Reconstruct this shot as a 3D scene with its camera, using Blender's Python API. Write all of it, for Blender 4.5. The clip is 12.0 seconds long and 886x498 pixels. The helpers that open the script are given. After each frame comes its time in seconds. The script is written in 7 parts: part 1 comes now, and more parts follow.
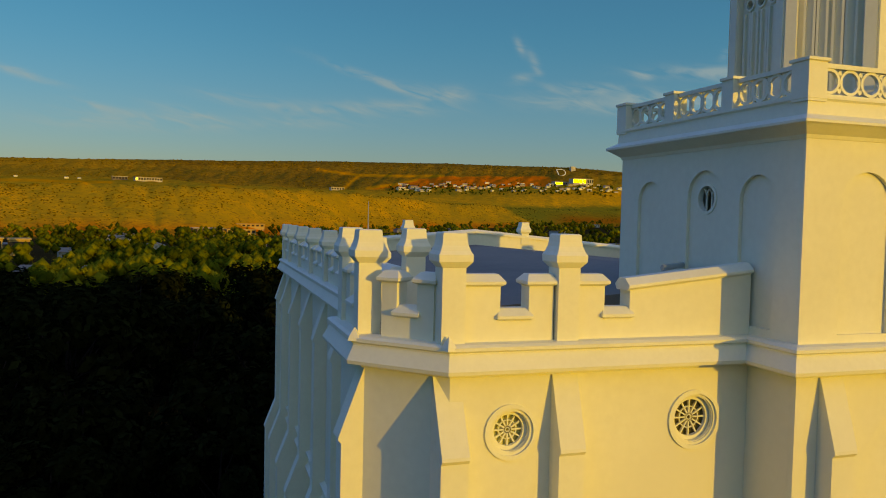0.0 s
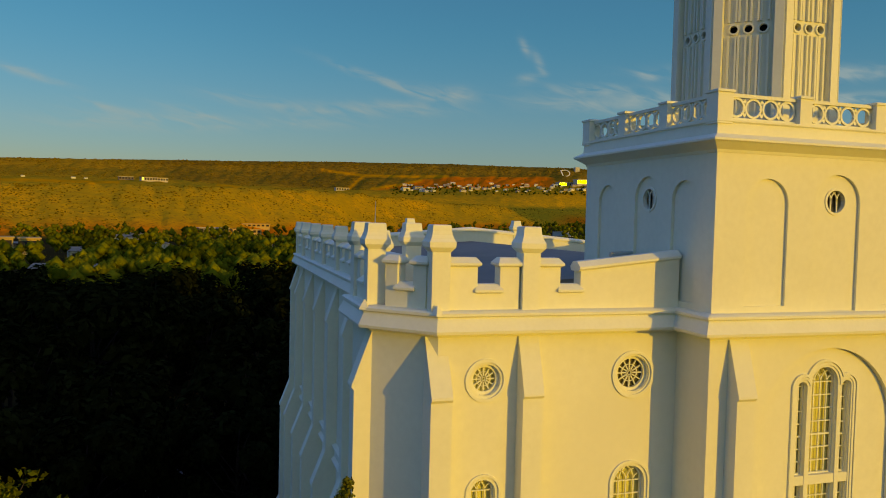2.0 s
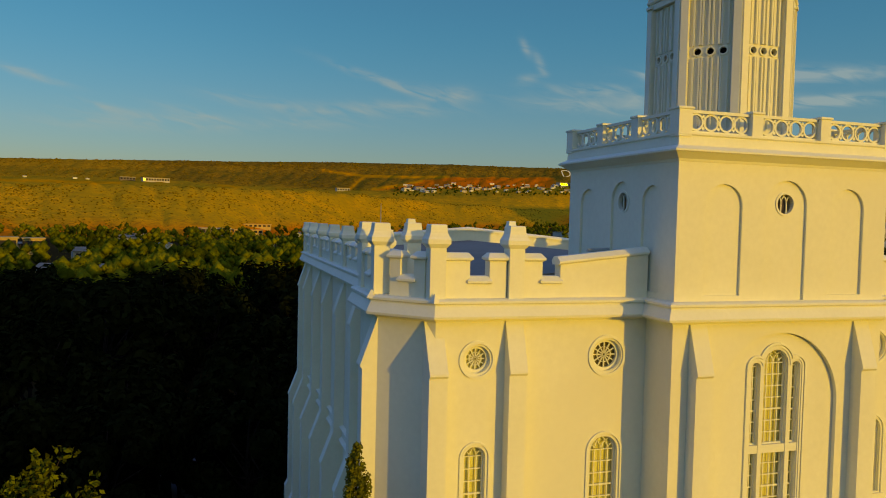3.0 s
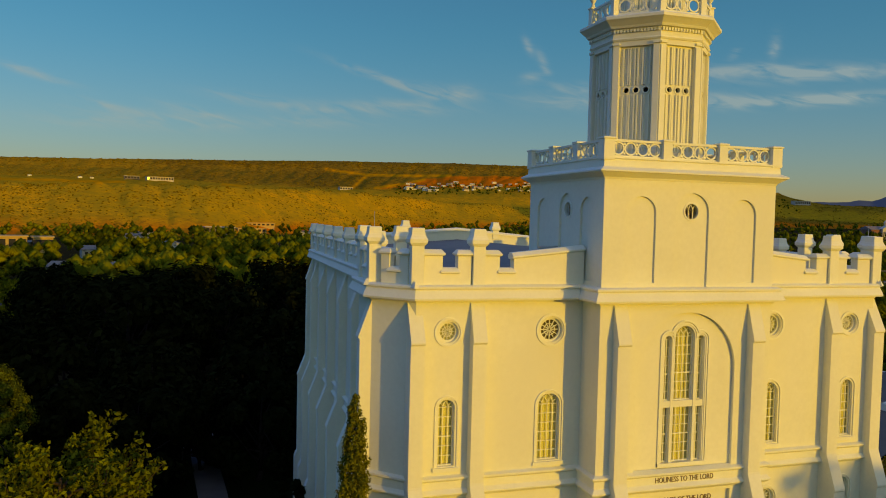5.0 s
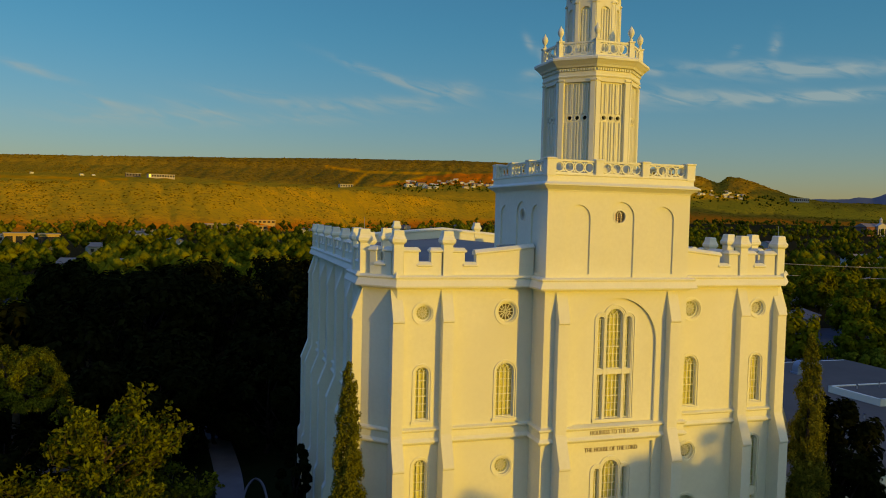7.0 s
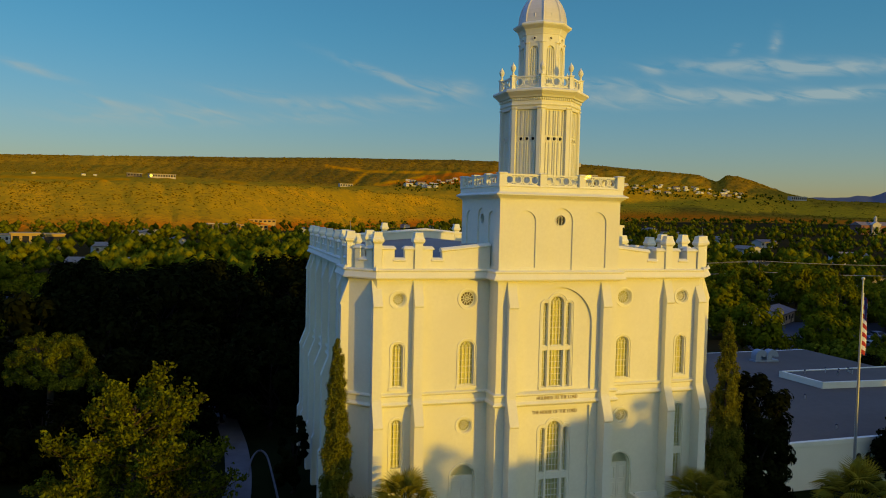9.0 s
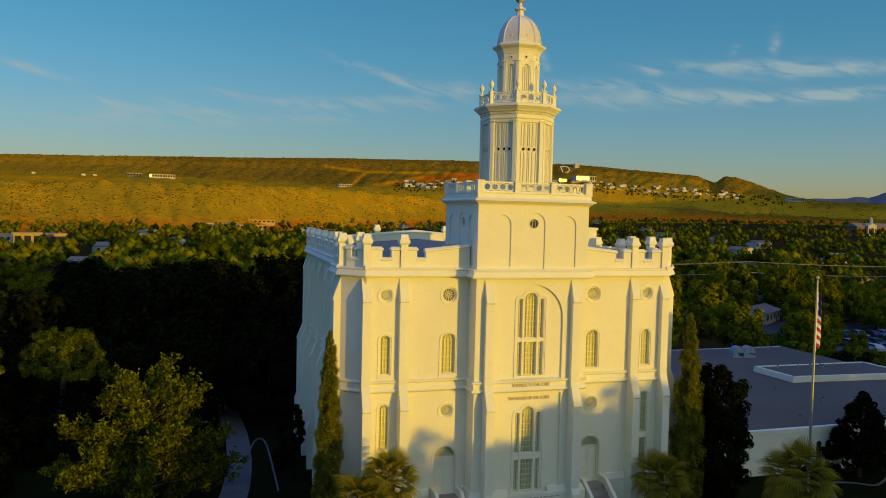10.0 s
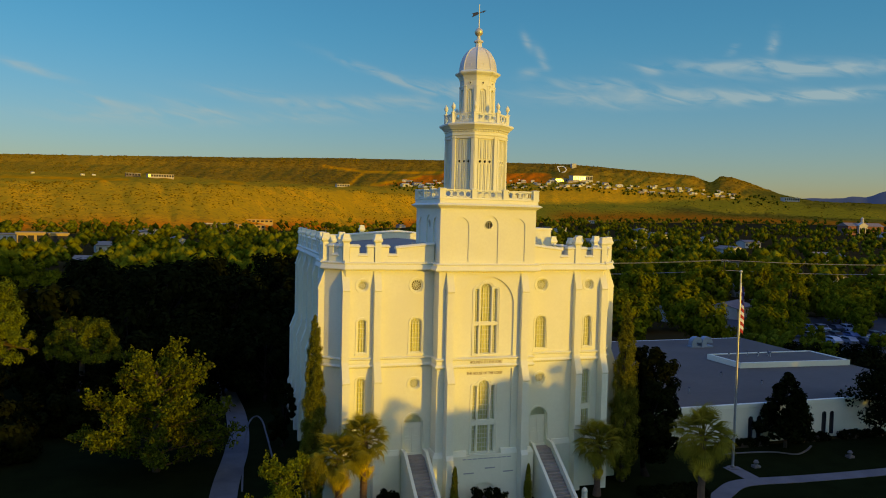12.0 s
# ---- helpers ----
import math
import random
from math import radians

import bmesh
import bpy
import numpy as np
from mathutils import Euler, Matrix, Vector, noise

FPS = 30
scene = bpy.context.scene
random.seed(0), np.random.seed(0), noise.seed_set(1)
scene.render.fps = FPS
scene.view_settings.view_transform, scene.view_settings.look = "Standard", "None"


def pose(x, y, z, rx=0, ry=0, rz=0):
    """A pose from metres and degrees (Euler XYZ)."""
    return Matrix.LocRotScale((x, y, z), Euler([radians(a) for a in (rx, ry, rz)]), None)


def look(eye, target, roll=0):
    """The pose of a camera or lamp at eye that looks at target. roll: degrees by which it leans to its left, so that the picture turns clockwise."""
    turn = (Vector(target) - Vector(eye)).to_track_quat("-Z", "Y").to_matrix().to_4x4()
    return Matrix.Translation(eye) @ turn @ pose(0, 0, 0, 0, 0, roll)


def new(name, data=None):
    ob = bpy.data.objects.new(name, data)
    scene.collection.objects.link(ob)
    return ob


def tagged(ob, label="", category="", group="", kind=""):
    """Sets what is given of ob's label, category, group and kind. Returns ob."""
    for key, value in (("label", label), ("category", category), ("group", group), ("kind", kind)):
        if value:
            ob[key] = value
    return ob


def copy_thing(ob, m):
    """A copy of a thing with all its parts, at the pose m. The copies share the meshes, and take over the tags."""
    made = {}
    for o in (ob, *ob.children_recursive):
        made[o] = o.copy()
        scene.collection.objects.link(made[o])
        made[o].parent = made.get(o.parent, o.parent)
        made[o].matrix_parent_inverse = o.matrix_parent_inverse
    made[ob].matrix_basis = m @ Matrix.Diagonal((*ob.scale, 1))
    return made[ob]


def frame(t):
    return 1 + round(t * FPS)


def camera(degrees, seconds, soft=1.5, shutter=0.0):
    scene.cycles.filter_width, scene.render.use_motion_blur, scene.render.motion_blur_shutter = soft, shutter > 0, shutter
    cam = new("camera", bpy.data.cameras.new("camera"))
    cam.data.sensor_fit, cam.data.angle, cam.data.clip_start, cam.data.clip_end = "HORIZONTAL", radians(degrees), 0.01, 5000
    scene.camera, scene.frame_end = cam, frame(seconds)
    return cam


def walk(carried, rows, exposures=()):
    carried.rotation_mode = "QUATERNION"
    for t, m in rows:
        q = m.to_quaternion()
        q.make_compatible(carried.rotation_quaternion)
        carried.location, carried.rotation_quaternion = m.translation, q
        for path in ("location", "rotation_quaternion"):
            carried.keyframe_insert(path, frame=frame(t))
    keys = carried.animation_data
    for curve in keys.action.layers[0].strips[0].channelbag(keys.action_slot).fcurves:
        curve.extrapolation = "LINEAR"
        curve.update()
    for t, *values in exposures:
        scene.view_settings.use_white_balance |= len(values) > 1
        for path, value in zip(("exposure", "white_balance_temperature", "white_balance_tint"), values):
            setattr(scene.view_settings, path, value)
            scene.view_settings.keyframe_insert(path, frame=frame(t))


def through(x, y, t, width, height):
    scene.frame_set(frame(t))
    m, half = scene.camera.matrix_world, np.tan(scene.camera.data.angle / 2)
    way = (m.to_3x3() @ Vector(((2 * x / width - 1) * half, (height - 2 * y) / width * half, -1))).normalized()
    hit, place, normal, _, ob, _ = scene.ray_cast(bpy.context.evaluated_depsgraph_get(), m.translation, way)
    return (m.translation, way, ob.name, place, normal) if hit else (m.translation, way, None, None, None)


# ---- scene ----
cam = camera(60.7, 12.0, soft=1.0)
PATH = [
    (0, (-16.674, -15.06, 25.825), (-16.061, -13.158, 25.742), 1.3),
    (0.5, (-16.85, -15.987, 25.798), (-16.24, -14.084, 25.716), 1.3),
    (1, (-17.037, -17.072, 25.769), (-16.43, -15.168, 25.689), 1.3),
    (1.5, (-17.322, -18.256, 25.73), (-16.716, -16.352, 25.648), 1.4),
    (2, (-17.723, -19.593, 25.711), (-17.121, -17.687, 25.629), 1.4),
    (2.5, (-18.132, -21.017, 25.693), (-17.531, -19.111, 25.611), 1.5),
    (3, (-18.534, -22.572, 25.717), (-17.934, -20.666, 25.636), 1.4),
    (5, (-19.723, -29.567, 25.991), (-19.13, -27.659, 25.906), 1.4),
    (5.5, (-19.994, -31.434, 26.091), (-19.401, -29.526, 26.004), 1.4),
    (6, (-20.304, -33.399, 26.187), (-19.711, -31.491, 26.1), 1.4),
    (6.5, (-20.595, -35.424, 26.293), (-20.002, -33.516, 26.204), 1.4),
    (7, (-20.857, -37.423, 26.4), (-20.265, -35.515, 26.307), 1.4),
    (9, (-21.697, -46.243, 26.803), (-21.106, -44.335, 26.707), 1.3),
    (9.5, (-21.895, -48.658, 26.923), (-21.303, -46.75, 26.828), 1.4),
    (10, (-22.071, -51.115, 27.071), (-21.478, -49.208, 26.976), 1.4),
    (10.5, (-22.191, -53.569, 27.178), (-21.597, -51.661, 27.084), 1.3),
    (11, (-22.327, -55.993, 27.272), (-21.732, -54.086, 27.18), 1.4),
    (11.5, (-22.404, -58.478, 27.335), (-21.808, -56.571, 27.24), 1.3),
    (12, (-22.511, -60.999, 27.407), (-21.914, -59.093, 27.311), 1.4),
]
walk(cam, [(t, look(eye, target, roll)) for t, eye, target, roll in PATH],
     exposures=[(0, 0.0, 8250, 10), (4, 0.0, 8250, 10), (7, 0.0, 7850, 10), (9, 0.1, 7650, 10), (12, 0.22, 7500, 10)])
w = bpy.data.worlds.new("sky")
scene.world = w
w.use_nodes = True
SUN_AZ, SUN_EL = radians(152.0), radians(3.6)
sun = new("sun", bpy.data.lights.new("sun", "SUN"))
sun.data.energy = 2.42
sun.data.angle = radians(0.5)
sun.data.color = (1.0, 0.64, 0.015)
sun_way = Vector((math.sin(SUN_AZ) * math.cos(SUN_EL), math.cos(SUN_AZ) * math.cos(SUN_EL), math.sin(SUN_EL)))
sun.matrix_world = look(sun_way * 200, (0, 0, 0))


def build_sky():
    """Clear dawn sky with a few thin cirrus wisps."""
    nt = w.node_tree
    nodes, links = nt.nodes, nt.links
    bg = nodes["Background"]
    sky = nodes.new("ShaderNodeTexSky")
    sky.sky_type = "NISHITA"
    sky.sun_disc = False
    sky.sun_elevation = SUN_EL
    sky.sun_rotation = SUN_AZ
    sky.altitude = 800
    sky.air_density, sky.dust_density, sky.ozone_density = 1.0, 0.6, 2.0
    coord = nodes.new("ShaderNodeTexCoord")
    sep = nodes.new("ShaderNodeSeparateXYZ")
    links.new(coord.outputs["Generated"], sep.inputs[0])

    def math_node(op, a, b=None, c=None):
        n = nodes.new("ShaderNodeMath")
        n.operation = op
        for i, v in enumerate((a, b, c)):
            if v is None:
                continue
            if isinstance(v, (int, float)):
                n.inputs[i].default_value = v
            else:
                links.new(v, n.inputs[i])
        return n.outputs[0]

    az = math_node("MULTIPLY", math_node("ARCTAN2", sep.outputs[0], sep.outputs[1]), 57.2958)
    el = math_node("MULTIPLY", math_node("ARCSINE", sep.outputs[2]), 57.2958)
    flat = nodes.new("ShaderNodeCombineXYZ")
    links.new(math_node("MULTIPLY", math_node("ADD", az, math_node("MULTIPLY", el, 1.0)), 0.34), flat.inputs[0])
    links.new(math_node("MULTIPLY", math_node("ADD", el, math_node("MULTIPLY", az, 0.12)), 1.1), flat.inputs[1])
    n1 = nodes.new("ShaderNodeTexNoise")
    n1.inputs["Scale"].default_value, n1.inputs["Detail"].default_value = 1.2, 4
    n1.inputs["Distortion"].default_value = 0.9
    links.new(flat.outputs[0], n1.inputs["Vector"])
    streaks = math_node("SMOOTH_MAX", math_node("MULTIPLY", math_node("SUBTRACT", n1.outputs[0], 0.33), 2.1), 0.0, 0.04)
    # wisps: azimuth, elevation, half length, half height, slope, weight
    total = None
    for a0, e0, ra, re, sl, wt in ((12.9, 9.95, 3.6, 0.30, -0.30, 0.85), (16.8, 9.25, 2.0, 0.45, -0.15, 0.6), (18.4, 9.3, 1.3, 0.5, -0.1, 0.5),
                                   (23.25, 12.7, 0.38, 0.45, -1.0, 0.7), (24.4, 11.5, 0.5, 0.5, -1.2, 0.75), (23.5, 10.4, 0.8, 0.35, 0.1, 0.5),
                                   (28.0, 9.7, 2.6, 0.35, -0.02, 0.65), (27.0, 8.5, 4.5, 0.55, -0.08, 0.5), (33.0, 8.9, 4.5, 0.6, -0.05, 0.6),
                                   (38.0, 10.6, 5.0, 0.45, -0.03, 0.75), (43.5, 10.1, 4.5, 0.45, 0.0, 0.8), (40.5, 8.45, 6.0, 0.4, 0.0, 0.85), (45.0, 8.45, 3.0, 0.3, 0.03, 0.6),
                                   (40.4, 12.0, 0.35, 0.75, 0.2, 0.8), (37.8, 11.7, 0.4, 0.35, 0.6, 0.4), (32.2, 10.5, 0.8, 0.35, -0.2, 0.5),
                                   (-11.1, 8.75, 2.0, 0.28, -0.22, 0.65), (-6.9, 7.1, 1.6, 0.2, -0.2, 0.45), (-0.6, 7.0, 2.6, 0.28, -0.2, 0.55),
                                   (-6.0, 5.9, 6.0, 0.45, 0.02, 0.35), (10.0, 7.8, 5.5, 0.5, 0.02, 0.5), (-3.0, 6.5, 5.0, 0.5, -0.03, 0.5), (3.5, 8.1, 4.0, 0.4, -0.1, 0.45), (7.0, 6.7, 4.0, 0.4, 0.02, 0.4), (14.5, 8.2, 3.0, 0.5, 0.0, 0.4)):
        da = math_node("SUBTRACT", az, a0)
        de = math_node("SUBTRACT", math_node("SUBTRACT", el, e0), math_node("MULTIPLY", da, sl))
        q = math_node("ADD", math_node("POWER", math_node("DIVIDE", da, ra), 2.0), math_node("POWER", math_node("DIVIDE", de, re), 2.0))
        g = math_node("MULTIPLY", math_node("EXPONENT", math_node("MULTIPLY", q, -1.0)), wt * 1.0)
        total = g if total is None else math_node("ADD", total, g)
    mask = math_node("MINIMUM", math_node("MULTIPLY", total, streaks), 0.40)
    tint = nodes.new("ShaderNodeMix")
    tint.data_type, tint.blend_type = "RGBA", "MULTIPLY"
    tint.inputs[0].default_value = 1.0
    links.new(sky.outputs[0], tint.inputs[6])
    up = nodes.new("ShaderNodeMapRange")
    up.interpolation_type = "SMOOTHSTEP"
    up.inputs[1].default_value, up.inputs[2].default_value = -1.0, 15.0
    links.new(el, up.inputs[0])
    air = nodes.new("ShaderNodeMix")
    air.data_type = "RGBA"
    links.new(up.outputs[0], air.inputs[0])
    air.inputs[6].default_value = AIR_LOW
    air.inputs[7].default_value = AIR_HIGH
    high = nodes.new("ShaderNodeMapRange")
    high.interpolation_type = "SMOOTHSTEP"
    high.inputs[1].default_value, high.inputs[2].default_value = 17.0, 34.0
    links.new(el, high.inputs[0])
    crown = nodes.new("ShaderNodeMix")
    crown.data_type = "RGBA"
    links.new(high.outputs[0], crown.inputs[0])
    links.new(air.outputs[2], crown.inputs[6])
    # high air: cool away from the low sun, warm around it
    facing = math_node("ADD", math_node("MULTIPLY", sep.outputs[0], math.sin(SUN_AZ)), math_node("MULTIPLY", sep.outputs[1], math.cos(SUN_AZ)))
    glow = nodes.new("ShaderNodeMapRange")
    glow.interpolation_type = "SMOOTHSTEP"
    glow.inputs[1].default_value, glow.inputs[2].default_value = -0.1, 0.85
    links.new(facing, glow.inputs[0])
    dome_air = nodes.new("ShaderNodeMix")
    dome_air.data_type = "RGBA"
    links.new(glow.outputs[0], dome_air.inputs[0])
    dome_air.inputs[6].default_value = AIR_TOP
    dome_air.inputs[7].default_value = AIR_SUN
    links.new(dome_air.outputs[2], crown.inputs[7])
    links.new(crown.outputs[2], tint.inputs[7])
    mix = nodes.new("ShaderNodeMix")
    mix.data_type = "RGBA"
    links.new(mask, mix.inputs[0])
    links.new(tint.outputs[2], mix.inputs[6])
    mix.inputs[7].default_value = CLOUD
    links.new(mix.outputs[2], bg.inputs[0])
    # the air brightens from behind the sun's back round towards it
    near_sun = nodes.new("ShaderNodeMapRange")
    near_sun.interpolation_type = "SMOOTHSTEP"
    near_sun.inputs[1].default_value, near_sun.inputs[2].default_value = -0.85, -0.15
    near_sun.inputs[3].default_value, near_sun.inputs[4].default_value = SKY_STRENGTH, SKY_STRENGTH * 1.28
    links.new(facing, near_sun.inputs[0])
    links.new(near_sun.outputs[0], bg.inputs[1])


SKY_STRENGTH = 0.205
AIR_LOW, AIR_HIGH = (0.56, 0.60, 0.90, 1), (0.25, 0.69, 0.96, 1)
AIR_TOP, AIR_SUN = (1.15, 1.6, 3.7, 1), (4.4, 2.45, 1.5, 1)
CLOUD = (1.75, 2.0, 1.95, 1)
build_sky()

# ---- materials ----


def material(name, a, b, rough=0.8, scale=1.0, fine=12.0, bump=0.15, third=None, metal=0.0, spec=0.3, vary=0.0, island=False):
    """Two colours mixed by noise at two scales, with a fine relief; third adds wide stains."""
    m = bpy.data.materials.new(name)
    m.use_nodes = True
    nt = m.node_tree
    n, l = nt.nodes, nt.links
    p = n["Principled BSDF"]
    tc = n.new("ShaderNodeTexCoord")
    big, small = n.new("ShaderNodeTexNoise"), n.new("ShaderNodeTexNoise")
    for t, s in ((big, scale), (small, fine)):
        t.inputs["Scale"].default_value, t.inputs["Detail"].default_value = s, 5
        l.new(tc.outputs["Object"], t.inputs["Vector"])
    mixn = n.new("ShaderNodeMath")
    mixn.operation = "MULTIPLY_ADD"
    l.new(small.outputs[0], mixn.inputs[0])
    mixn.inputs[1].default_value = 0.4
    half = n.new("ShaderNodeMath")
    half.operation = "MULTIPLY"
    l.new(big.outputs[0], half.inputs[0])
    half.inputs[1].default_value = 0.6
    l.new(half.outputs[0], mixn.inputs[2])
    ramp = n.new("ShaderNodeValToRGB")
    ramp.color_ramp.elements[0].position, ramp.color_ramp.elements[0].color = 0.32, (*a, 1)
    ramp.color_ramp.elements[1].position, ramp.color_ramp.elements[1].color = 0.68, (*b, 1)
    l.new(mixn.outputs[0], ramp.inputs[0])
    colour = ramp.outputs[0]
    if third:
        wide = n.new("ShaderNodeTexNoise")
        wide.inputs["Scale"].default_value, wide.inputs["Detail"].default_value = scale * 0.3, 6
        l.new(tc.outputs["Object"], wide.inputs["Vector"])
        r2 = n.new("ShaderNodeValToRGB")
        r2.color_ramp.elements[0].position, r2.color_ramp.elements[1].position = 0.52, 0.68
        l.new(wide.outputs[0], r2.inputs[0])
        mx = n.new("ShaderNodeMix")
        mx.data_type = "RGBA"
        l.new(r2.outputs[0], mx.inputs[0])
        l.new(colour, mx.inputs[6])
        mx.inputs[7].default_value = (*third, 1)
        colour = mx.outputs[2]
    if vary or island:
        src = n.new("ShaderNodeNewGeometry").outputs["Random Per Island"] if island else n.new("ShaderNodeObjectInfo").outputs["Random"]
        hsv = n.new("ShaderNodeHueSaturation")
        mr = n.new("ShaderNodeMapRange")
        l.new(src, mr.inputs[0])
        mr.inputs[3].default_value, mr.inputs[4].default_value = 1 - (vary or 0.3), 1 + (vary or 0.3)
        l.new(mr.outputs[0], hsv.inputs["Value"])
        l.new(colour, hsv.inputs["Color"])
        colour = hsv.outputs[0]
    l.new(colour, p.inputs["Base Color"])
    p.inputs["Roughness"].default_value = rough
    p.inputs["Metallic"].default_value = metal
    p.inputs["Specular IOR Level"].default_value = spec
    if bump:
        bn = n.new("ShaderNodeBump")
        bn.inputs["Strength"].default_value, bn.inputs["Distance"].default_value = bump, 0.02
        l.new(mixn.outputs[0], bn.inputs["Height"])
        l.new(bn.outputs[0], p.inputs["Normal"])
    return m


def leaf_material(name, a, b, through=0.25, vary=0.45):
    m = material(name, a, b, rough=0.65, scale=0.4, fine=2.5, bump=0.0, island=True, vary=vary, spec=0.0)
    n, l = m.node_tree.nodes, m.node_tree.links
    p = n["Principled BSDF"]
    tr = n.new("ShaderNodeBsdfTranslucent")
    l.new(p.inputs["Base Color"].links[0].from_socket, tr.inputs[0])
    mx = n.new("ShaderNodeMixShader")
    mx.inputs[0].default_value = through
    l.new(p.outputs[0], mx.inputs[1])
    l.new(tr.outputs[0], mx.inputs[2])
    l.new(mx.outputs[0], n["Material Output"].inputs[0])
    return m


def glass_material(name, tint, rough, clear):
    """Window glass: a glossy coat over a clear pane, the gloss by Fresnel."""
    m = bpy.data.materials.new(name)
    m.use_nodes = True
    n, l = m.node_tree.nodes, m.node_tree.links
    n.remove(n["Principled BSDF"])
    g, t, f, mx = n.new("ShaderNodeBsdfGlossy"), n.new("ShaderNodeBsdfTransparent"), n.new("ShaderNodeFresnel"), n.new("ShaderNodeMixShader")
    g.inputs["Roughness"].default_value = rough
    t.inputs[0].default_value = (*tint, 1)
    f.inputs[0].default_value = clear
    l.new(f.outputs[0], mx.inputs[0])
    l.new(t.outputs[0], mx.inputs[1])
    l.new(g.outputs[0], mx.inputs[2])
    l.new(mx.outputs[0], n["Material Output"].inputs[0])
    return m


PLASTER = material("white_plaster", (0.75, 0.73, 0.53), (0.83, 0.81, 0.60), rough=0.85, scale=0.35, fine=5.0, bump=0.12, third=(0.76, 0.735, 0.54), spec=0.15)
TRIM = material("white_trim", (0.76, 0.745, 0.55), (0.83, 0.815, 0.61), rough=0.7, scale=0.8, fine=9.0, bump=0.08, spec=0.3)
WOODW = material("white_painted_wood", (0.74, 0.725, 0.56), (0.82, 0.805, 0.62), rough=0.5, scale=1.5, fine=20.0, bump=0.05)
DOME = material("cream_dome_metal", (0.62, 0.60, 0.53), (0.70, 0.68, 0.60), rough=0.55, scale=0.8, fine=6.0, bump=0.05, third=(0.56, 0.54, 0.48))
ROOFM = material("grey_roof_membrane", (0.22, 0.185, 0.13), (0.28, 0.235, 0.165), rough=0.9, scale=0.25, fine=3.0, bump=0.1, third=(0.185, 0.155, 0.11))
DARK = material("dark_void", (0.02, 0.02, 0.02), (0.035, 0.033, 0.03), rough=0.9)
IRON = material("dark_metal", (0.05, 0.05, 0.055), (0.09, 0.09, 0.095), rough=0.45, metal=0.6)
STEEL = material("galvanised_steel", (0.42, 0.43, 0.44), (0.55, 0.56, 0.57), rough=0.4, metal=0.8, fine=14)
GOLD = material("gilded_ball", (0.62, 0.55, 0.34), (0.72, 0.64, 0.40), rough=0.35, metal=0.4)
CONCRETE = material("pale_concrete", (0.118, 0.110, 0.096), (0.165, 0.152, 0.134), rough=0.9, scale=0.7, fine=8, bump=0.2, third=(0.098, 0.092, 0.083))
STEP = material("grey_stone_steps", (0.24, 0.205, 0.17), (0.35, 0.305, 0.25), rough=0.85, scale=1.2, fine=10, bump=0.25, vary=0.12)
ASPHALT = material("asphalt", (0.045, 0.045, 0.047), (0.065, 0.064, 0.063), rough=0.95, scale=0.5, fine=30, bump=0.3)
# grass green taken almost to black, with the lawn's shade in the colour
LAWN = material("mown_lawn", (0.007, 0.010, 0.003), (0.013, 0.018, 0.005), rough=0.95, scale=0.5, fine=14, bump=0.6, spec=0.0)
BARK = material("brown_bark", (0.04, 0.029, 0.02), (0.08, 0.058, 0.04), rough=0.95, scale=2, fine=14, bump=0.6)
# copy of the bark, darkened so trunks read as standing in shade
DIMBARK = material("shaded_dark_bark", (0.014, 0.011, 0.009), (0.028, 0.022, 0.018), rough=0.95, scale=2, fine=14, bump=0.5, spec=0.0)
PALMBARK = material("palm_trunk_bark", (0.085, 0.05, 0.03), (0.15, 0.095, 0.06), rough=0.95, scale=3, fine=18, bump=0.7)
LEAF = leaf_material("broad_leaves", (0.032, 0.040, 0.004), (0.150, 0.168, 0.011), 0.08, 0.6)
TOWN = leaf_material("town_foliage", (0.084, 0.092, 0.005), (0.190, 0.190, 0.009), 0.2, 0.25)
# near-black green: the trees' shade is put into the leaf colour
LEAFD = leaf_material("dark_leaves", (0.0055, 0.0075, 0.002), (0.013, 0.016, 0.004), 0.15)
LEAFB = leaf_material("bright_leaves", (0.080, 0.102, 0.007), (0.19, 0.215, 0.015), 0.2)
CYPRESS = leaf_material("cypress_foliage", (0.092, 0.100, 0.010), (0.18, 0.170, 0.018), 0.12, 0.25)
FROND = leaf_material("palm_fronds", (0.125, 0.116, 0.012), (0.255, 0.215, 0.020), 0.22)
DEADFROND = leaf_material("dry_palm_fronds", (0.50, 0.37, 0.03), (0.64, 0.47, 0.05), 0.3)
DIM_ROOM = material("dim_ochre_blind", (0.20, 0.17, 0.08), (0.28, 0.24, 0.12), rough=0.9, scale=2.0, fine=18, bump=0.1)
CURTAIN = material("cream_curtain", (0.66, 0.655, 0.34), (0.78, 0.77, 0.42), rough=0.9, scale=2.0, fine=18, bump=0.1)
GLASS = glass_material("window_glass", (0.93, 0.92, 0.82), 0.03, 1.55)
GLINT = glass_material("far_window_glass", (0.2, 0.22, 0.22), 0.105, 2.6)
RED = material("red_cloth", (0.42, 0.03, 0.03), (0.5, 0.05, 0.04), rough=0.8)
WHITE = material("white_cloth", (0.72, 0.72, 0.70), (0.8, 0.8, 0.78), rough=0.8)
BLUE = material("navy_cloth", (0.02, 0.03, 0.12), (0.03, 0.045, 0.17), rough=0.8)
FAINT = material("worn_grey_lettering", (0.33, 0.32, 0.30), (0.42, 0.41, 0.39), rough=0.7)
LETTER = material("dark_bronze_letters", (0.17, 0.115, 0.05), (0.24, 0.17, 0.08), rough=0.5, metal=0.2)
SHINGLE = material("brown_shingles", (0.13, 0.10, 0.08), (0.22, 0.18, 0.15), rough=0.9, scale=0.6, fine=6, bump=0.3, vary=0.3)
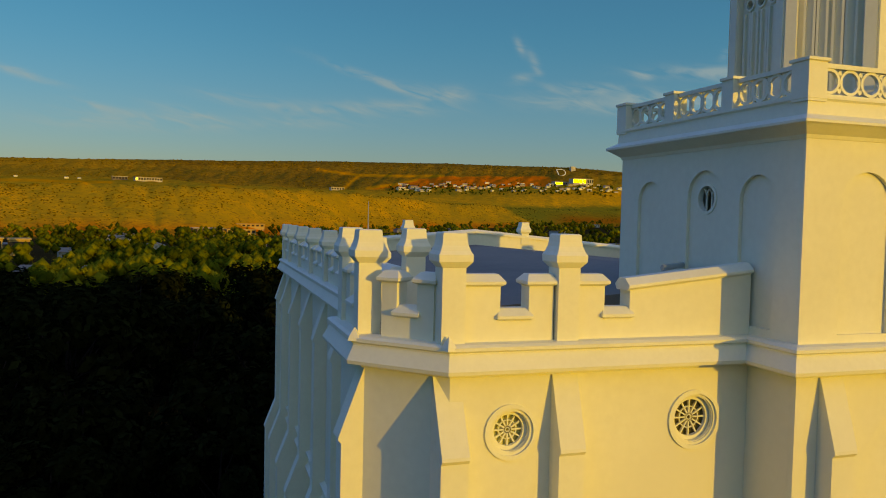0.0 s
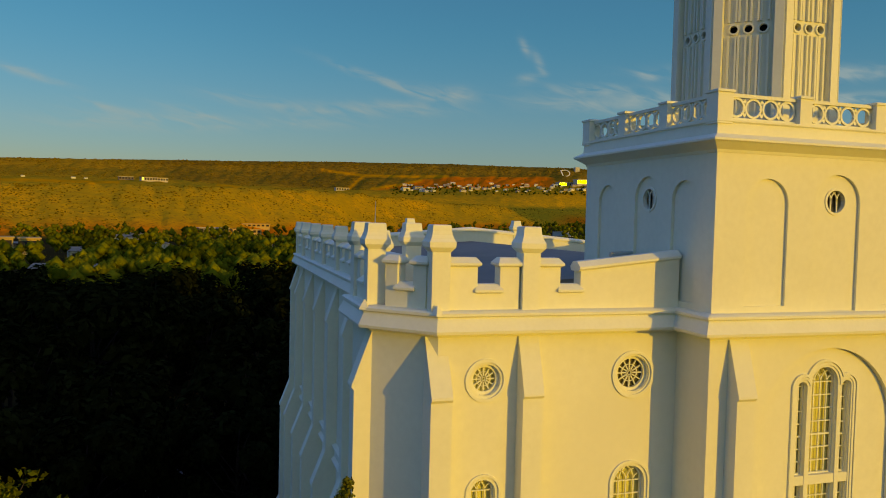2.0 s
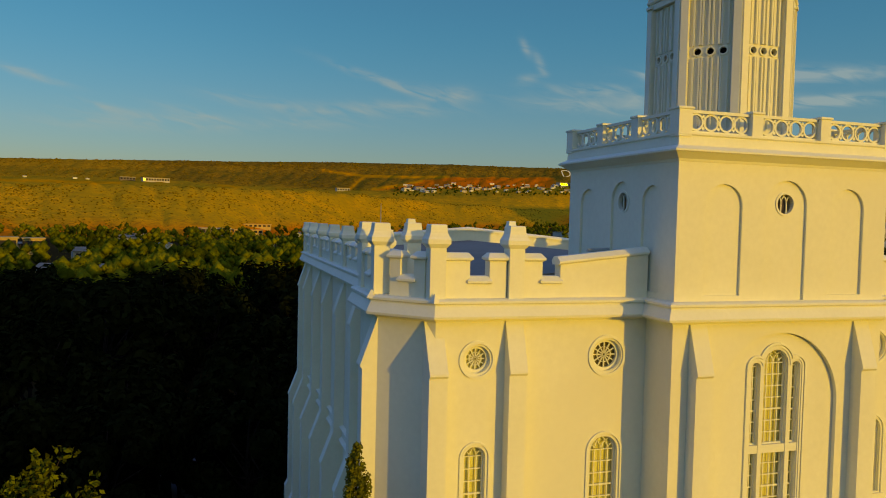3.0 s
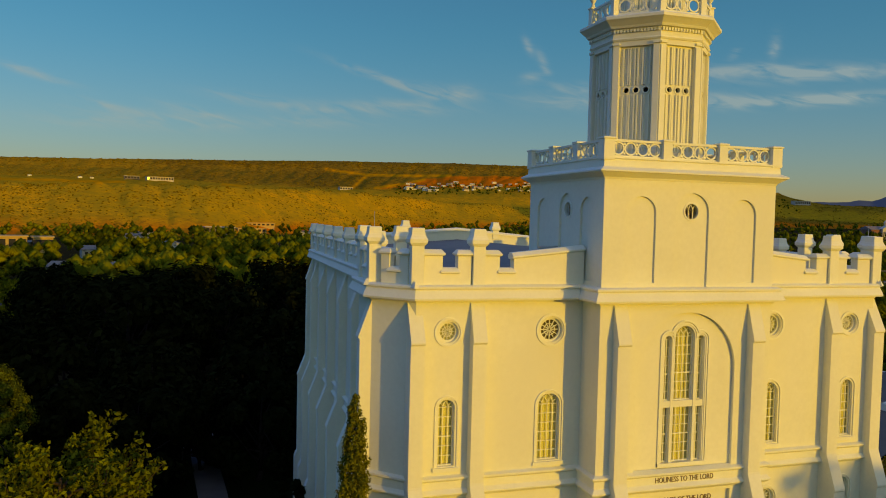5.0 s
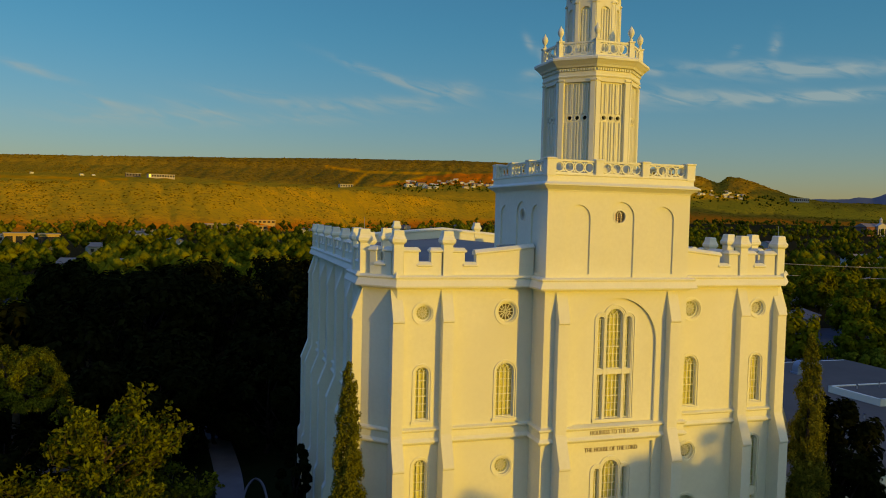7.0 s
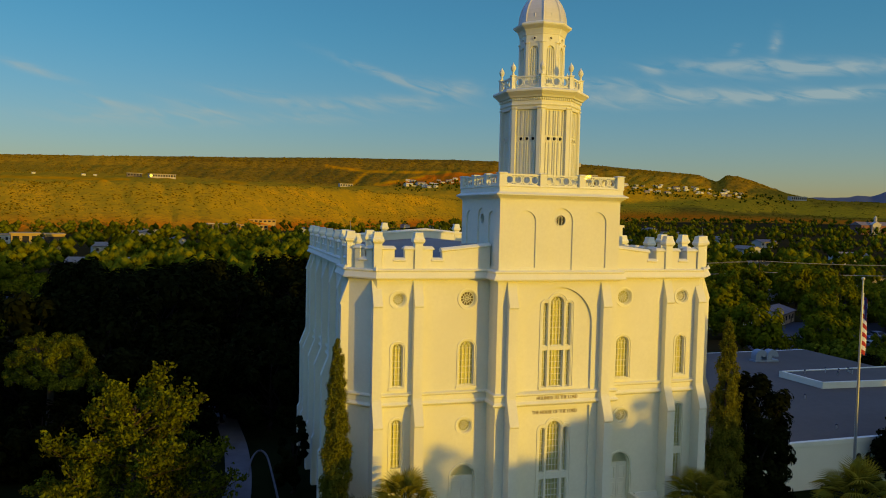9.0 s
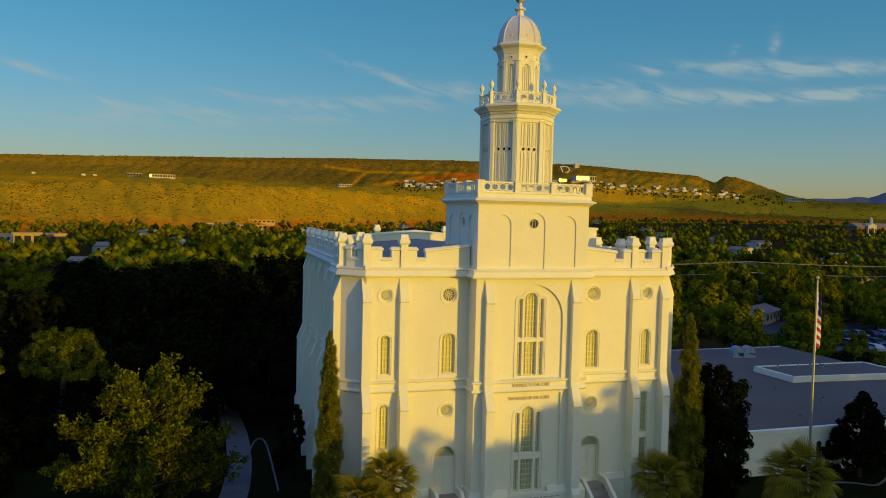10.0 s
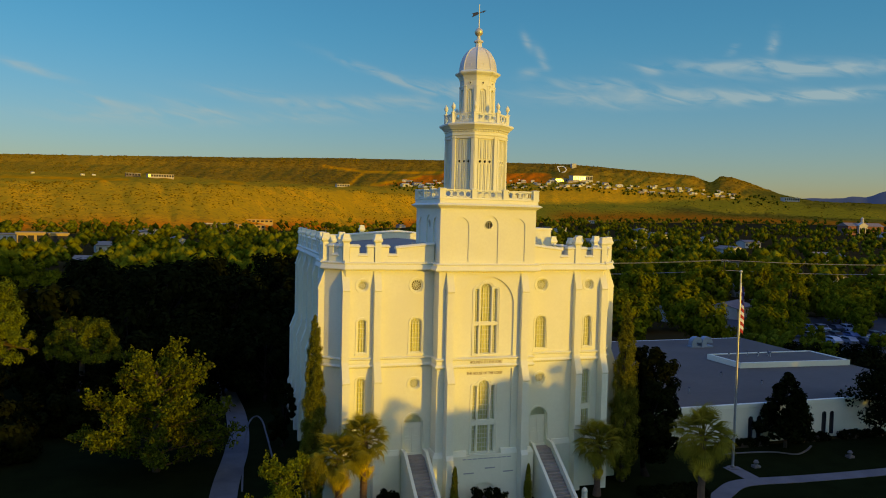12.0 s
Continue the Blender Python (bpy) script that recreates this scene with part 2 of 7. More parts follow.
STUCCO = material("tan_stucco", (0.42, 0.36, 0.27), (0.55, 0.48, 0.38), rough=0.9, scale=0.4, fine=5, bump=0.15, vary=0.25)
CREAM = material("cream_stucco", (0.42, 0.39, 0.30), (0.54, 0.50, 0.40), rough=0.9, scale=0.4, fine=5, bump=0.15)
BRICKR = material("red_brick_far", (0.20, 0.09, 0.06), (0.28, 0.13, 0.09), rough=0.9, scale=0.4, fine=5)
RUBBER = material("tyre_rubber", (0.018, 0.018, 0.018), (0.03, 0.03, 0.03), rough=0.9)
CARPAINT = [material("car_paint_%s" % k, c, tuple(v * 1.1 for v in c), rough=0.3, spec=0.5, bump=0) for k, c in
            (("white", (0.42, 0.42, 0.42)), ("silver", (0.2, 0.21, 0.23)), ("dark", (0.03, 0.035, 0.045)), ("red", (0.25, 0.03, 0.03)), ("blue", (0.05, 0.09, 0.2)))]
ANNEXROOF = material("weathered_flat_roof", (0.105, 0.086, 0.060), (0.135, 0.112, 0.080), rough=0.9, scale=0.12, fine=2.0, bump=0.1, third=(0.082, 0.066, 0.047))
WIRE = material("power_cable", (0.20, 0.19, 0.17), (0.28, 0.27, 0.24), rough=0.6)


def hill_material():
    """Dry desert hillside: olive scrub, golden grass, dark volcanic rock, bare red soil and painted valley shadow."""
    m = material("desert_hillside", (0.62, 0.315, 0.012), (0.72, 0.36, 0.015), rough=1.0, scale=0.009, fine=0.30, bump=0.0, spec=0.0)
    n, l = m.node_tree.nodes, m.node_tree.links
    p = n["Principled BSDF"]
    col = p.inputs["Base Color"].links[0].from_socket
    tc = n.new("ShaderNodeTexCoord")

    def layer(col, colour, scale, lo, hi, detail=6, attr=None, stretch=None):
        t = n.new("ShaderNodeTexNoise")
        t.inputs["Scale"].default_value, t.inputs["Detail"].default_value = scale, detail
        if stretch:
            mp = n.new("ShaderNodeMapping")
            mp.inputs["Scale"].default_value = stretch
            l.new(tc.outputs["Object"], mp.inputs["Vector"])
            l.new(mp.outputs[0], t.inputs["Vector"])
        else:
            l.new(tc.outputs["Object"], t.inputs["Vector"])
        mr = n.new("ShaderNodeMapRange")
        l.new(t.outputs[0], mr.inputs[0])
        mr.inputs[1].default_value, mr.inputs[2].default_value = lo, hi
        f = mr.outputs[0]
        if attr:
            at = n.new("ShaderNodeAttribute")
            at.attribute_name = attr
            mu = n.new("ShaderNodeMath")
            mu.operation = "MULTIPLY"
            l.new(f, mu.inputs[0])
            l.new(at.outputs["Fac"], mu.inputs[1])
            f = mu.outputs[0]
        mx = n.new("ShaderNodeMix")
        mx.data_type = "RGBA"
        l.new(f, mx.inputs[0])
        l.new(col, mx.inputs[6])
        mx.inputs[7].default_value = (*colour, 1)
        return mx.outputs[2]

    # grass and brush in patches, from wide stands down to single tufts
    col = layer(col, (0.50, 0.285, 0.012), 0.012, 0.42, 0.60)
    col = layer(col, (0.42, 0.255, 0.012), 0.045, 0.52, 0.62, 5)
    col = layer(col, (0.27, 0.150, 0.012), 0.25, 0.56, 0.63, 3)
    col = layer(col, (0.44, 0.245, 0.012), 0.7, 0.54, 0.62, 2)
    col = layer(col, (0.48, 0.255, 0.012), 0.015, 0.2, 0.5, 6, "bench")
    col = layer(col, (0.24, 0.115, 0.005), 0.14, 0.52, 0.62, 4, "bench")
    col = layer(col, (0.41, 0.24, 0.012), 0.11, 0.30, 0.62, 5, "gully")
    # dark rock of rim and talus, also the shadow painted low on the right
    col = layer(col, (0.215, 0.125, 0.012), 0.035, 0.15, 0.42, 6, "basalt")
    col = layer(col, (0.13, 0.075, 0.008), 0.11, 0.46, 0.60, 5, "basalt")
    col = layer(col, (0.72, 0.165, 0.006), 0.02, 0.05, 0.3, 5, "red_soil")
    col = layer(col, (0.62, 0.16, 0.007), 0.09, 0.50, 0.66, 5, "red_soil")
    col = layer(col, (0.66, 0.27, 0.006), 0.05, 0.1, 0.5, 4, "track")
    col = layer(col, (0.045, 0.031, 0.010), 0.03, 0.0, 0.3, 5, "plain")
    l.new(col, p.inputs["Base Color"])
    # bushes and rocks stand out of the slope
    lumps = n.new("ShaderNodeTexNoise")
    lumps.inputs["Scale"].default_value, lumps.inputs["Detail"].default_value = 0.09, 7
    l.new(tc.outputs["Object"], lumps.inputs["Vector"])
    bn = n.new("ShaderNodeBump")
    bn.inputs["Strength"].default_value, bn.inputs["Distance"].default_value = 0.6, 3.5
    l.new(lumps.outputs[0], bn.inputs["Height"])
    l.new(bn.outputs[0], p.inputs["Normal"])
    return m


HILL = hill_material()


def tone_by_tree(m):
    """Each tree its own shade of green, from the value kept on its leaves."""
    n, l = m.node_tree.nodes, m.node_tree.links
    hsv = [q for q in n if q.bl_idname == "ShaderNodeHueSaturation"][0]
    at = n.new("ShaderNodeAttribute")
    at.attribute_name = "tree_tone"
    val = n.new("ShaderNodeMapRange")
    val.inputs[3].default_value, val.inputs[4].default_value = 0.35, 1.45
    l.new(at.outputs["Fac"], val.inputs[0])
    mul = n.new("ShaderNodeMath")
    mul.operation = "MULTIPLY"
    l.new(hsv.inputs["Value"].links[0].from_socket, mul.inputs[0])
    l.new(val.outputs[0], mul.inputs[1])
    l.new(mul.outputs[0], hsv.inputs["Value"])
    hue = n.new("ShaderNodeMapRange")
    hue.inputs[3].default_value, hue.inputs[4].default_value = 0.53, 0.485
    l.new(at.outputs["Fac"], hue.inputs[0])
    l.new(hue.outputs[0], hsv.inputs["Hue"])


tone_by_tree(TOWN)

# ---- building helpers ----
G = 3.0


def world_of(ob):
    m = ob.matrix_basis.copy()
    return world_of(ob.parent) @ ob.matrix_parent_inverse @ m if ob.parent else m


def thing(name, loc, label, category, group="", kind=""):
    ob = new(name)
    ob.location = loc
    ob.empty_display_size = 0.5
    return tagged(ob, label, category, group, kind)


def finish(name, bm, mat, smooth=False):
    me = bpy.data.meshes.new(name)
    bmesh.ops.recalc_face_normals(bm, faces=bm.faces[:])
    if smooth:
        for f in bm.faces:
            f.smooth = True
    bm.to_mesh(me)
    bm.free()
    me.materials.append(mat)
    return me


def part(name, bm, mat, parent, label="", smooth=False):
    """A bmesh, in world coordinates, as one mesh object under a thing or a part."""
    me = bm if isinstance(bm, bpy.types.Mesh) else finish(name, bm, mat, smooth)
    ob = new(name, me)
    ob.parent = parent
    ob.matrix_parent_inverse = world_of(parent).inverted()
    if label:
        ob["label"] = label
    return ob


def single(name, bm, mat, label, category, group="", kind="", smooth=False):
    return tagged(new(name, finish(name, bm, mat, smooth)), label, category, group, kind)


def add_box(bm, x0, x1, y0, y1, z0, z1):
    v = [bm.verts.new(p) for p in ((x0, y0, z0), (x1, y0, z0), (x1, y1, z0), (x0, y1, z0), (x0, y0, z1), (x1, y0, z1), (x1, y1, z1), (x0, y1, z1))]
    for f in ((3, 2, 1, 0), (4, 5, 6, 7), (0, 1, 5, 4), (1, 2, 6, 5), (2, 3, 7, 6), (3, 0, 4, 7)):
        bm.faces.new([v[i] for i in f])
    return bm


def add_extrude(bm, pts, vec):
    """A flat polygon of 3D points, pushed along vec into a solid."""
    a = [bm.verts.new(p) for p in pts]
    b = [bm.verts.new(Vector(p) + Vector(vec)) for p in pts]
    bm.faces.new(a)
    bm.faces.new(b[::-1])
    for i in range(len(a)):
        j = (i + 1) % len(a)
        bm.faces.new((a[j], a[i], b[i], b[j]))
    return bm


def add_loft(bm, rings, close=True):
    """Rings of points, skinned one to the next and capped."""
    rows = [[bm.verts.new(p) for p in r] for r in rings]
    k = len(rows[0])
    for a, b in zip(rows, rows[1:]):
        for i in range(k):
            j = (i + 1) % k
            bm.faces.new((a[i], a[j], b[j], b[i]))
    if close:
        bm.faces.new(rows[0][::-1])
        bm.faces.new(rows[-1])
    return bm


def add_lathe(bm, prof, cx, cy, n=8, turn=0.0, apothem=True):
    """A profile of (radius, height) turned into an n-sided solid; the radius is that of the flats."""
    k = 1 / math.cos(math.pi / n) if apothem else 1.0
    rings = [[(cx + r * k * math.cos(turn + 2 * math.pi * (i + 0.5) / n), cy + r * k * math.sin(turn + 2 * math.pi * (i + 0.5) / n), z) for i in range(n)] for r, z in prof]
    return add_loft(bm, rings)


def offset_path(path, d):
    """The open path moved by d to its right, with mitred corners."""
    out = []
    for i, p in enumerate(path):
        p = Vector(p)
        dirs = []
        if i:
            dirs.append((p - Vector(path[i - 1])).normalized())
        if i < len(path) - 1:
            dirs.append((Vector(path[i + 1]) - p).normalized())
        ns = [Vector((q.y, -q.x)) for q in dirs]
        n = sum(ns, Vector((0, 0))).normalized()
        out.append(p + n * (d / max(0.3, n.dot(ns[0]))))
    return out


def add_sweep(bm, prof, path):
    """A closed profile of (outward, height) carried along an open path."""
    cols = [offset_path(path, d) for d, z in prof]
    rings = [[(c[i].x, c[i].y, z) for c, (d, z) in zip(cols, prof)] for i in range(len(path))]
    return add_loft(bm, rings)


def add_wall(bm, o, u, outer, holes=(), depth=0.5):
    """A wall in the plane of u and z through o, with openings that go through it; depth goes to the left of u."""
    o, u = Vector(o), Vector((u[0], u[1], 0)).normalized()
    back = Vector((-u.y, u.x, 0)) * depth
    edges, loops = [], []
    for poly in (outer, *holes):
        vs = [bm.verts.new(o + u * a + Vector((0, 0, b))) for a, b in poly]
        loops.append(vs)
        edges += [bm.edges.new((vs[i], vs[(i + 1) % len(vs)])) for i in range(len(vs))]
    got = bmesh.ops.triangle_fill(bm, use_beauty=True, edges=edges)
    faces = [f for f in got["geom"] if isinstance(f, bmesh.types.BMFace)]
    twin = {v: bm.verts.new(v.co + back) for vs in loops for v in vs}
    for f in faces:
        bm.faces.new([twin[v] for v in reversed(f.verts)])
    for vs in loops:
        for i in range(len(vs)):
            a, b = vs[i], vs[(i + 1) % len(vs)]
            bm.faces.new((a, b, twin[b], twin[a]))
    return bm


def arch(cx, z0, z1, width, n=14):
    r = width / 2
    return [(cx - r, z0), (cx + r, z0)] + [(cx + r * math.cos(math.pi * i / n), z1 - r + r * math.sin(math.pi * i / n)) for i in range(n + 1)]


def disc(cx, cz, r, n=28, rz=None):
    return [(cx + r * math.cos(2 * math.pi * i / n), cz + (rz or r) * math.sin(2 * math.pi * i / n)) for i in range(n)]


def add_band(bm, o, u, inner, outer, front, back):
    """A ring between two outlines with the same count of points, standing between two depths."""
    o, u = Vector(o), Vector((u[0], u[1], 0)).normalized()
    nrm = Vector((-u.y, u.x, 0))
    k = len(inner)

    def at(p, d):
        return bm.verts.new(o + u * p[0] + Vector((0, 0, p[1])) + nrm * d)
    rows = [[at(p, back) for p in outer], [at(p, front) for p in outer], [at(p, front) for p in inner], [at(p, back) for p in inner]]
    for a, b in zip(rows, rows[1:] + rows[:1]):
        for i in range(k):
            j = (i + 1) % k
            bm.faces.new((a[i], a[j], b[j], b[i]))
    return bm


def add_bar(bm, o, u, a, b, width, front, back):
    """A straight bar between two points of a wall's plane."""
    a, b = Vector(a), Vector(b)
    t = (b - a).normalized()
    s = Vector((-t.y, t.x)) * width / 2
    o, u = Vector(o), Vector((u[0], u[1], 0)).normalized()
    nrm = Vector((-u.y, u.x, 0))
    pts = [o + u * q.x + Vector((0, 0, q.y)) + nrm * front for q in (a + s, b + s, b - s, a - s)]
    return add_extrude(bm, pts, nrm * (back - front))


def flat_face(bm, o, u, outline, d):
    o, u = Vector(o), Vector((u[0], u[1], 0)).normalized()
    nrm = Vector((-u.y, u.x, 0))
    bm.faces.new([bm.verts.new(o + u * a + Vector((0, 0, b)) + nrm * d) for a, b in outline])
    return bm


def grown(outline, d):
    """An outline pushed outwards by d."""
    n = len(outline)
    area = sum(outline[i][0] * outline[(i + 1) % n][1] - outline[(i + 1) % n][0] * outline[i][1] for i in range(n))
    sgn = 1 if area > 0 else -1
    out = []
    for i in range(n):
        p, q, r = Vector(outline[i - 1]), Vector(outline[i]), Vector(outline[(i + 1) % n])
        e1, e2 = q - p, r - q
        if e1.length < 1e-6:
            e1 = e2
        if e2.length < 1e-6:
            e2 = e1
        n1, n2 = Vector((e1.y, -e1.x)).normalized() * sgn, Vector((e2.y, -e2.x)).normalized() * sgn
        m = (n1 + n2).normalized()
        out.append(tuple(q + m * (d / max(0.4, m.dot(n1)))))
    return out


# ---- the temple ----
temple = thing("temple", (0, 0, G), "white plastered castellated temple with tall central tower", "temple")
TY, TX, WY = -1.85, 4.25, -0.3
SX, CX, CY, BX, BY = 13.2, 11.7, 1.2, 11.9, 30.0
TBACK, OCY = 5.6, 1.95
EAST = (1, 0)


def wall_part(name, o, u, outer, holes=(), depth=0.5, mat=PLASTER, parent=temple):
    return part(name, add_wall(bmesh.new(), o, u, outer, holes, depth), mat, parent)


def rect(a0, a1, z0, z1):
    return [(a0, z0), (a1, z0), (a1, z1), (a0, z1)]


def window_round(o, u, cx, cz, r, spokes=12):
    """A round window: stepped surround, sash with spokes and rings, and glass."""
    bm = bmesh.new()
    add_band(bm, o, u, disc(cx, cz, r + 0.14), disc(cx, cz, r + 0.24), -0.05, 0.02)
    add_band(bm, o, u, disc(cx, cz, r + 0.06), disc(cx, cz, r + 0.15), 0.03, 0.12)
    win = part("window", bm, TRIM, temple)
    bm = bmesh.new()
    add_band(bm, o, u, disc(cx, cz, r - 0.03), disc(cx, cz, r + 0.07), 0.14, 0.24)
    add_band(bm, o, u, disc(cx, cz, r * 0.55 - 0.012), disc(cx, cz, r * 0.55 + 0.012), 0.20, 0.24)
    add_band(bm, o, u, disc(cx, cz, r * 0.1), disc(cx, cz, r * 0.22), 0.19, 0.24)
    for i in range(spokes):
        a = 2 * math.pi * i / spokes
        add_bar(bm, o, u, (cx + r * 0.15 * math.cos(a), cz + r * 0.15 * math.sin(a)), (cx + r * math.cos(a), cz + r * math.sin(a)), 0.034, 0.19, 0.24)
    part("sash", bm, WOODW, win)
    glaze(o, u, disc(cx, cz, r), win, 0.25)
    if cz > 24 or cz > 20 and r > 0.4 and cx < 0:
        # a dark ochre sheet stands in for the dim room behind these panes
        veil(o, u, cx - r, cx + r, cz - r, cz + r, win, 0.285, 0.25, DIM_ROOM)
        return win
    veil(o, u, cx - r, cx + r, cz - r, cz + r, win, 0.285, 0.25)
    return win


def glaze(o, u, outline, parent, d):
    bm = flat_face(bmesh.new(), o, u, outline, d)
    bm.normal_update()
    inward = Vector((-u[1], u[0], 0))
    bmesh.ops.reverse_faces(bm, faces=[f for f in bm.faces if f.normal.dot(inward) > 0])
    pane = part("pane", bm, GLASS, parent)
    if pane.data.polygons[0].normal.dot(inward) > 0:
        pane.data.flip_normals()
    pane.visible_shadow = False
    return pane


def veil(o, u, a0, a1, z0, z1, parent, d, folds=1.0, cloth_mat=None):
    """A hanging curtain with folds."""
    bm = bmesh.new()
    o, u = Vector(o), Vector((u[0], u[1], 0)).normalized()
    nrm = Vector((-u.y, u.x, 0))
    n = max(8, int((a1 - a0) / 0.05))
    rows = []
    for z in (z0, z1):
        rows.append([bm.verts.new(o + u * (a0 + (a1 - a0) * i / n) + Vector((0, 0, z)) + nrm * (d + folds * (0.035 * math.sin(i * 1.9) + 0.02 * math.sin(i * 0.7)))) for i in range(n + 1)])
    for i in range(n):
        bm.faces.new((rows[0][i], rows[0][i + 1], rows[1][i + 1], rows[1][i]))
    return part("curtain", bm, cloth_mat or CURTAIN, parent, smooth=True)


def sash_bars(bm, o, u, cx, z0, z1, width, cols, step, arched=True):
    """Glazing bars of one light, with interlaced arcs in an arched head."""
    r = width / 2
    spring = z1 - r if arched else z1
    for i in range(1, cols):
        x = cx - r + width * i / cols
        add_bar(bm, o, u, (x, z0), (x, spring), 0.034, 0.18, 0.225)
    k = max(1, round((spring - z0) / step))
    for i in range(1, k + (1 if arched else 0)):
        z = z0 + (spring - z0) * i / k
        add_bar(bm, o, u, (cx - r, z), (cx + r, z), 0.055 if i == k // 2 else 0.034, 0.178, 0.225)
    if arched and r > 0.25:
        n = 6
        for side in (-1, 1):
            for c in range(1, cols):
                x = -r + width * c / cols
                rr = r - side * x
                pts = [(cx + side * (x * side + 0) + side * rr * (1 - math.cos(q)) * 0.8, spring + rr * math.sin(q) * 0.75) for q in [math.pi / 2 * i / n for i in range(n + 1)]]
                pts = [p for p in pts if (p[0] - cx) ** 2 + (p[1] - spring) ** 2 < (r - 0.01) ** 2]
                for a, b in zip(pts, pts[1:]):
                    add_bar(bm, o, u, a, b, 0.03, 0.18, 0.225)


def window_arched(o, u, cx, z0, z1, width, cols=3, step=0.42, sill=True):
    """A round-headed window with surround, sill, sash, glass and curtain."""
    shape = arch(cx, z0, z1, width)
    bm = bmesh.new()
    add_band(bm, o, u, grown(shape, 0.10), grown(shape, 0.17), -0.05, 0.02)
    add_band(bm, o, u, grown(shape, -0.006), grown(shape, 0.11), 0.05, 0.13)
    win = part("window", bm, TRIM, temple)
    bm = bmesh.new()
    add_band(bm, o, u, grown(shape, -0.05), grown(shape, 0.02), 0.14, 0.24)
    sash_bars(bm, o, u, cx, z0, z1, width, cols, step)
    part("sash", bm, WOODW, win)
    if sill:
        part("sill", add_bar(bmesh.new(), o, u, (cx - width / 2 - 0.22, z0 - 0.12), (cx + width / 2 + 0.22, z0 - 0.12), 0.16, -0.10, 0.2), TRIM, win)
    glaze(o, u, shape, win, 0.25)
    veil(o, u, cx - width / 2 - 0.05, cx + width / 2 + 0.05, z0, z1, win, 0.29, 0.35)
    return win


def window_triple(o, u, z0, z1, mid, side, t0, t1, clear=False):
    """A tall three-light window: a high arched middle light, two lower side lights and a transom."""
    off = mid / 2 + 0.16 + side / 2
    zs = z1 - 0.42
    bm = bmesh.new()
    for cx, w2, top in ((0, mid, z1), (-off, side, zs), (off, side, zs)):
        shape = arch(cx, z0, top, w2)
        add_band(bm, o, u, grown(shape, -0.006), grown(shape, 0.07), 0.04, 0.16)

    def trefoil(e):
        """Outline over the three heads, e outside the lights."""
        r1, r2 = mid / 2 + e, side / 2 + e
        c1, c2 = Vector((0, z1 - mid / 2)), Vector((off, zs - side / 2))
        d = (c2 - c1).length
        k = (r1 * r1 - r2 * r2 + d * d) / (2 * d)
        w = (c2 - c1) / d
        p = c1 + w * k + Vector((-w.y, w.x)) * math.sqrt(max(0.0, r1 * r1 - k * k))
        a1, a2 = math.atan2(p.y - c1.y, p.x - c1.x), math.atan2(p.y - c2.y, p.x - c2.x)
        right = [(c2.x + r2 * math.cos(a2 * i / 8), c2.y + r2 * math.sin(a2 * i / 8)) for i in range(9)]
        over = [(r1 * math.cos(a1 + (math.pi - 2 * a1) * i / 14), c1.y + r1 * math.sin(a1 + (math.pi - 2 * a1) * i / 14)) for i in range(1, 14)]
        return [(c2.x + r2, z0 - 0.5 * e)] + right + over + [(-x, z) for x, z in reversed(right)] + [(-c2.x - r2, z0 - 0.5 * e)]
    add_band(bm, o, u, trefoil(0.17), trefoil(0.25), -0.06, 0.02)
    add_band(bm, o, u, trefoil(0.08), trefoil(0.15), -0.03, 0.02)
    win = part("window", bm, TRIM, temple)
    part("sill", add_bar(bmesh.new(), o, u, (-off - side / 2 - 0.25, z0 - 0.08), (off + side / 2 + 0.25, z0 - 0.08), 0.16, -0.10, 0.2), TRIM, win)
    part("transom", add_bar(bmesh.new(), o, u, (-off - side / 2 - 0.05, (t0 + t1) / 2), (off + side / 2 + 0.05, (t0 + t1) / 2), t1 - t0, 0.02, 0.24), TRIM, win)
    for cx, w2, top, cols in ((0, mid, z1, 4), (-off, side, zs, 2), (off, side, zs, 2)):
        bm = bmesh.new()
        add_band(bm, o, u, grown(arch(cx, t1, top, w2), -0.04), grown(arch(cx, t1, top, w2), 0.02), 0.15, 0.24)
        sash_bars(bm, o, u, cx, t1, top, w2, cols, 0.40)
        low = rect(cx - w2 / 2, cx + w2 / 2, z0, t0)
        add_band(bm, o, u, grown(low, -0.04), grown(low, 0.02), 0.15, 0.24)
        sash_bars(bm, o, u, cx, z0, t0, w2, cols, 0.40, arched=False)
        part("sash", bm, WOODW, win)
        glaze(o, u, arch(cx, z0, top, w2), win, 0.25)
    veil(o, u, -mid / 2 - 0.06, mid / 2 + 0.06, z0, z1, win, 0.285, 0.4)
    for cx in (-off, off):
        veil(o, u, cx - side / 2 - 0.05, cx + side / 2 + 0.05, z0, zs, win, 0.285, 0.4)
    return win


# front walls with their openings
def wing_holes(sgn):
    a = []
    for x, r in ((10.3, 0.37), (5.7, 0.47)):
        a.append(disc(sgn * x, 21.28, r + 0.07))
    a.append(arch(sgn * 10.3, 15.72, 18.5, 0.72))
    a.append(arch(sgn * 5.7, 15.66, 18.56, 1.02))
    a.append(arch(sgn * 10.3, 7.5, 13.65, 0.72))
    a.append(disc(sgn * 5.75, 13.0, 0.47))
    a.append(arch(sgn * 5.75, 6.98, 10.4, 1.66))
    a.append(arch(sgn * 10.5, 3.6, 5.1, 0.7))
    return a


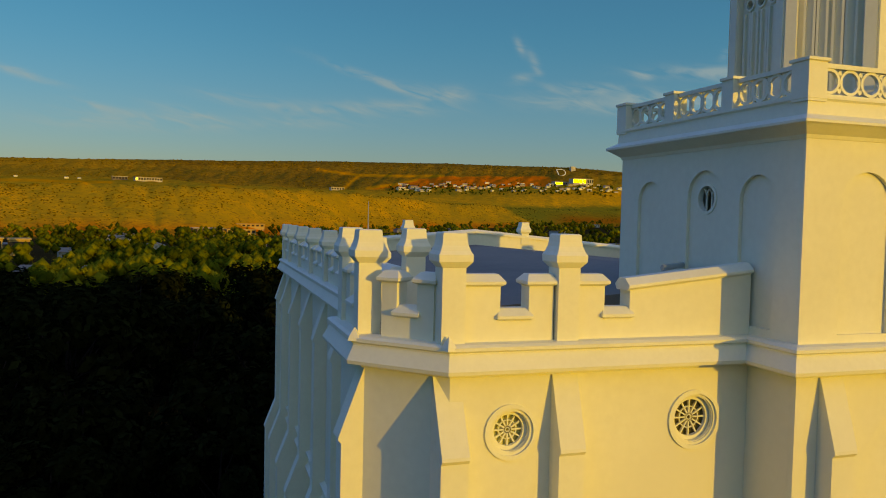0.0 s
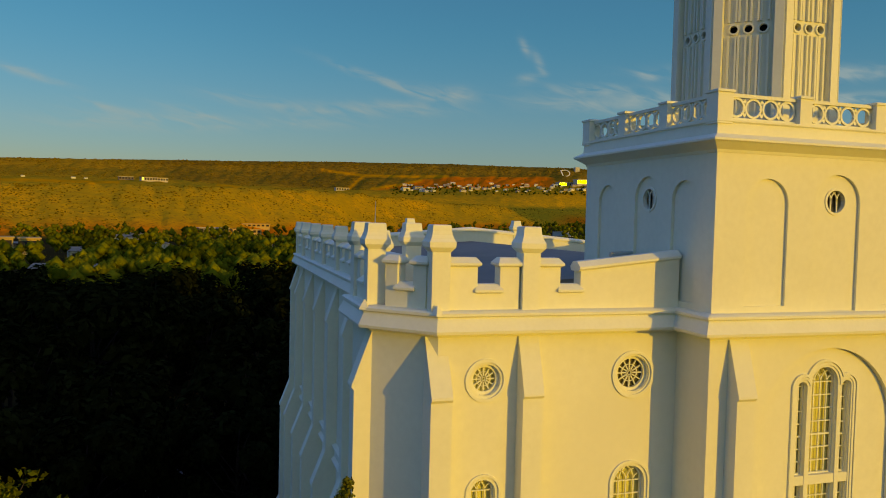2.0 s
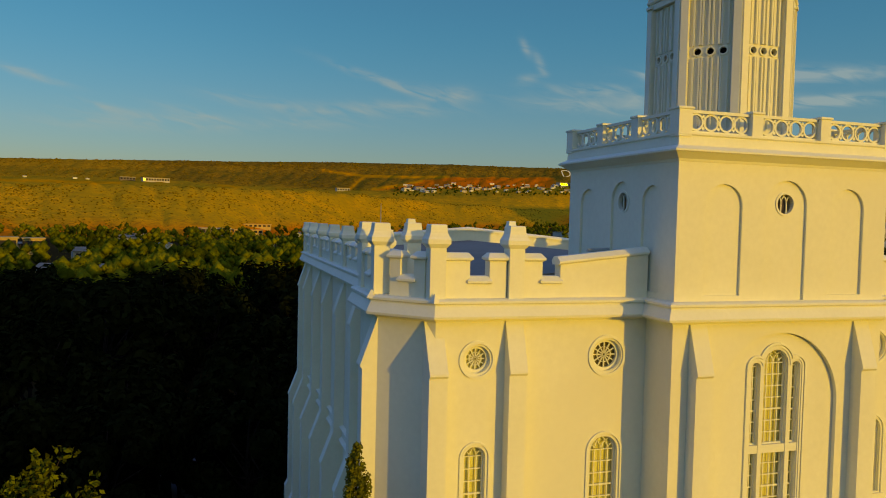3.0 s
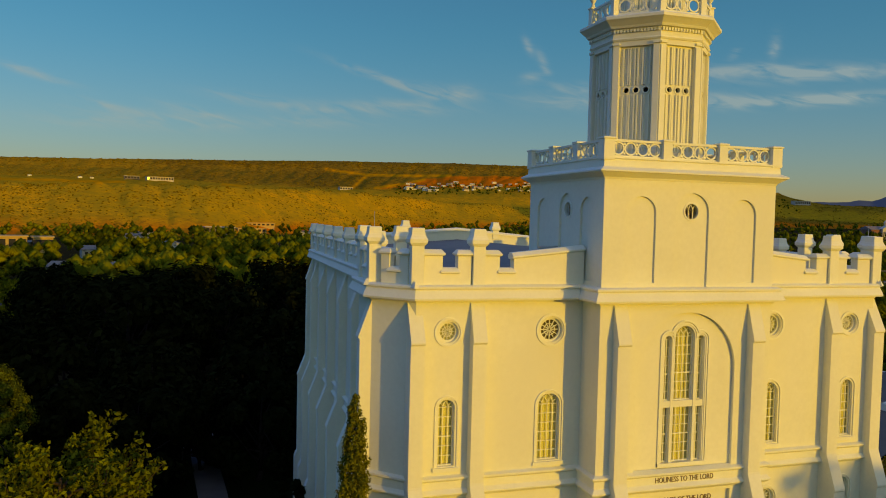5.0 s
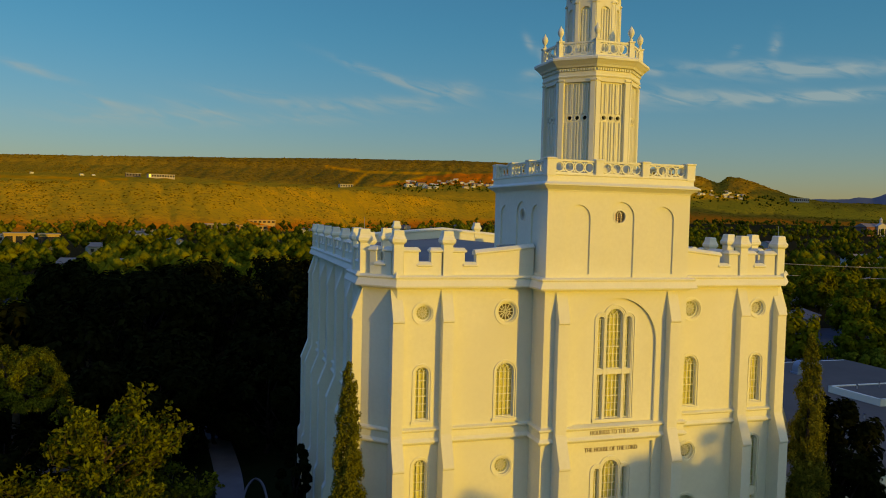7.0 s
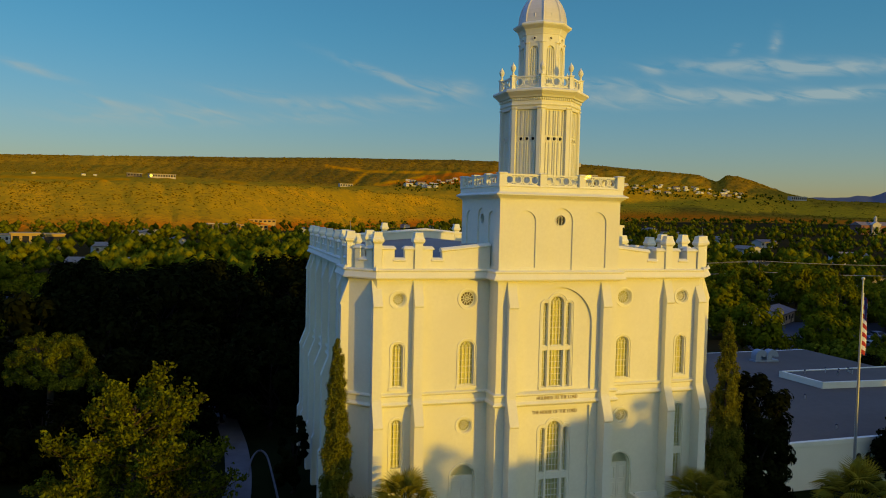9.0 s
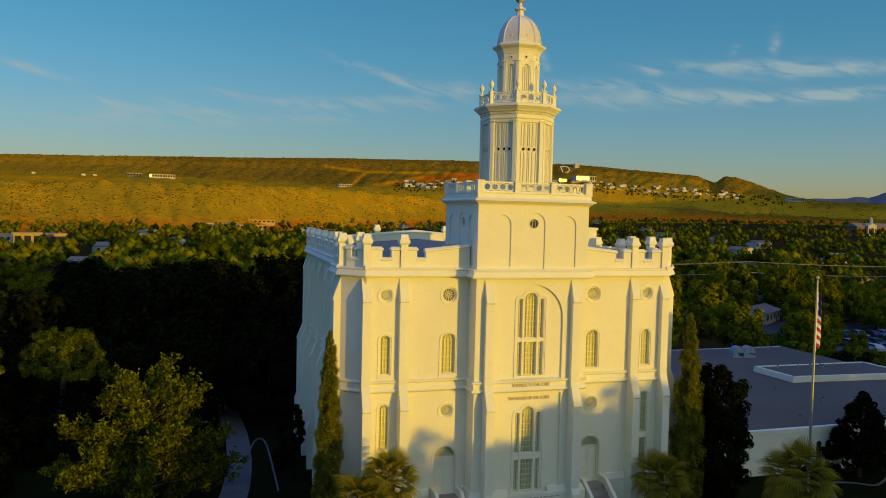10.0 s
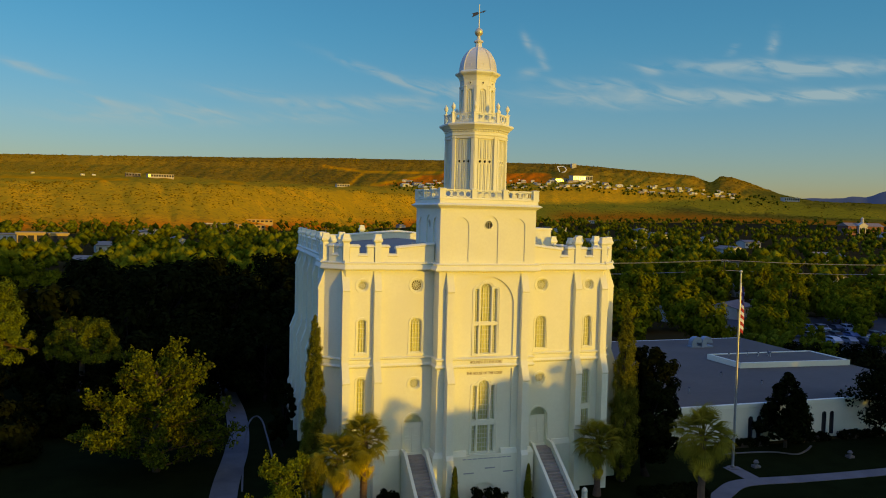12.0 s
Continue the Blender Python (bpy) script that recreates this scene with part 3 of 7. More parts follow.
for sgn in (-1, 1):
    x0, x1 = (-CX, -TX) if sgn < 0 else (TX, CX)
    wall_part("wall", (0, WY, 0), EAST, rect(x0, x1, G, 22.6), wing_holes(sgn), 0.6)
    o = (0, WY, 0)
    window_round(o, EAST, sgn * 10.3, 21.28, 0.37)
    window_round(o, EAST, sgn * 5.7, 21.28, 0.46)
    window_arched(o, EAST, sgn * 10.3, 15.72, 18.5, 0.70)
    window_arched(o, EAST, sgn * 5.7, 15.66, 18.56, 1.0, cols=4)
    window_round(o, EAST, sgn * 5.75, 13.0, 0.40)
    tall = window_arched(o, EAST, sgn * 10.3, 7.5, 13.65, 0.70, step=0.44)
    part("transom", add_bar(bmesh.new(), o, EAST, (sgn * 10.3 - 0.36, 10.25), (sgn * 10.3 + 0.36, 10.25), 0.5, 0.03, 0.24), TRIM, tall)
    window_arched(o, EAST, sgn * 10.5, 3.6, 5.1, 0.68)
    # door with fanlight
    shape = arch(sgn * 5.75, 6.98, 10.4, 1.64)
    bm = bmesh.new()
    add_band(bm, o, EAST, grown(shape, 0.10), grown(shape, 0.18), -0.05, 0.02)
    add_band(bm, o, EAST, grown(shape, -0.06), grown(shape, 0.02), 0.2, 0.4)
    door = part("door", bm, TRIM, temple, "tall white painted door with arched fanlight")
    cx = sgn * 5.75
    for k in (-1, 1):
        bm = bmesh.new()
        a0, a1 = sorted((cx + k * 0.01, cx + k * 0.78))
        add_bar(bm, o, EAST, ((a0 + a1) / 2, 7.0), ((a0 + a1) / 2, 9.5), a1 - a0, 0.36, 0.42)
        for zz in (7.25, 8.4):
            q = rect(a0 + 0.14, a1 - 0.14, zz, zz + 0.9)
            add_band(bm, o, EAST, grown(q, -0.06), q, 0.33, 0.37)
        leaf = part("leaf", bm, WOODW, door)
    part("transom", add_bar(bmesh.new(), o, EAST, (cx - 0.8, 9.56), (cx + 0.8, 9.56), 0.12, 0.32, 0.42), WOODW, door)
    fan = [(cx + 0.8 * math.cos(math.pi * i / 12), 9.6 + 0.78 * math.sin(math.pi * i / 12)) for i in range(13)]
    glaze(o, EAST, fan, door, 0.38)
    part("fan_panel", flat_face(bmesh.new(), o, EAST, fan, 0.43), WOODW, door)
    # chamfered corner, side and return of the corner tower, body side
    d = Vector((SX - CX, CY - WY))
    s = sgn
    if s < 0:
        wall_part("wall", (-SX, CY, 0), (d.x, -d.y), rect(0, d.length, G, 22.6))
        wall_part("wall", (-SX, 4.0, 0), (0, -1), rect(0, 4.0 - CY, G, 22.6))
        wall_part("wall", (-BX, 4.0, 0), (-1, 0), rect(0, SX - BX - 0.51, G, 22.6))
        wall_part("wall", (-BX, BY, 0), (0, -1), rect(0, BY - 4.0, G, 22.6))
    else:
        wall_part("wall", (CX, WY, 0), (d.x, d.y), rect(0, d.length, G, 22.6))
        wall_part("wall", (SX, CY, 0), (0, 1), rect(0, 4.0 - CY, G, 22.6))
        wall_part("wall", (SX, 4.0, 0), (-1, 0), rect(0.51, SX - BX, G, 22.6))
        wall_part("wall", (BX, 4.0, 0), (0, 1), rect(0, BY - 4.0, G, 22.6))
wall_part("wall", (BX, BY, 0), (-1, 0), rect(0.51, 2 * BX - 0.51, G, 22.58))

# tower, lower stage: a wide shallow arched recess with the two triple windows
OFF = 0.48 + 0.16 + 0.18


def triple_holes(z0, z1):
    return [arch(0, z0, z1, 0.98), arch(-OFF, z0, z1 - 0.42, 0.36), arch(OFF, z0, z1 - 0.42, 0.36)]


OUTER_REC = arch(0.0, 15.35, 22.15, 4.9, 24)
wall_part("wall", (0, TY, 0), EAST, rect(-TX, TX, G, 22.7), [OUTER_REC, rect(-2.45, 2.45, 7.0, 14.3), arch(0, 3.3, 4.75, 2.5)], 0.16)
for z0, z1 in ((15.0, 22.4), (6.8, 14.5)):
    wz = (15.62, 21.55) if z0 > 10 else (7.2, 13.35)
    wall_part("wall_recess", (0, TY + 0.165, 0), EAST, rect(-2.7, 2.7, z0, z1), triple_holes(*wz), 0.5)
window_triple((0, TY + 0.165, 0), EAST, 15.62, 21.55, 0.96, 0.34, 18.02, 18.30)
window_triple((0, TY + 0.165, 0), EAST, 7.2, 13.35, 0.96, 0.34, 9.5, 9.95)
bm = bmesh.new()
add_band(bm, (0, TY, 0), EAST, arch(0, 3.3, 4.75, 2.3), arch(0, 3.3, 4.75, 2.5), -0.02, 0.3)
base_win = part("window", bm, TRIM, temple)
part("blind", flat_face(bmesh.new(), (0, TY, 0), EAST, arch(0, 3.3, 4.75, 2.3), -0.06), WOODW, base_win)
for k in range(1, 4):
    part("mullion", add_bar(bmesh.new(), (0, TY, 0), EAST, (-1.15 + 0.575 * k, 3.3), (-1.15 + 0.575 * k, 4.3), 0.07, 0.1, 0.19), WOODW, base_win)
wall_part("wall", (-TX, TBACK, 0), (0, -1), rect(0, TBACK - TY - 0.162, G, 22.7), (), 0.3)
wall_part("wall", (TX, TY + 0.162, 0), (0, 1), rect(0, TBACK - TY - 0.162, G, 22.7), (), 0.3)

# tower, upper stage with three arched panels on each face
FRONT_P = [(-2.48, 1.42, 23.42, 27.05), (0.0, 1.66, 23.25, 27.25), (2.56, 1.42, 23.42, 27.05)]


def tower_face(o, u, length, panels, oval):
    holes = [arch(c, a, b, wd) for c, wd, a, b in panels]
    wall_part("wall", o, u, rect(0, length, 22.7, 28.0), holes, 0.09)
    back = Vector((-u[1], u[0], 0)) * 0.092
    o2 = Vector(o) + back
    wall_part("wall_recess", o2, u, rect(0.1, length - 0.1, 22.7, 28.0), [disc(oval, 26.47, 0.36, 24)], 0.3)
    bm = bmesh.new()
    add_band(bm, o2, u, disc(oval, 26.47, 0.33, 24), disc(oval, 26.47, 0.40, 24), -0.03, 0.12)
    win = part("window", bm, TRIM, temple)
    bm = bmesh.new()
    for k in (-0.11, 0.11):
        add_bar(bm, o2, u, (oval + k, 26.15), (oval + k, 26.5), 0.035, 0.06, 0.1)
        for i in range(5):
            p = [(oval + k + sg * 0.22 * (1 - math.cos(q)), 26.5 + 0.27 * math.sin(q)) for sg in (1,) for q in (i * 0.25, (i + 1) * 0.25)]
            add_bar(bm, o2, u, p[0], p[1], 0.03, 0.06, 0.1)
            p = [(oval + k - (x - oval - k), z) for x, z in p]
            add_bar(bm, o2, u, p[0], p[1], 0.03, 0.06, 0.1)
    part("tracery", bm, WOODW, win)
    glaze(o2, u, disc(oval, 26.47, 0.34, 24), win, 0.12)


tower_face((-TX, TY, 0), (1, 0), 2 * TX, [(c + TX, wd, a, b) for c, wd, a, b in FRONT_P], TX)
side_p = [(1.55, 1.2, 23.42, 27.0), (4.04, 1.4, 23.25, 27.2), (6.0, 1.2, 23.42, 27.0)]
TD = TBACK - TY
tower_face((-TX, TBACK, 0), (0, -1), TD - 0.092, [(c, wd, a, b) for c, wd, a, b in side_p], 4.04)
tower_face((TX, TY + 0.092, 0), (0, 1), TD - 0.092, [(TD - 0.092 - c, wd, a, b) for c, wd, a, b in side_p], TD - 0.092 - 4.04)
wall_part("wall", (TX, TBACK, 0), (-1, 0), rect(0.1, 2 * TX - 0.1, 22.0, 28.0), (), 0.3)

# cornice, string course and plinth round the front
HALF = [(-BX, BY), (-BX, 4.0), (-SX, 4.0), (-SX, CY), (-CX, WY), (-TX, WY), (-TX, TY)]
LINE = HALF + [(-x, y) for x, y in reversed(HALF)]
CORN = [(-0.1, 22.5), (0.06, 22.5), (0.10, 22.58), (0.40, 22.62), (0.42, 22.70), (0.27, 23.02), (0.27, 23.06), (0.33, 23.10), (0.33, 23.17), (0.24, 23.22), (-0.1, 23.24)]
STRING = [(-0.1, 14.45), (0.05, 14.45), (0.22, 14.60), (0.22, 14.66), (0.08, 14.80), (0.08, 15.12), (0.20, 15.22), (0.20, 15.30), (-0.1, 15.40)]
PLINTH = [(-0.1, G), (0.28, G), (0.28, 7.05), (0.14, 7.35), (0.10, 7.45), (-0.1, 7.5)]
part("cornice", add_sweep(bmesh.new(), CORN, LINE), TRIM, temple, "moulded white cornice below the parapet")
part("string_course", add_sweep(bmesh.new(), STRING, LINE), TRIM, temple)
for path in ([(-BX, BY), (-BX, 4.0), (-SX, 4.0), (-SX, CY), (-CX, WY), (-7.0, WY)], [(-4.5, WY), (-TX, WY), (-TX, TY), (-1.55, TY)],
             [(1.55, TY), (TX, TY), (TX, WY), (4.5, WY)], [(7.0, WY), (CX, WY), (SX, CY), (SX, 4.0), (BX, 4.0), (BX, BY)]):
    part("plinth", add_sweep(bmesh.new(), PLINTH, path), TRIM, temple)


def buttress(o, out, width, reach=0.5, back=0.0):
    """A stepped buttress with weathered slopes, set against a wall at o."""
    out = Vector((*out, 0)).normalized()
    along = Vector((-out.y, out.x, 0))
    prof = [(-0.05, G), (reach + 0.75, G), (reach + 0.75, 7.1), (reach + 0.55, 7.5), (reach + 0.55, 13.35), (reach + 0.60, 13.42), (reach + 0.60, 13.5), (reach + 0.02, 15.0),
            (reach, 15.1), (reach, 20.82), (reach + 0.07, 20.90), (reach + 0.06, 20.97), (0.02 - back, 22.55), (-0.05 - back, 22.55), (-0.05 - back, G)]
    pts = [Vector((*o, 0)) - along * width / 2 + out * d + Vector((0, 0, z)) for d, z in prof]
    bm = add_extrude(bmesh.new(), pts, along * width)
    return part("buttress", bm, PLASTER, temple)


for s in (-1, 1):
    buttress((s * 11.7, WY), (0, -1), 0.60, 0.45, 0.3)
    buttress((s * 9.08, WY), (0, -1), 0.60, 0.48)
    buttress((s * 3.32, TY), (0, -1), 0.62, 0.46)
    buttress((s * SX, 1.5), (s, 0), 0.62, 0.48, 0.05)
    for y in (6.4, 10.5, 14.6, 18.7, 22.8, 26.9, 29.6):
        buttress((s * BX, y), (s, 0), 0.62, 0.48)

# parapets


def coping(p0, p1, z, thick=0.44, out=0.10):
    """A weathered cap stone on a merlon, between two plan points on the outer face."""
    p0, p1 = Vector(p0), Vector(p1)
    t = (p1 - p0).normalized()
    n = Vector((t.y, -t.x))

    def ring(e, f, zz):
        a, b = p0 - t * e, p1 + t * e
        return [(*(a + n * f), zz), (*(b + n * f), zz), (*(b - n * (thick + f)), zz), (*(a - n * (thick + f)), zz)]
    rings = [ring(0.005, 0.005, z - 0.26), ring(0.085, out, z - 0.21), ring(0.085, out, z - 0.15), ring(-0.02, -0.09, z)]
    return part("coping", add_loft(bmesh.new(), rings), TRIM, temple)


def pinnacle(x, y, z0=23.15, hw=0.255, top=25.52, turn=0.0):
    k = top - 25.52
    prof = [(hw, z0), (hw, 24.80 + k), (hw + 0.02, 24.82 + k), (hw + 0.11, 24.93 + k), (hw + 0.115, 25.07 + k), (hw + 0.07, 25.15 + k), (hw + 0.03, 25.26 + k), (hw + 0.012, 25.36 + k), (hw, 25.51 + k), (hw - 0.03, 25.53 + k)]
    return part("pinnacle", add_lathe(bmesh.new(), prof, x, y, 4, turn), TRIM, temple)


def crenel(p0, p1, pieces, z0=23.2, thick=0.42):
    """A parapet along a line; pieces are (start, end, height) along it, caps added on each."""
    p0, p1 = Vector(p0), Vector(p1)
    u = (p1 - p0).normalized()
    pts = [(pieces[0][0], z0)]
    pts = [(pieces[-1][1], z0), (pieces[0][0], z0)] + [q for a, b, h in pieces for q in ((a, h - 0.1), (b, h - 0.1))]
    clean = []
    for q in pts:
        if not clean or (abs(q[0] - clean[-1][0]) + abs(q[1] - clean[-1][1])) > 1e-4:
            clean.append(q)
    part("parapet", add_wall(bmesh.new(), (p0.x, p0.y, 0), (u.x, u.y), clean, (), thick), PLASTER, temple)
    for a, b, h in pieces:
        coping(p0 + u * a, p0 + u * b, h, thick + 0.02)


for s in (-1, 1):
    def m(x):
        return (x, WY)
    L = [(0.30, 1.08, 24.66), (1.08, 1.74, 23.93), (1.74, 2.32, 24.66), (2.32, 2.90, 24.2), (2.90, 3.56, 24.66), (3.56, 4.20, 23.93)]
    if s < 0:
        crenel((-CX, WY), (-TX, WY), L[:3])
        crenel((-CX, WY), (-TX, WY), L[4:])
    else:
        T = CX - TX
        R = [(T - b, T - a, h) for a, b, h in reversed(L)]
        crenel((TX, WY), (CX, WY), R[:2])
        crenel((TX, WY), (CX, WY), R[3:])
    # raked wall beside the tower, with its sloped cap
    xs = (-7.5, -TX) if s < 0 else (7.5, TX)
    lo, hi = 24.56, 24.92
    pts = [(xs[0], WY, 23.2), (xs[1], WY, 23.2), (xs[1], WY, hi - 0.1), (xs[0], WY, lo - 0.1)]
    part("parapet", add_extrude(bmesh.new(), pts, (0, 0.42, 0)), PLASTER, temple)
    bm = bmesh.new()
    rings = []
    for x, zt in ((xs[0] + s * 0.08, lo), (xs[1], hi)):
        rings.append([(x, WY - 0.005, zt - 0.27), (x, WY - 0.1, zt - 0.21), (x, WY - 0.1, zt - 0.15), (x, WY + 0.09, zt), (x, WY + 0.35, zt), (x, WY + 0.52, zt - 0.15), (x, WY + 0.45, zt - 0.27)])
    part("coping", add_loft(bm, rings), TRIM, temple)
    pinnacle(s * 11.7, WY + 0.12)
    pinnacle(s * 9.08, WY + 0.12)
    post = pinnacle(s * (SX - 0.1), CY + 0.25)
    part("lightning_rod", add_lathe(bmesh.new(), [(0.014, 25.5), (0.006, 26.15)], s * (SX - 0.1), CY + 0.3, 6, 0, False), STEEL, post)
    pinnacle(s * (SX - 0.15), 3.75)
    pinnacle(s * 11.35, 3.95)
    # chamfer, side and return parapets
    cl = Vector((SX - CX, CY - WY)).length
    mer = [(0.42, 0.80, 24.66), (0.80, 1.30, 23.93), (1.30, cl - 0.42, 24.66)]
    if s < 0:
        crenel((-SX, CY), (-CX, WY), mer)
        crenel((-SX, 4.0), (-SX, CY), [(0.5, 1.0, 24.66), (1.0, 1.7, 23.93), (1.7, 2.3, 24.66)])
        crenel((-11.35, 4.2), (-SX, 4.2), [(0.3, 1.5, 24.4)])
    else:
        crenel((CX, WY), (SX, CY), [(cl - b, cl - a, h) for a, b, h in reversed(mer)])
        crenel((SX, CY), (SX, 4.0), [(0.5, 1.0, 24.66), (1.0, 1.7, 23.93), (1.7, 2.3, 24.66)])
        crenel((SX, 4.2), (11.35, 4.2), [(0.3, 1.5, 24.4)])
    # body sides: a pinnacle over each buttress, merlons between
    ys = (6.4, 10.5, 14.6, 18.7, 22.8, 26.9, 29.8)
    for i, y in enumerate(ys):
        pinnacle(s * (BX - 0.1), y, top=25.22)
        if i < len(ys) - 1:
            a, b = y + 0.3, ys[i + 1] - 0.3
            n = b - a
            seg = [(0, n * 0.18, 24.5), (n * 0.18, n * 0.36, 23.9), (n * 0.36, n * 0.64, 24.5), (n * 0.64, n * 0.82, 23.9), (n * 0.82, n, 24.5)]
            if s < 0:
                crenel((-BX, b), (-BX, a), seg)
            else:
                crenel((BX, a), (BX, b), seg)
    a, b = 4.3, 6.1
    crenel(*(((-BX, b), (-BX, a)) if s < 0 else ((BX, a), (BX, b))), [(0, 1.8, 24.5)])

    # small pointed stops where the cornice turns the corner
    for px, py, ang in ((CX + 0.12, WY - 0.24, 22.5), (SX + 0.24, CY - 0.10, 67.5)):
        stop = add_lathe(bmesh.new(), [(0.13, 23.12), (0.11, 23.19), (0.01, 23.40)], s * px, py, 4, radians(ang), True)
        part("corner_stop", stop, TRIM, temple)

# rear gable parapet with its cap and pinnacles
bm = bmesh.new()
add_extrude(bm, [(-BX, BY, 22.6), (BX, BY, 22.6), (BX, BY, 24.0), (0, BY, 25.0), (-BX, BY, 24.0)], (0, 0.45, 0))
part("parapet", bm, PLASTER, temple)
bm = bmesh.new()
rings = []
for x, z in ((-BX, 24.05), (0, 25.08), (BX, 24.05)):
    rings.append([(x, BY - 0.1, z - 0.2), (x, BY - 0.1, z - 0.08), (x, BY + 0.1, z + 0.05), (x, BY + 0.35, z + 0.05), (x, BY + 0.55, z - 0.08), (x, BY + 0.55, z - 0.2)])
part("coping", add_loft(bm, rings), TRIM, temple)
for x in (-4.4, 3.4):
    pinnacle(x, BY + 0.2, 24.2, 0.26, 25.62)

# roof of the body, with the two flat corner roofs
bm = bmesh.new()
add_extrude(bm, [(-BX + 0.3, 4.0, 23.0), (BX - 0.3, 4.0, 23.0), (BX - 0.3, 4.0, 23.25), (0, 4.0, 24.15), (-BX + 0.3, 4.0, 23.25)], (0, BY - 4.0, 0))
part("roof", bm, ROOFM, temple, "low grey membrane roof behind the parapet")
for s in (-1, 1):
    a = [(s * TX, WY + 0.3), (s * CX, WY + 0.3), (s * (SX - 0.3), CY + 0.2), (s * (SX - 0.3), 4.2), (s * TX, 4.2)]
    part("roof", add_extrude(bmesh.new(), [(x, y, 23.0) for x, y in a], (0, 0, 0.1)), ROOFM, temple)
part("drain_pipe", add_extrude(bmesh.new(), [(-5.95, 0.8 + 0.08 * math.cos(q), 24.72 + 0.08 * math.sin(q)) for q in [i * math.pi / 4 for i in range(8)]], (1.75, 1.6, -0.02)), STEEL, temple, "short steel pipe beside the tower")

# tower top: cornice and balustrade
tl = [(-TX, TBACK), (-TX, TY), (TX, TY), (TX, TBACK)]
TCORN = [(-0.1, 27.7), (0.02, 27.72), (0.05, 27.80), (0.30, 27.98), (0.38, 28.02), (0.38, 28.08), (0.12, 28.22), (0.10, 28.52), (0.16, 28.56), (0.16, 28.62), (-0.1, 28.64)]


def closed_sweep(prof, loop):
    """A profile carried round a closed clockwise-seen loop."""
    n = len(loop)
    bm = bmesh.new()
    rows = []
    for i in range(n):
        p, q, r = Vector(loop[i - 1]), Vector(loop[i]), Vector(loop[(i + 1) % n])
        d1, d2 = (q - p).normalized(), (r - q).normalized()
        n1, n2 = Vector((d1.y, -d1.x)), Vector((d2.y, -d2.x))
        m2 = (n1 + n2).normalized()
        rows.append([bm.verts.new((*(q + m2 * (d / m2.dot(n1))), z)) for d, z in prof])
    k = len(prof)
    for i in range(n):
        a, b = rows[i], rows[(i + 1) % n]
        for j in range(k):
            bm.faces.new((a[j], a[(j + 1) % k], b[(j + 1) % k], b[j]))
    return bm


part("cornice", closed_sweep(TCORN, tl), TRIM, temple)
part("roof", add_box(bmesh.new(), -TX + 0.05, TX - 0.05, TY + 0.05, TBACK - 0.05, 28.2, 28.45), ROOFM, temple)


def ring_panel(p0, p1, z0, z1, rings, thick=0.09):
    """One balustrade bay: two rails and a chain of interlaced rings."""
    p0, p1 = Vector(p0), Vector(p1)
    u = (p1 - p0).normalized()
    n = (p1 - p0).length
    o = (p0.x, p0.y, 0)
    bay = part("balustrade_panel", add_bar(add_bar(bmesh.new(), o, u, (0, z0 + 0.04), (n, z0 + 0.04), 0.08, -thick / 2, thick / 2),
                                           o, u, (0, z1 - 0.05), (n, z1 - 0.05), 0.10, -thick / 2 - 0.03, thick / 2 + 0.03), TRIM, temple)
    h = (z1 - z0 - 0.17) / 2
    zc = z0 + 0.08 + h
    for i in range(rings):
        c = n * (i + 0.5) / rings
        rx = max(h, n / rings / 2 * 1.0)
        bm = add_band(bmesh.new(), o, u, disc(c, zc, rx - 0.065, 20, h - 0.065), disc(c, zc, rx, 20, h), -thick / 2 + 0.01 * (i % 2), thick / 2 - 0.01 * (i % 2))
        part("ring", bm, TRIM, bay)
    for i in range(1, rings):
        c = n * i / rings
        part("oval", add_band(bmesh.new(), o, u, disc(c, zc, 0.035, 12, h - 0.12), disc(c, zc, 0.085, 12, h - 0.03), -thick / 2 + 0.02, thick / 2 - 0.02), TRIM, bay)
    return bay


def rail_post(x, y, z0, z1, hw, finial=0.0):
    prof = [(hw, z0), (hw, z1 - 0.08), (hw + 0.04, z1 - 0.06), (hw + 0.04, z1), (hw - 0.06, z1 + 0.03)]
    post = part("balustrade_post", add_lathe(bmesh.new(), prof, x, y, 4), TRIM, temple)
    if finial:
        q = [(0.09, z1 + 0.02), (0.09, z1 + 0.12), (0.05, z1 + 0.2), (0.12, z1 + 0.3), (0.17, z1 + 0.42), (0.18, z1 + 0.52), (0.14, z1 + 0.64), (0.06, z1 + 0.74), (0.02, z1 + finial)]
        part("finial", add_lathe(bmesh.new(), q, x, y, 12, 0, False), TRIM, post, smooth=True)
    return post


fx, fy0, fy1 = TX - 0.10, TY + 0.10, TBACK - 0.10
Z0, Z1 = 28.62, 29.40
cuts_x = [-fx, -fx / 3, fx / 3, fx]
cuts_y = [fy0, fy0 + (fy1 - fy0) / 3, fy0 + 2 * (fy1 - fy0) / 3, fy1]
for x in cuts_x:
    for y in (fy0, fy1):
        rail_post(x, y, 28.5, 29.42, 0.25 if abs(x) == fx else 0.21)
for y in cuts_y[1:3]:
    for x in (-fx, fx):
        rail_post(x, y, 28.5, 29.42, 0.21)
for a, b in zip(cuts_x, cuts_x[1:]):
    for y in (fy0, fy1):
        ring_panel((a + 0.23, y), (b - 0.23, y), Z0, Z1 - 0.04, 4)
for a, b in zip(cuts_y, cuts_y[1:]):
    for x in (-fx, fx):
        ring_panel((x, a + 0.23), (x, b - 0.23), Z0, Z1 - 0.04, 4)

# octagonal belfry


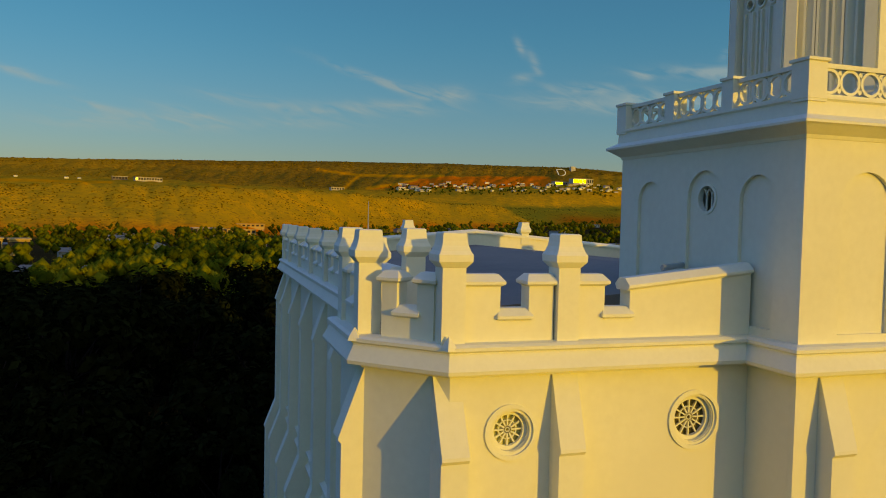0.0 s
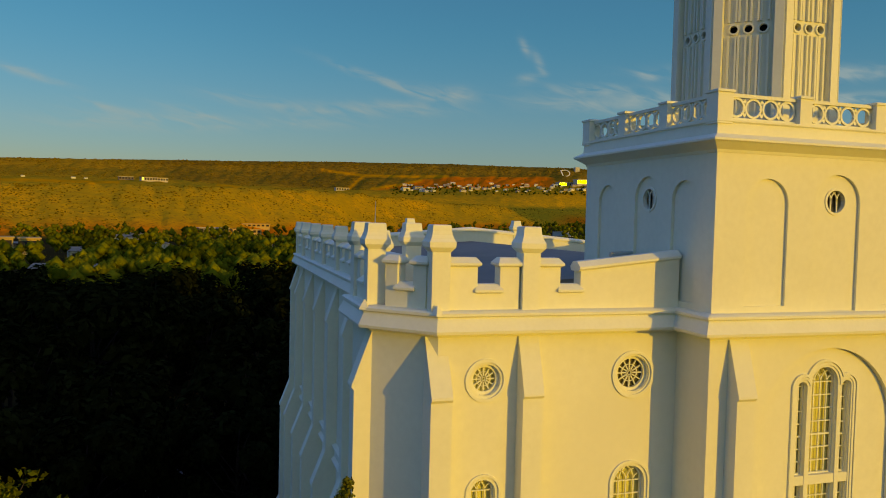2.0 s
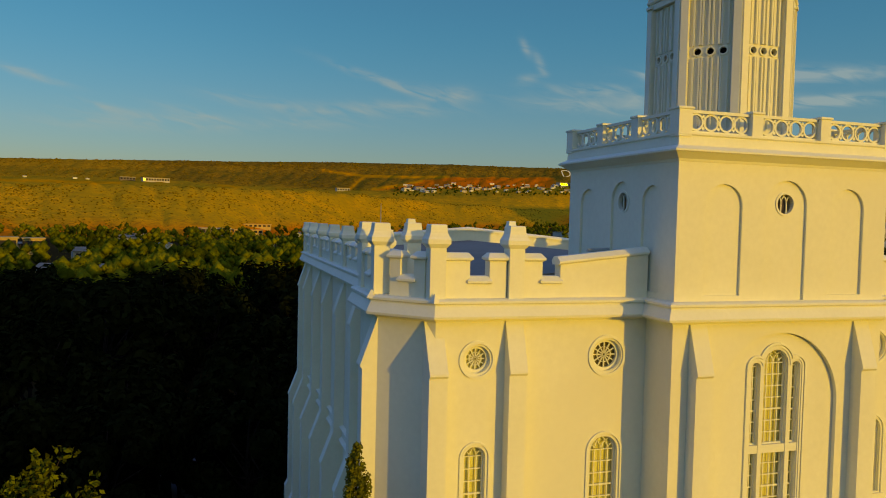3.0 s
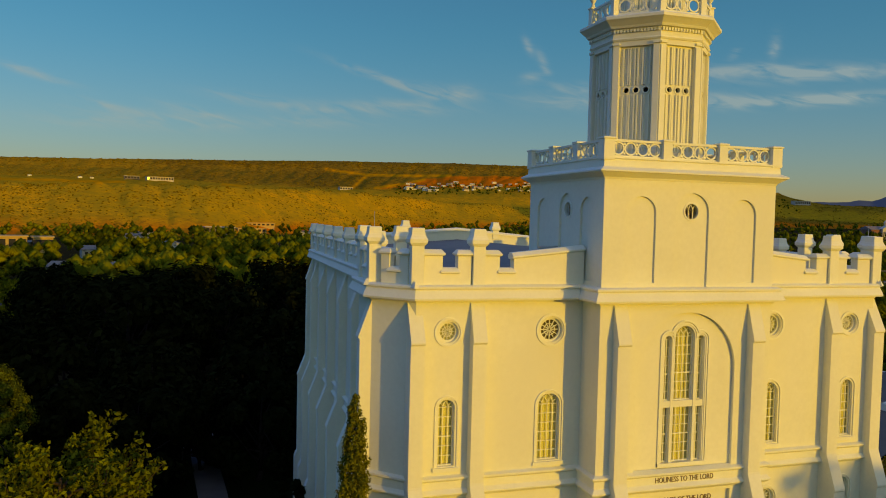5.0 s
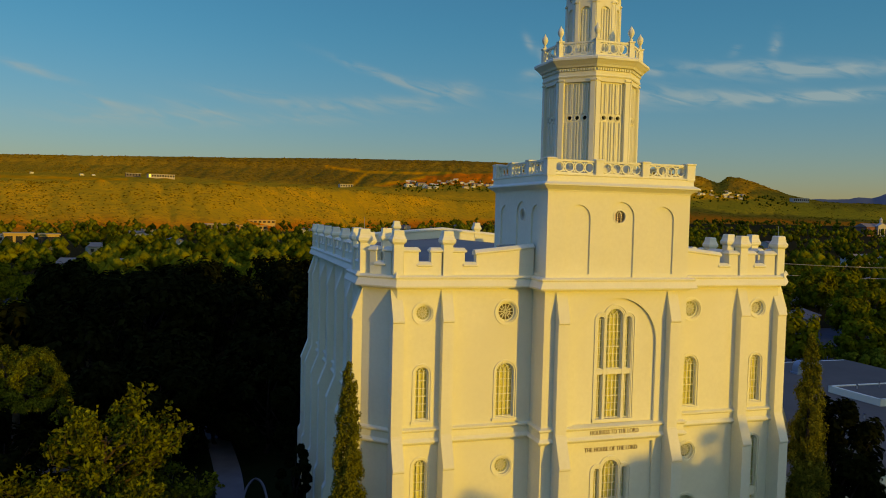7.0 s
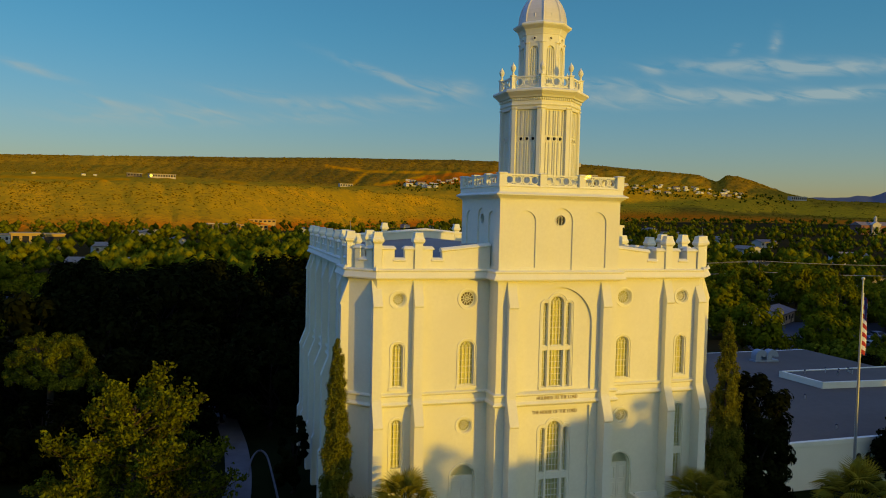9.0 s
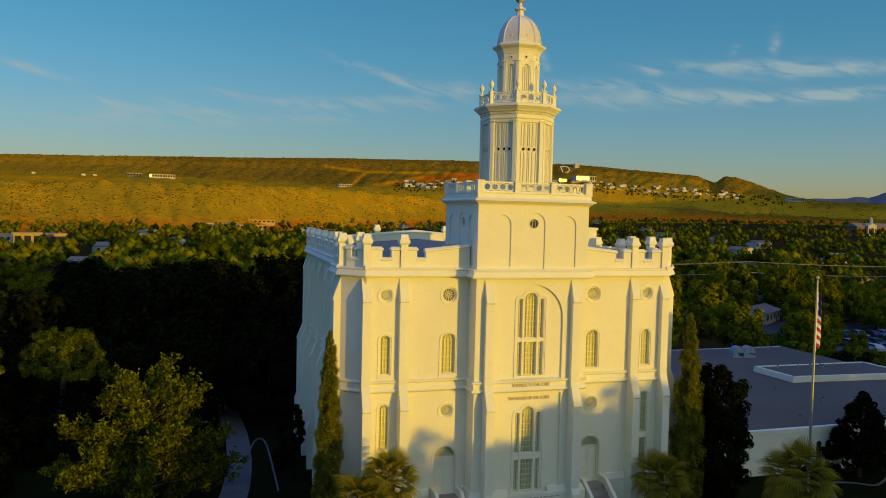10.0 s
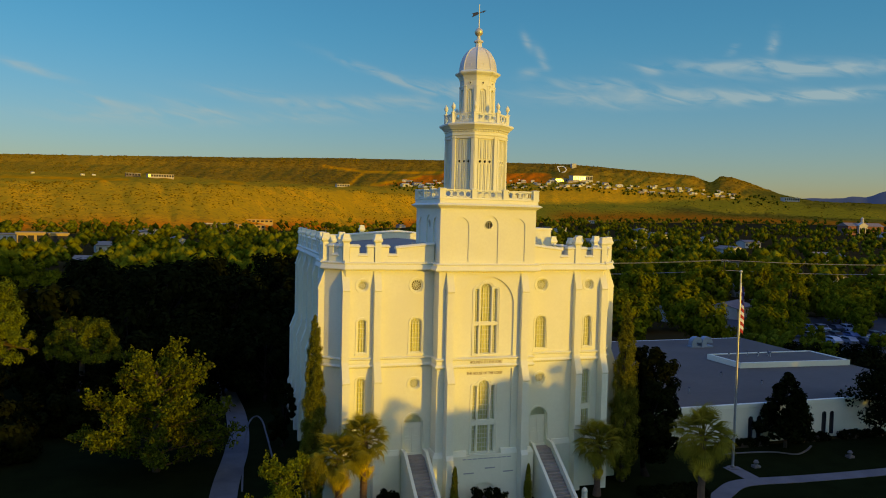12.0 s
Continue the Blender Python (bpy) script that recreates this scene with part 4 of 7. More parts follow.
def oct_pt(k, r, z=0.0, cy=OCY):
    """Corner k of an octagon whose flats lie r from the axis; corners 5 and 6 hold the front."""
    a = 2 * math.pi * (k + 0.5) / 8
    q = r / math.cos(math.pi / 8)
    return Vector((q * math.cos(a), cy + q * math.sin(a), z))


def oct_face(k, r):
    """Start, direction and length of face k, seen from outside left to right."""
    p, q = oct_pt(k, r), oct_pt(k + 1, r)
    return p, (q - p).normalized(), (q - p).length


AP = 2.50
part("core", add_lathe(bmesh.new(), [(AP - 0.45, 28.4), (AP - 0.45, 34.6)], 0, OCY, 8), DARK, temple, "dark inside of the belfry")
for k in range(8):
    o, u, n = oct_face(k, AP)
    side = 0.30
    panel = rect(side, n - side, 29.1, 33.75)
    face = part("belfry_wall", add_wall(bmesh.new(), (o.x, o.y, 0), u, rect(0, n, 28.45, 34.35), [panel], 0.16), PLASTER, temple)
    nrm = Vector((-u.y, u.x, 0))
    o2 = o + nrm * 0.165
    c3 = [n / 2 - 0.43, n / 2, n / 2 + 0.43]
    part("louvre_panel", add_wall(bmesh.new(), (o2.x, o2.y, 0), u, rect(side - 0.1, n - side + 0.1, 29.0, 33.85), [disc(c, 31.82, 0.125, 16) for c in c3], 0.15), PLASTER, face)
    for c in c3:
        bm = bmesh.new()
        add_band(bm, o2, u, disc(c, 31.82, 0.12, 18), disc(c, 31.82, 0.17, 18), -0.055, 0.02)
        part("roundel", bm, TRIM, face)
    for c in (n / 2 - 0.58, n / 2 - 0.43 + 0.07, n / 2 - 0.28, n / 2 - 0.07, n / 2 + 0.07, n / 2 + 0.28, n / 2 + 0.43 - 0.07, n / 2 + 0.58):
        bm = bmesh.new()
        add_bar(bm, o2, u, (c, 29.0), (c, 31.60), 0.06, -0.085, 0.01)
        add_bar(bm, o2, u, (c, 32.04), (c, 33.66), 0.06, -0.085, 0.01)
        part("rib", bm, TRIM, face)
    for c, wd in ((0.15, 0.26), (n - 0.15, 0.26)):
        bm = add_bar(bmesh.new(), o, u, (c, 28.5), (c, 33.72), wd, -0.05, 0.02)
        add_bar(bm, o, u, (c, 33.80), (c, 33.90), 0.3, -0.09, 0.02)
        part("pilaster", bm, TRIM, face)
    for i in range(14):
        c = n * (i + 0.5) / 14
        part("dentil", add_bar(bmesh.new(), o, u, (c, 34.33), (c, 34.47), 0.085, -0.12, 0.0), TRIM, face)
OCT = [(AP - 0.3, 33.98), (AP + 0.04, 33.98), (AP + 0.08, 34.05), (AP + 0.04, 34.12), (AP + 0.02, 34.30), (AP + 0.02, 34.48), (AP + 0.18, 34.52), (AP + 0.24, 34.62), (AP + 0.44, 34.80), (AP + 0.52, 34.86), (AP + 0.52, 34.98),
       (AP + 0.40, 35.06), (0.5, 35.16)]
part("cornice", add_lathe(bmesh.new(), OCT, 0, OCY, 8), TRIM, temple)
RA = AP - 0.02
for k in range(8):
    p = oct_pt(k, RA)
    rail_post(p.x, p.y, 35.05, 36.0, 0.14, 0.85)
    o, u, n = oct_face(k, RA)
    ring_panel((o.x + u.x * 0.16, o.y + u.y * 0.16), (o.x + u.x * (n - 0.16), o.y + u.y * (n - 0.16)), 35.16, 35.92, 3, 0.07)

# lantern and dome
LA = 1.42
part("core", add_lathe(bmesh.new(), [(LA - 0.35, 35.1), (LA - 0.35, 39.2)], 0, OCY, 8), DARK, temple, "dark inside of the lantern")
for k in range(8):
    o, u, n = oct_face(k, LA)
    opening = arch(n / 2, 35.6, 38.1, 0.56, 10)
    face = part("lantern_wall", add_wall(bmesh.new(), (o.x, o.y, 0), u, rect(0, n, 35.1, 39.1), [opening, disc(n / 2, 38.6, 0.11, 12)], 0.12), PLASTER, temple)
    nrm = Vector((-u.y, u.x, 0))
    o2 = o + nrm * 0.122
    part("louvre_panel", add_wall(bmesh.new(), (o2.x, o2.y, 0), u, rect(0.15, n - 0.15, 35.2, 38.3), (), 0.08), PLASTER, face)
    for c in (n / 2 - 0.17, n / 2, n / 2 + 0.17):
        part("rib", add_bar(bmesh.new(), o2, u, (c, 35.5), (c, 37.95), 0.055, -0.09, 0.01), TRIM, face)
    bm = bmesh.new()
    add_band(bm, o, u, disc(n / 2, 38.6, 0.10, 4), disc(n / 2, 38.6, 0.17, 4), -0.03, 0.02)
    part("roundel", bm, TRIM, face)
    for c in (0.11, n - 0.11):
        bm = add_bar(bmesh.new(), o, u, (c, 35.1), (c, 38.25), 0.19, -0.04, 0.02)
        add_bar(bm, o, u, (c, 38.30), (c, 38.38), 0.23, -0.08, 0.02)
        part("pilaster", bm, TRIM, face)
LC = [(LA - 0.3, 38.85), (LA + 0.03, 38.85), (LA + 0.05, 38.95), (LA + 0.10, 39.10), (LA + 0.16, 39.22), (LA + 0.38, 39.40), (LA + 0.42, 39.46), (LA + 0.42, 39.55), (LA + 0.2, 39.68), (0.3, 39.72)]
part("cornice", add_lathe(bmesh.new(), LC, 0, OCY, 8), TRIM, temple)
prof = [(LA + 0.06, 39.68)] + [((LA + 0.06) * math.cos(q) ** 0.92 * (1 - 0.03 * q), 39.72 + 2.15 * math.sin(q)) for q in [i * 1.36 / 10 for i in range(11)]]
dome = part("dome", add_lathe(bmesh.new(), prof, 0, OCY, 8), DOME, temple, "eight-sided cream dome with ribbed edges")
for k in range(8):
    pts = []
    for r, z in prof[1:]:
        pts.append(oct_pt(k, r, z))
    c = bmesh.new()
    out = (oct_pt(k, 1) - Vector((0, OCY, 0)))
    out.z = 0
    out.normalize()
    side = Vector((-out.y, out.x, 0))
    add_loft(c, [[p + side * 0.05, p + out * 0.05 + Vector((0, 0, 0.02)), p - side * 0.05, p - out * 0.04] for p in pts])
    part("rib", c, DOME, dome)
    part("vent", add_box(bmesh.new(), *(lambda q: (q.x - 0.04, q.x + 0.04, q.y - 0.04, q.y + 0.04))((oct_pt(k, LA - 0.0) + oct_pt(k + 1, LA - 0.0)) / 2), 39.95, 40.25), DOME, dome)
prof = [(0.34, 41.75), (0.30, 42.0), (0.26, 42.25), (0.42, 42.32), (0.42, 42.42), (0.24, 42.5), (0.16, 42.62), (0.13, 42.8), (0.10, 42.9)]
part("finial_base", add_lathe(bmesh.new(), prof, 0, OCY, 8, 0, False), DOME, temple, smooth=False)
bm = bmesh.new()
bmesh.ops.create_uvsphere(bm, u_segments=20, v_segments=12, radius=0.37)
for v in bm.verts:
    v.co += Vector((0, OCY, 43.18))
part("ball", bm, GOLD, temple, "dull gilded ball under the vane", smooth=True)
vane = part("weather_vane", add_lathe(bmesh.new(), [(0.045, 43.5), (0.035, 45.3), (0.02, 45.62)], 0, OCY, 8, 0, False), TRIM, temple, "slim white rod with dark arrow vane")
va = Vector((0.93, -0.36, 0.0)).normalized()
vb = Vector((0, 0, 1))
c0 = Vector((0, OCY, 44.85))
bm = bmesh.new()
tilt = 0.36


def vp(a, b):
    return c0 + va * a + vb * (b + a * tilt * 0.9) - Vector((-va.y, va.x, 0)) * 0.02


add_extrude(bm, [vp(-0.65, -0.17), (vp(-0.12, -0.12)), vp(-0.10, -0.04), vp(0.3, -0.04), vp(0.3, -0.10), vp(0.62, 0.0), vp(0.3, 0.10), vp(0.3, 0.04), vp(-0.10, 0.04), vp(-0.12, 0.12), vp(-0.65, 0.17), vp(-0.52, 0.0)], Vector((-va.y, va.x, 0)) * 0.04)
part("arrow", bm, IRON, vane, "dark grey metal arrow")

# inscriptions


def lettering(text, size, x, y, z, width, parent):
    cu = bpy.data.curves.new("letters", "FONT")
    cu.body, cu.size, cu.extrude, cu.align_x = text, size, 0.02, "CENTER"
    tmp = bpy.data.objects.new("letters", cu)
    scene.collection.objects.link(tmp)
    bpy.context.view_layer.update()
    me = bpy.data.meshes.new_from_object(tmp.evaluated_get(bpy.context.evaluated_depsgraph_get()))
    bpy.data.objects.remove(tmp)
    xs = [v.co.x for v in me.vertices]
    k = width / (max(xs) - min(xs))
    me.transform(Matrix.Translation((x, y, z)) @ Matrix.Rotation(radians(90), 4, "X") @ Matrix.Diagonal((k, 1, 1, 1)))
    me.materials.clear()
    me.materials.append(LETTER)
    return part("inscription", me, LETTER, parent, "dark bronze letters fixed to the white wall")


lettering("HOLINESS TO THE LORD", 0.33, 0.04, TY - 0.085, 14.86, 2.9, temple)
lettering("THE HOUSE OF THE LORD", 0.33, 0.0, TY + 0.155, 13.86, 3.2, temple)
# text too small to read below the ledge: plain bars
bars = bmesh.new()
rng = random.Random(5)
for z, x0, x1, h in ((6.76, -1.9, 2.2, 0.075),):
    x = x0
    while x < x1:
        wd = rng.uniform(0.18, 0.42)
        add_box(bars, x, x + wd, TY - 0.30, TY - 0.27, z, z + h)
        x += wd + 0.10
part("inscription_bars", bars, FAINT, temple, "row of small illegible lettering on the base")
for x, z in ((-1.35, 5.55), (0.55, 5.9), (2.2, 5.5)):
    bm = add_box(bmesh.new(), x - 0.45, x + 0.45, TY - 0.30, TY - 0.27, z, z + 0.10)
    part("plaque", bm, FAINT, temple, "small grey stone plaque")
part("base_wall", add_wall(bmesh.new(), (0, TY - 0.28, 0), EAST, rect(-1.56, 1.56, G, 7.1), [arch(0, 3.3, 4.75, 2.5)], 0.26), PLASTER, temple)

# front stairs to the two doors
for s in (-1, 1):
    cx = s * 5.75
    n = 22
    rise = (6.95 - G) / n
    run = 0.275
    stair = part("staircase", add_box(bmesh.new(), cx - 0.78, cx + 0.78, WY - 1.1, WY - 0.02, G, 6.95), STEP, temple, "grey stone flight between white cheek walls")
    for i in range(n - 1):
        z1 = 6.95 - rise * (i + 1)
        y0 = WY - 1.1 - run * (i + 1)
        part("step", add_box(bmesh.new(), cx - 0.78, cx + 0.78, y0, y0 + run - 0.003, G, z1), STEP, stair)
    yl = WY - 1.1 - run * (n - 1) - 0.2
    for k in (-1, 1):
        x = cx + k * 0.92
        prof = [(WY, G), (WY, 7.5), (WY - 1.1, 7.5), (yl, G + 0.55), (yl - 0.15, G + 0.55), (yl - 0.15, G)]
        bm = add_extrude(bmesh.new(), [(x - 0.13, y, z) for y, z in prof], (0.26, 0, 0))
        cheek = part("cheek_wall", bm, PLASTER, stair)
        newel = [(0.24, G), (0.24, G + 0.9), (0.28, G + 0.95), (0.26, G + 1.1), (0.18, G + 1.25), (0.05, G + 1.3)]
        part("newel", add_lathe(bmesh.new(), newel, x, yl - 0.3, 10, 0, False), TRIM, stair)
head = part("roof_house", add_box(bmesh.new(), 3.2, 10.7, 8.7, 13.0, 23.0, 25.9), PLASTER, temple, "small white stair head on the roof")
part("coping", add_box(bmesh.new(), 3.1, 10.8, 8.6, 13.1, 25.904, 26.1), TRIM, head)

# ---- ground and hills ----
GX, GY = -22.0, -50.0
AZ = [-60, -13, -4, 0, 9.5, 13.7, 18, 26, 32.5, 36, 42, 48, 80]
CREST_EL = [1.6, 1.58, 1.74, 1.68, 1.66, 1.5, 1.0, 0.75, 0.7, 0.6, 0.3, 0.2, 0.2]
BENCH_EL = [2.0, 1.95, 2.1, 2.0, 1.75, 1.9, 2.2, 2.45, 2.2, 1.9, 1.25, 0.9, 0.9]
BASE_R = [700, 735, 740, 760, 950, 1080, 1200, 1400, 1500, 1500, 1600, 1600, 1600]
BASE_H = [3, 3, 3, 3, 3, 4, 8, 15, 18, 20, 22, 22, 22]
RIM_AZ = [-60, -13, -2.5, 9.5, 18, 26.4, 29, 32.5, 35.6, 36.5, 36.9, 37.2, 37.5, 38.3, 39.2, 41.5, 43.5, 50, 80]
RIM_EL = [3.1, 3.16, 3.56, 3.92, 3.99, 3.85, 3.7, 3.38, 3.12, 2.75, 2.62, 2.85, 3.09, 3.03, 2.7, 1.85, 1.4, 1.2, 1.2]


def rise(el, r):
    return 26.8 + r * math.tan(radians(el))


def shade_ridge(x, y):
    """A long low unseen ridge, added east of the town to keep the early sun off the far valley floor."""
    along, q = 0.883 * x + 0.469 * y, 0.469 * x - 0.883 * y - 500
    if along < 985 or along > 2600:
        return 0.0
    t = min(1.0, (along - 985) / 130) if along < 2200 else (2600 - along) / 400
    t = max(0.0, t)
    return 126 * t * t * (3 - 2 * t) * math.exp(-(q / 170) ** 2)


def ground_height(x, y, rough=True):
    """Height of the land: a flat valley, a grassy slope, a bench and the mesa's rim."""
    dx, dy = x - GX, y - GY
    r, az = math.hypot(dx, dy), math.degrees(math.atan2(dx, dy))
    if r < 300 or az < -75 or az > 110:
        return G
    fade = min(1, (az + 75) / 20, (110 - az) / 25)
    b_r, b_h = np.interp(az, AZ, BASE_R), np.interp(az, AZ, BASE_H)
    c_r = b_r + 190
    n_r = max(1780, c_r + 160)
    c_h, n_h, m_h = rise(np.interp(az, AZ, CREST_EL), c_r), rise(np.interp(az, AZ, BENCH_EL), n_r), rise(np.interp(az, RIM_AZ, RIM_EL), 2150)
    toe = n_h + (m_h - n_h) * 0.62
    h = np.interp(r, [300, b_r, (b_r + c_r) / 2, c_r, c_r + 60, n_r, 2060, 2120, 2150, 2600, 4800],
                  [G, b_h, b_h + (c_h - b_h) * 0.42, c_h, c_h + 1, n_h, toe, m_h - (m_h - toe) * 0.25, m_h, m_h + 4, m_h - 60])
    if rough and r > b_r:
        down = r - b_r
        k = min(1, down / 200)
        ca = math.atan2(dx, dy)
        v = Vector((ca * 90, r * 0.02, 0.3))
        top = 0.15 if r > 2135 else (0.5 if r > 2100 else 1)
        h += k * top * (2.5 * (noise.noise(v) - 0.15) + 5 * noise.noise(Vector((x * 0.006, y * 0.006, 2.0))) + 2.5 * noise.noise(Vector((x * 0.02, y * 0.02, 5.0))))
        # gullies worn down the lower slope and the talus below the rim
        g = abs(noise.noise(Vector((az * 0.5 + down * 0.006, down * 0.003, 31))))
        h -= 3.0 * max(0.0, 1 - g / 0.25) * max(0.0, min(1, down / 50, (c_r + 30 - r) / 70))
        g = abs(noise.noise(Vector((az * 0.9 - r * 0.004, r * 0.002, 37))))
        h -= 3.5 * max(0.0, 1 - g / 0.22) * max(0.0, min(1, (r - n_r) / 90, (2140 - r) / 50))
        if r > 2135:
            h += 1.2 * noise.noise(Vector((ca * 150, 0, 7))) + 0.9 * noise.noise(Vector((ca * 420, 0, 9)))
    return G + (h - G) * max(0, fade) + shade_ridge(x, y)


TRACKS = [[(8.4, 3.27), (9.3, 3.15), (11.4, 2.95), (15.3, 2.98), (17.5, 3.06)], [(11.4, 2.95), (10.9, 2.5), (10.4, 2.0)], [(12.0, 2.02), (14.2, 2.35), (15.6, 2.72)], [(-13, 1.69), (-5.4, 1.80)], [(1.0, 1.9), (2.5, 1.82)]]


def on_track(az, el):
    """How far a spot of the hillside, by its bearing and height of sight, lies on a dirt track."""
    best = 0.0
    for line in TRACKS:
        for (a0, e0), (a1, e1) in zip(line, line[1:]):
            vx, vy, wx, wy = a1 - a0, e1 - e0, az - a0, el - e0
            t = max(0.0, min(1.0, (wx * vx + wy * vy) / (vx * vx + vy * vy)))
            best = max(best, 1 - math.hypot((wx - t * vx) / 1.5, wy - t * vy) / 0.13)
    return best


def build_ground():
    azs = [-180 + 6 * i for i in range(19)] + [-68 + 2 * i for i in range(25)] + [-18 + 0.2 * i for i in range(350)] + [52 + 2.0 * i for i in range(30)] + [114 + 6 * i for i in range(11)]
    rs = [0, 25, 60, 110, 170, 240, 320, 420, 540, 660] + [720 + 16 * i for i in range(50)] + [1530 + 25 * i for i in range(10)] + [1780 + 14 * i for i in range(17)] + [2020 + 9 * i for i in range(18)] + [2200, 2300, 2450, 2700, 3200, 3800, 4700]
    n, k = len(rs), len(azs)
    verts, red, basalt, plain, bench, gully, track = [], [], [], [], [], [], []
    for az in azs:
        b_r = np.interp(az, AZ, BASE_R)
        rim = np.interp(az, RIM_AZ, RIM_EL)
        dark = np.interp(az, [-14, -4, -1.5, 2, 6, 8, 10, 17, 26, 29, 32, 36, 38, 41], [0.25, 0.3, 0.75, 0.6, 0.8, 0.95, 0.8, 0.6, 0.8, 0.35, 0.2, 0.25, 0.7, 0.2])
        for r in rs:
            x, y = GX + r * math.sin(radians(az)), GY + r * math.cos(radians(az))
            h = ground_height(x, y)
            verts.append((x, y, h))
            down = r - b_r
            el = math.degrees(math.atan2(h - 26.8, r)) if r > 0 else -90
            ragged = 0.12 * noise.noise(Vector((az * 1.3, el * 3, 3)))
            soil = math.exp(-((down - 12) / 34) ** 2) * max(0.0, min(1, 0.75 + 1.6 * noise.noise(Vector((az * 0.35, 0, 11))))) * np.interp(az, [33, 35], [1, 0.5])
            if az > 25:
                soil = max(soil, math.exp(-((down - 75) / 55) ** 2) * min(1, (az - 25) / 2))
            if r > 1500 and 12 < az < 25.7:
                lo = np.interp(az, [12.2, 17.5, 25.5], [1.95, 2.1, 2.4]) + ragged
                hi = np.interp(az, [12.2, 15.3, 17.5, 25.5], [2.03, 2.68, 3.06, 3.18]) + ragged
                soil = max(soil, min(1.0, (el - lo) / 0.08, (hi - el) / 0.08, (25.6 - az) / 0.25))
            red.append(max(0.0, min(1, soil)))
            cap = max(0.0, min(1, (el - rim + 0.42 + 3 * ragged) / 0.12)) * np.interp(az, [-5, -2, 29, 33], [0.35, 0.95, 0.95, 0.5]) if r > 1900 else 0.0
            talus = max(0, min(1, (r - np.interp(az, [-14, 20, 30], [1760, 1760, 1900])) / 90)) * dark
            # the low right slope takes the rock's dark colour as painted shadow
            basalt.append(max(cap, talus) * max(0.0, 1 - 1.4 * max(0, soil)) if r > b_r + 260 else max(0.0, min(0.75, (az - 33.5) / 1.5)))
            bench.append(max(0, min(1, (down - 260) / 160)) * (0.3 if soil > 0.4 else 0.85))
            gully.append(max(0.0, min(0.9, 0.2 + 1.7 * noise.noise(Vector((az * 0.9 + down * 0.012, down * 0.004, 21))) + 0.8 * noise.noise(Vector((az * 3.1 + down * 0.03, down * 0.01, 23))))))
            track.append(max(0.0, min(1.0, 1.6 * on_track(az, el))) if r > b_r + 120 and -14 < az < 19 else 0.0)
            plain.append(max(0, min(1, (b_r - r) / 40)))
    faces = []
    for i in range(k):
        j = (i + 1) % k
        for a in range(n - 1):
            if a == 0:
                faces.append((i * n, i * n + 1, j * n + 1))
            else:
                faces.append((i * n + a, i * n + a + 1, j * n + a + 1, j * n + a))
    me = bpy.data.meshes.new("ground")
    me.from_pydata(verts, [], faces)
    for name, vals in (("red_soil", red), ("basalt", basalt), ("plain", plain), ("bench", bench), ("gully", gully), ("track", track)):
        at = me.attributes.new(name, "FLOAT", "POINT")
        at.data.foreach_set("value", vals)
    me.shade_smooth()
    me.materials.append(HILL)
    bm = bmesh.new()
    bm.from_mesh(me)
    bmesh.ops.remove_doubles(bm, verts=[v for v in bm.verts if abs(v.co.x - GX) < 0.01 and abs(v.co.y - GY) < 0.01], dist=0.01)
    bmesh.ops.recalc_face_normals(bm, faces=bm.faces[:])
    bm.to_mesh(me)
    bm.free()
    tagged(new("ground", me), "valley floor rising to scrubby desert hillside and flat mesa", "ground", kind="structure")


build_ground()
# far mountains beyond the right end of the mesa, distance haze put into their blue
bm = bmesh.new()
rng = random.Random(3)
row0, row1 = [], []
for i in range(140):
    az = 39 + 0.25 * i
    el = np.interp(az, [39, 42, 43.4, 44.3, 45.1, 45.8, 46.6, 47.2, 48, 50, 55, 74], [1.2, 1.5, 1.62, 1.58, 1.62, 1.75, 1.68, 1.95, 2.2, 2.5, 2.0, 1.5]) + 0.05 * noise.noise(Vector((az * 2.2, 0, 0)))
    for r, lst, e in ((4550, row0, -0.6), (4750, row1, el)):
        lst.append(bm.verts.new((GX + r * math.sin(radians(az)), GY + r * math.cos(radians(az)), rise(e, r))))
for i in range(139):
    bm.faces.new((row0[i], row0[i + 1], row1[i + 1], row1[i]))
MOUNT = material("hazy_blue_rock", (0.085, 0.11, 0.16), (0.11, 0.135, 0.18), rough=1.0, scale=0.004, fine=0.02, bump=0, spec=0)
single("backdrop_mountains", bm, MOUNT, "rocky mountains on the horizon, tinted blue for haze", "mountains", kind="structure", smooth=True)


def ribbon(name, pts, width, z, mat, label, category, thick=0.06):
    """A paved strip along a smooth line."""
    fine = []
    q = [Vector(p) for p in pts]
    q = [q[0] * 2 - q[1]] + q + [q[-1] * 2 - q[-2]]
    for i in range(1, len(q) - 2):
        for j in range(8):
            t = j / 8
            a, b, c, d = q[i - 1], q[i], q[i + 1], q[i + 2]
            fine.append(0.5 * ((2 * b) + (c - a) * t + (2 * a - 5 * b + 4 * c - d) * t * t + (3 * b - a - 3 * c + d) * t ** 3))
    fine.append(q[-2])
    left, right = offset_path(fine, -width / 2), offset_path(fine, width / 2)
    bm = bmesh.new()
    rings = [[(a.x, a.y, z), (b.x, b.y, z), (b.x, b.y, z - thick), (a.x, a.y, z - thick)] for a, b in zip(left, right)]
    add_loft(bm, rings)
    return single(name, bm, mat, label, category, kind="structure")


def sheet(name, pts, z, mat, label, category, thick=0.05):
    bm = add_extrude(bmesh.new(), [(x, y, z - thick) for x, y in pts], (0, 0, thick))
    return single(name, bm, mat, label, category, kind="structure")


